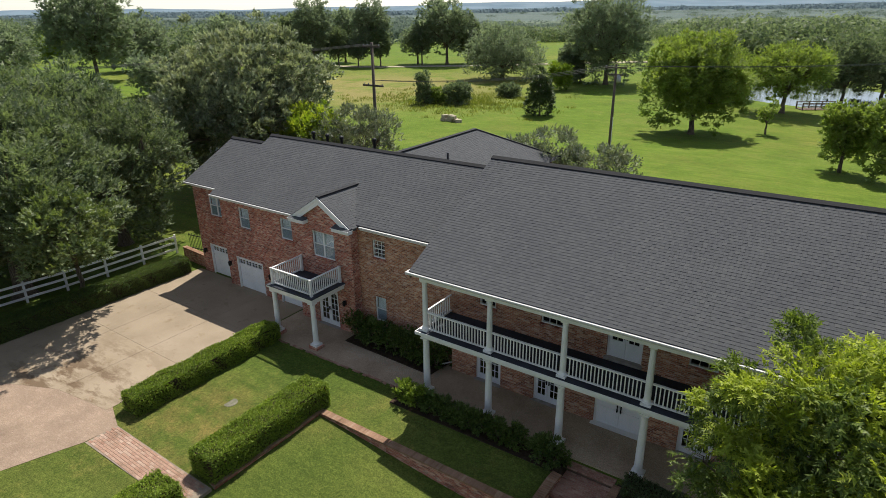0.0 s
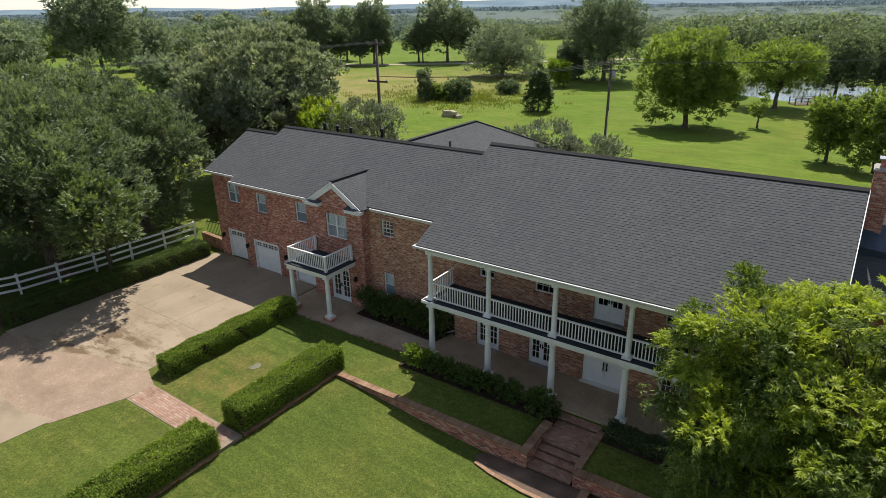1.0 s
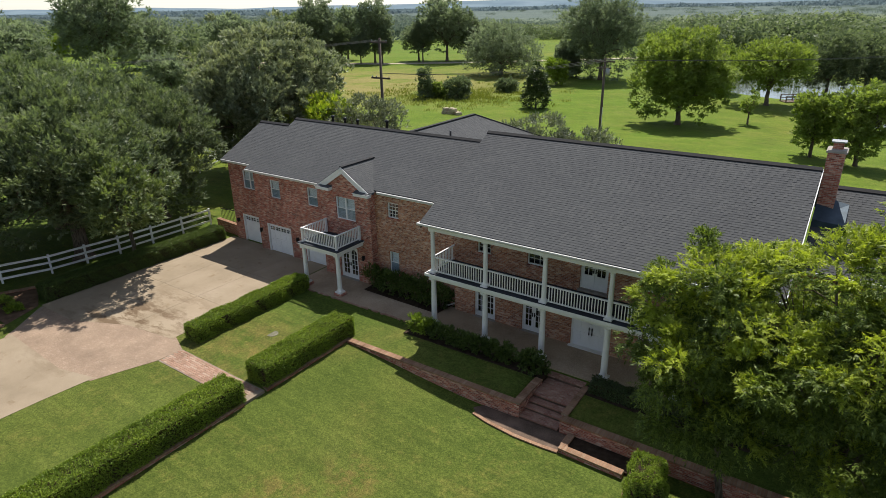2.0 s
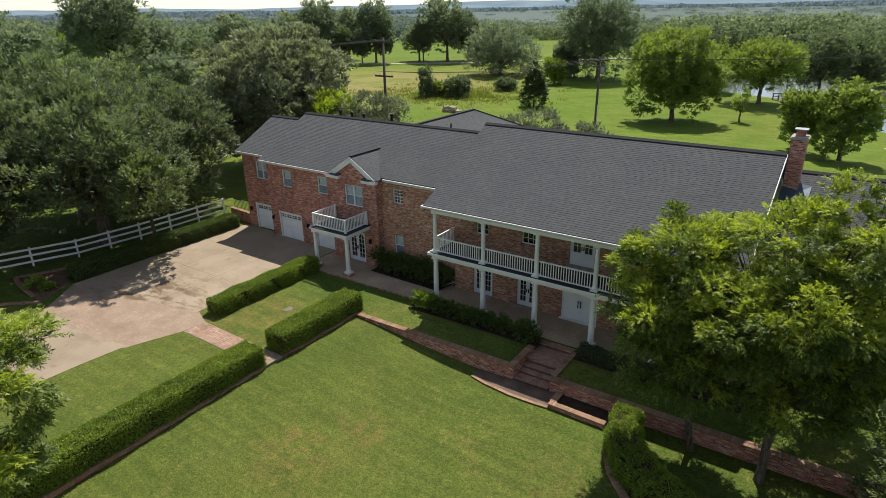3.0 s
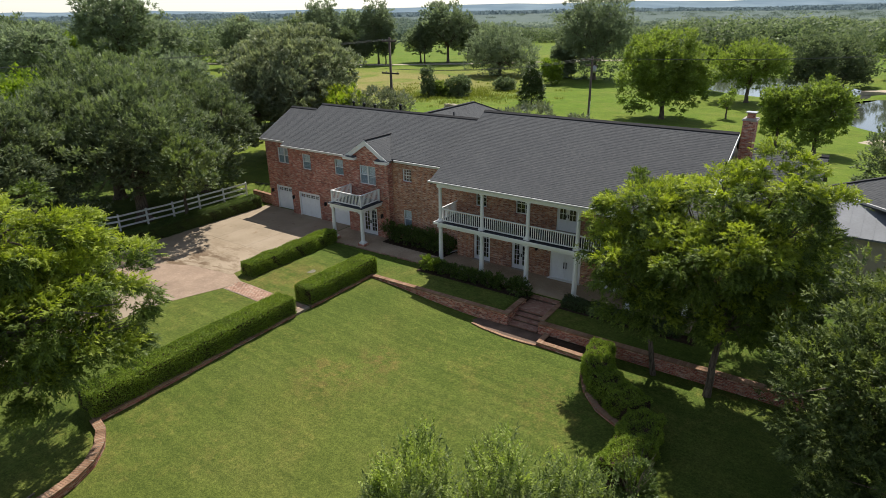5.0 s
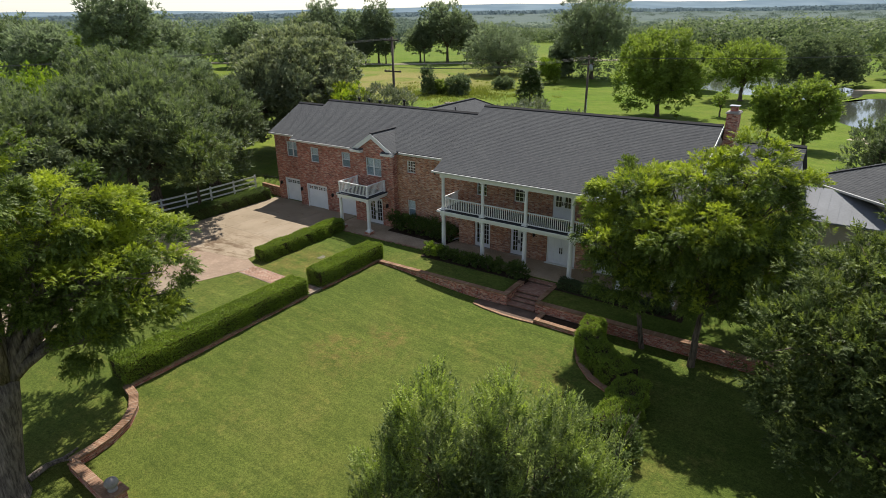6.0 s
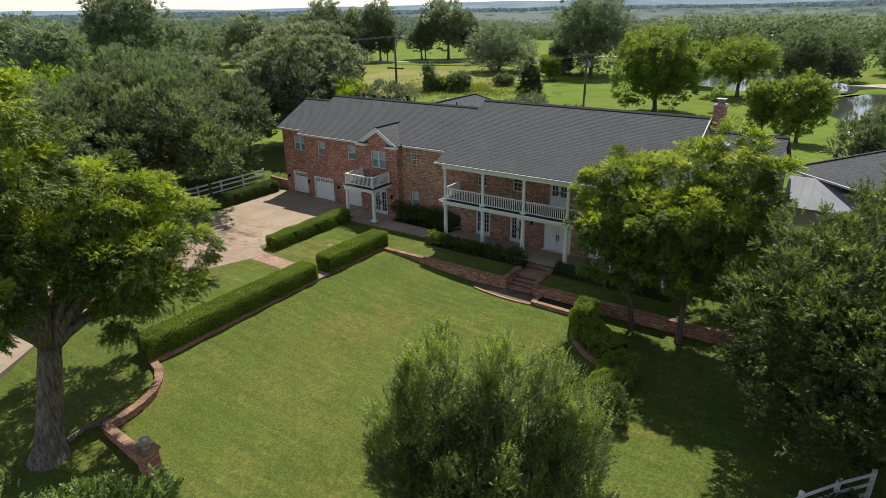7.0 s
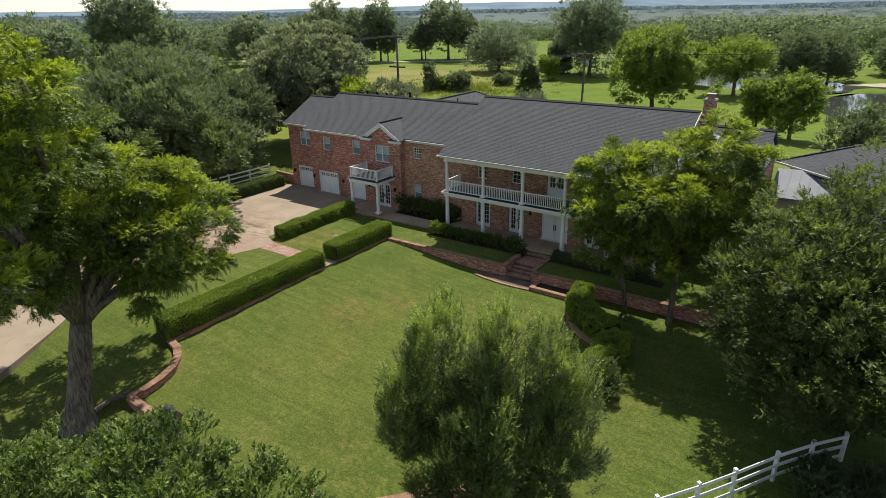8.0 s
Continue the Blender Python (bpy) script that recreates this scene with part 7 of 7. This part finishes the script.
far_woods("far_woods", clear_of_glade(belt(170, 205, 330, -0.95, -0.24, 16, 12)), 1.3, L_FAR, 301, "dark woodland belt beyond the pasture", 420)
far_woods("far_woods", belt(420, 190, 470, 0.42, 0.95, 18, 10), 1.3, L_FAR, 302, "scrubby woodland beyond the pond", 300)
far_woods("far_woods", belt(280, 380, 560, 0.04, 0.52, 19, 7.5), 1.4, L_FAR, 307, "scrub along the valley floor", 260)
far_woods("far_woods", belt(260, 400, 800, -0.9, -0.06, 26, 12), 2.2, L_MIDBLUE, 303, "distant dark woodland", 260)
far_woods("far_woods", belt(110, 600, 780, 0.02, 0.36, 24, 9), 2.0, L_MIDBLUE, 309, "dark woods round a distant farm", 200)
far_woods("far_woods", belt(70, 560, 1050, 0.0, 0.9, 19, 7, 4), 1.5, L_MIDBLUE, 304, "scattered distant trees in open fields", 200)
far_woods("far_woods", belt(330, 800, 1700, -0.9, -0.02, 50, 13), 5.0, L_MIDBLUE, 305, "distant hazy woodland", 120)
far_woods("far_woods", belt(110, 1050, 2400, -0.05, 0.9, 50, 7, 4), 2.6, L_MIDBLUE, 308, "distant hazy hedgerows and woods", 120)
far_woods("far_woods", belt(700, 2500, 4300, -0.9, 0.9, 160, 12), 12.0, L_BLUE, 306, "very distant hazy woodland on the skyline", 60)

# low blue hills along the skyline; the haze is in their base colour
bm = bmesh.new()
ridge = []
for k in range(121):
    s = -1.0 + 2.0 * k / 120
    base = VIEW * 4500 + SIDE * (s * 4600)
    top = 36 + 26 * float(step01((s + 0.1) / 0.5)) + 7 * math.sin(s * 9 + 1) + 4 * math.sin(s * 23) + 1.5 * math.sin(s * 61)
    crest = base + VIEW * 500
    ridge.append([bm.verts.new((base.x, base.y, -40)), bm.verts.new((base.x, base.y, 4)), bm.verts.new((crest.x, crest.y, top)), bm.verts.new((crest.x + VIEW.x * 90, crest.y + VIEW.y * 90, -40))])
for a, b in zip(ridge, ridge[1:]):
    for k in range(4):
        bm.faces.new((a[k], b[k], b[(k + 1) % 4], a[(k + 1) % 4]))
hill_mat, hn, hl, hp = material("hazed_hills", 1.0, 0, 0.0)
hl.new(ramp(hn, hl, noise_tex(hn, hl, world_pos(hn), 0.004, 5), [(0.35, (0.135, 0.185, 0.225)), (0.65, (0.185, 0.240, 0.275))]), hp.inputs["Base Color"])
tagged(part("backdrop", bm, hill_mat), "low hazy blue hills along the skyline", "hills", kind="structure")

# ---------------------------------------------------------------- pond, dock, lane, poles
def oval(cx, cy, ax, ay, ra, rb):
    """Plan ring of an ellipse: centre, unit way of its first half-axis, two half-axes."""
    return [(cx + ax * ra * math.cos(q) - ay * rb * math.sin(q), cy + ay * ra * math.cos(q) + ax * rb * math.sin(q)) for q in [2 * math.pi * k / 40 for k in range(40)]]


tagged(slab("pond", oval(-1.6, 138.4, 0.63, -0.78, 30, 19.5), -4.6, -2.78, M_WATER, None), "still grey pond reflecting the sky", "pond", kind="structure")
tagged(slab("pond", oval(29, 104, 1, 0, 15, 26), -4.6, -2.78, M_WATER, None), "still grey pond by a sandy bank", "pond", kind="structure")
tagged(slab("sandy_bank", [(19, 131), (30, 129.5), (44, 127), (54, 132), (42, 142), (26, 138)], -4.0, -1.93, M_SAND, None), "bare sandy bank beside the pond", "bank", kind="structure")
tagged(slab("sandy_bank", [(18.6, 60), (19.4, 65), (22, 71), (27, 75), (34, 72), (31, 60), (25, 54), (20.5, 53)], -3.4, -1.88, M_SAND, None), "pale bare sand near the water", "bank", kind="structure")
lane = tagged(slab("lane", [(-215, 108), (-120, 142), (-95, 160), (-60, 190), (-40, 205), (-38, 201), (-58, 186), (-93, 156), (-119, 138), (-214, 104)], -4.5, -1.9, M_SAND, None), "pale gravel lane across the pasture", "lane", kind="structure")

dock = tagged(empty("dock", (6.0, 109.8, -2.45), 32), "brown timber dock with railings on the pond", "dock")
bm = bmesh.new()
for k in range(12):
    box(bm, -3.5 + k * 0.6, -2.94 + k * 0.6, -1.2, 1.2, 0.5, 0.56)
part("boards", bm, M_DOCK, dock)
for sx in (-3.3, -1.1, 1.1, 3.3):
    for sy in (-1.1, 1.1):
        bm = bmesh.new()
        box(bm, sx - 0.08, sx + 0.08, sy - 0.08, sy + 0.08, -1.2, 1.7)
        part("post", bm, M_DOCK, dock)
for sy in (-1.1, 1.1):
    for z in (1.05, 1.6):
        bm = bmesh.new()
        bar(bm, (-3.3, sy, z), (3.3, sy, z), 0.06, 0.12)
        part("rail", bm, M_DOCK, dock)


stack = tagged(empty("stone_stack", (-43.5, 66.0, gz_at(-43.5, 66.0))), "tan stone blocks piled in the pasture", "stones")
for k in range(7):
    bm = bmesh.new()
    box(bm, -0.5, 0.5, -0.35, 0.35, 0, 0.5)
    ob = part("stone", bm, M_SAND, stack)
    ob.matrix_basis = pose(-1.2 + (k % 4) * 0.95, 0.3 * (k % 3), 0.5 * (k // 4), 0, 0, 17 * k)


def pole(label, x, y, top, arms, r=0.2):
    z = gz_at(x, y)
    p = tagged(empty("utility_pole", (x, y, z)), label, "pole")
    bm = bmesh.new()
    lathe(bm, 0, 0, [(r, -0.5), (r * 0.95, 2.0), (r * 0.65, top - z)], 10)
    smooth(part("shaft", bm, M_WOODPOLE, p))
    for h, half in arms:
        bm = bmesh.new()
        box(bm, -half, half, -0.16, -0.03, h - z - 0.09, h - z + 0.09)
        part("crossarm", bm, M_WOODPOLE, p)
        for s in (-0.9, -0.45, 0.9):
            bm = bmesh.new()
            lathe(bm, s * half, -0.1, [(0.02, h - z + 0.06), (0.05, h - z + 0.1), (0.05, h - z + 0.2), (0.02, h - z + 0.24)], 6)
            part("insulator", bm, M_GALV, p)
    return p


near_pole = pole("weathered wooden utility pole with crossarm in the pasture", -11.6, 53.5, 9.3, [(8.9, 1.3), (8.1, 0.9)])
pole("weathered wooden utility pole with two crossarms behind the house", -27.5, 29.0, 12.6, [(12.2, 1.1), (8.5, 1.3)])


bm = bmesh.new()
lathe(bm, 0.42, 0, [(0.1, 8.1), (0.24, 8.15), (0.26, 8.3), (0.26, 8.95), (0.2, 9.05), (0.06, 9.1)], 12)
smooth(part("transformer", bm, M_GALV, near_pole, "grey steel transformer drum"))
bm = bmesh.new()
lathe(bm, 0.17, -0.1, [(0.035, 0.0), (0.035, 4.2)], 8)
part("cable_guard", bm, M_WHITE, near_pole, "white plastic cable guard")


def wire(a, b, sag, label="thin dark overhead power line"):
    bm = bmesh.new()
    a, b = Vector(a), Vector(b)
    pts = [a.lerp(b, k / 14) - Vector((0, 0, sag * 4 * (k / 14) * (1 - k / 14))) for k in range(15)]
    tube(bm, pts, [0.018] * 15, 4)
    w = part("power_line", bm, M_WIRE)
    tagged(w, label, "cable", "power lines")


for o in (-1.0, 0.0, 1.0):
    wire((-27.5 + o, 29.0, 9.0), (-11.6 + o, 53.5, 9.1), 0.7)
    wire((-11.6 + o, 53.5, 9.1), (60 + o, 165, 9.0), 2.0)
    wire((-27.5 + o, 29.0, 12.4), (-120 + o, -40, 11.0), 2.0)

# ---------------------------------------------------------------- shingles
def shingle_field(origin, along, rise, length, run, width, exposure, roof, seed, near=None, keep=None):
    """Courses of overlapping tabs on a slope that starts at origin, runs along and climbs by rise. Those for which near(x, y) holds
    are single parts, the rest one joined part; keep(point) trims the field."""
    rnd = random.Random(seed)
    o, a, d = Vector(origin), Vector(along).normalized(), Vector(rise).normalized()
    up = a.cross(d)
    tab = bmesh.new()
    w, e = width - 0.003, exposure + 0.03
    lowv = [tab.verts.new(p) for p in ((0, 0, 0.002), (w, 0, 0.002), (w, e, 0.001), (0, e, 0.001))]
    topv = [tab.verts.new(p) for p in ((0, 0, 0.016), (w, 0, 0.016), (w, e, 0.006), (0, e, 0.006))]
    tab.faces.new(topv)
    for k in range(4):
        tab.faces.new((lowv[k], lowv[(k + 1) % 4], topv[(k + 1) % 4], topv[k]))
    one = bpy.data.meshes.new("shingle")
    tab.to_mesh(one)
    base = np.array([v.co[:] for v in tab.verts])
    tab.free()
    one.materials.append(M_SHINGLE)
    basis = Matrix((tuple(a), tuple(d), tuple(up))).transposed()
    B = np.array(basis)
    verts, faces, singles = [], [], 0
    for r in range(int((run - 0.08) / exposure)):
        x = (0.0 if r % 2 == 0 else -width) + rnd.uniform(-0.1, 0.0)
        tall = r % 2 == 0
        while x < length - 0.02:
            k0, k1 = max(x, 0.0), min(x + width, length)
            x += width
            tall = not tall if rnd.random() < 0.9 else tall
            p = o + a * k0 + d * (r * exposure) + up * (rnd.uniform(0.0, 0.003) + (0.0035 if tall else 0.0))
            if k1 - k0 < 0.05 or (keep and not keep(p + a * ((k1 - k0) / 2))):
                continue
            cut = (k1 - k0) / width
            if near and cut > 0.99 and singles < 300 and near(p.x, p.y):
                ob = new("shingle", one)
                ob.parent = roof
                ob.matrix_world = Matrix.Translation(p) @ basis.to_4x4()
                singles += 1
            else:
                q = base.copy()
                q[:, 0] *= cut
                i = len(verts) * 8
                verts.append(q @ B.T + np.array(p))
                faces += [(i + 4, i + 5, i + 6, i + 7), (i, i + 1, i + 5, i + 4), (i + 1, i + 2, i + 6, i + 5), (i + 3, i, i + 4, i + 7)]
    me = bpy.data.meshes.new("shingles")
    me.from_pydata(np.concatenate(verts).tolist(), [], faces)
    me.materials.append(M_SHINGLES)
    ob = new("shingles", me)
    ob.parent = roof
    ob["kind"] = "stuff"


def front_field(x0, x1, y0, z0, y1, z1, roof, seed, near=None, keep=None):
    shingle_field((x0, y0, z0), (1, 0, 0), (0, y1 - y0, z1 - z0), x1 - x0, math.hypot(y1 - y0, z1 - z0), 0.15, 0.142, roof, seed, near, keep)


front_field(-20.2, -17.12, END_EAVE, ZEE, END_RIDGE, ZER, roof_end, 402)
front_field(-17.1, -0.5, WING_EAVE, ZWE, WING_RIDGE, ZWR, roof_wing, 401, keep=lambda p: p.x < BX or p.y > SHORT_EAVE)
front_field(15.75, 20.0, 3.4, 5.58, 8.0, 7.95, roof_side, 403)
# the entrance bay's two slopes and the rear wing's slope that faces the porch side
for s, seed in ((1, 404), (-1, 405)):
    e = BX + s * BHALF
    y0, y1 = (YB - BOUT, yb(BZ)) if s > 0 else (yb(BZ), YB - BOUT)
    shingle_field((e, y0, 5.72), (0, y1 - y0, 0), (-s * BHALF, 0, BZ - 5.72), abs(y1 - y0), math.hypot(BHALF, BZ - 5.72), 0.15, 0.142, bay_roof, seed,
                  keep=lambda p: p.y < yb(p.z) + 0.1)
shingle_field((-3.9, -1.2, 5.6), (1, 0, 0), (0, 4.4, 2.1), 13.6, math.hypot(4.4, 2.1), 0.3, 0.142, roof_out, 408, keep=lambda p: -3.9 + 4.5 * (p.y + 1.2) / 4.4 < p.x < 9.7 - (p.y + 1.2))
shingle_field((-3.9, 7.7, 5.6), (0, -1, 0), (4.5, 0, 2.1), 8.9, math.hypot(4.5, 2.1), 0.3, 0.142, roof_out, 409, keep=lambda p: -1.2 + 4.4 * (p.x + 3.9) / 4.5 < p.y < 7.7 - (p.x + 3.9))
RH = RW["zr"] - RW["ze"]
shingle_field((RW["x1"], RW["y0"], RW["ze"]), (0, 1, 0), (RW["xr"] - RW["x1"], 0, RH), RW["y1"] - RW["y0"], math.hypot(RW["xr"] - RW["x1"], RH), 0.15, 0.142, rear_roof, 406,
              keep=lambda p: p.y < RW["y1"] - (p.z - RW["ze"]) / RH * (RW["y1"] - RW["yh"]))
front_field(-0.48, 15.7, MAIN_EAVE, ZE, MAIN_RIDGE, ZR, roof_main, 400, lambda x, y: 6.0 < x < 13.5 and y < 1.6)


# ---------------------------------------------------------------- single bricks: wall caps and garden path
def brick_mesh(name, lx, ly, lz, mat):
    bm = bmesh.new()
    box(bm, -lx / 2, lx / 2, -ly / 2, ly / 2, -lz, 0)
    bmesh.ops.bevel(bm, geom=[e for e in bm.edges if e.verts[0].co.z > -0.001 and e.verts[1].co.z > -0.001], offset=0.008, segments=1, affect="EDGES")
    me = bpy.data.meshes.new(name)
    bm.to_mesh(me)
    bm.free()
    me.materials.append(mat)
    return me


rnd = random.Random(19)
CAPS = {}
for wall, line, tops, thick, cap in WALL_LINES:
    if thick not in CAPS:
        CAPS[thick] = brick_mesh("cap_brick", 0.096, thick + 0.07, cap, M_CAP_BRICK)
    for (ax, ay), (bx, by), t0, t1 in zip(line, line[1:], tops, tops[1:]):
        length, turn = math.hypot(bx - ax, by - ay), math.atan2(by - ay, bx - ax)
        n = max(1, round(length / 0.108))
        for k in range(n):
            u = (k + 0.5) / n
            ob = new("cap_brick", CAPS[thick])
            ob.parent = wall
            ob.matrix_world = Matrix.Translation((ax + (bx - ax) * u, ay + (by - ay) * u, t0 + (t1 - t0) * u + rnd.uniform(-0.002, 0.005))) @ Matrix.Rotation(turn + rnd.gauss(0, 0.012), 4, "Z")
edging = tagged(empty("edging"), "uneven row of worn bricks along the walkway", "edging", kind="structure")
EDGE = brick_mesh("edging_brick", 0.21, 0.11, 0.12, M_PATH_BRICK)
x = -8.9
while x < -1.2:
    if rnd.random() < 0.85:
        ob = new("edging_brick", EDGE)
        ob.parent = edging
        ob.matrix_world = Matrix.Translation((x, -0.66 + 0.008 * (x + 10.4) + rnd.gauss(0, 0.018), -0.085 + rnd.uniform(-0.015, 0.02))) @ Matrix.Rotation(rnd.gauss(0, 0.12), 4, "Z")
    x += rnd.uniform(0.2, 0.27)
PAVER = brick_mesh("path_brick", 0.228, 0.108, 0.06, M_PATH_BRICK)
PATH_X, PATH_Z = (-9.15, -7.6, -6.2, -5.0, -3.0), (-0.107, -0.13, -0.185, -0.215, -0.22)
for row in range(10):
    x = -9.02 + (0.12 if row % 2 else 0.0)
    while x < -3.3:
        y = -10.14 + row * 0.117 + 0.012 * (x + 9) / 6
        z = float(np.interp(x, PATH_X, PATH_Z)) + rnd.uniform(0.006, 0.014)
        tilt = math.atan(float(np.interp(x + 0.1, PATH_X, PATH_Z) - np.interp(x - 0.1, PATH_X, PATH_Z)) / 0.2)
        ob = new("path_brick", PAVER)
        ob.parent = path
        ob.matrix_world = Matrix.Translation((x, y, z)) @ Matrix.Rotation(-tilt, 4, "Y") @ Matrix.Rotation(rnd.gauss(0, 0.008), 4, "Z")
        x += 0.24
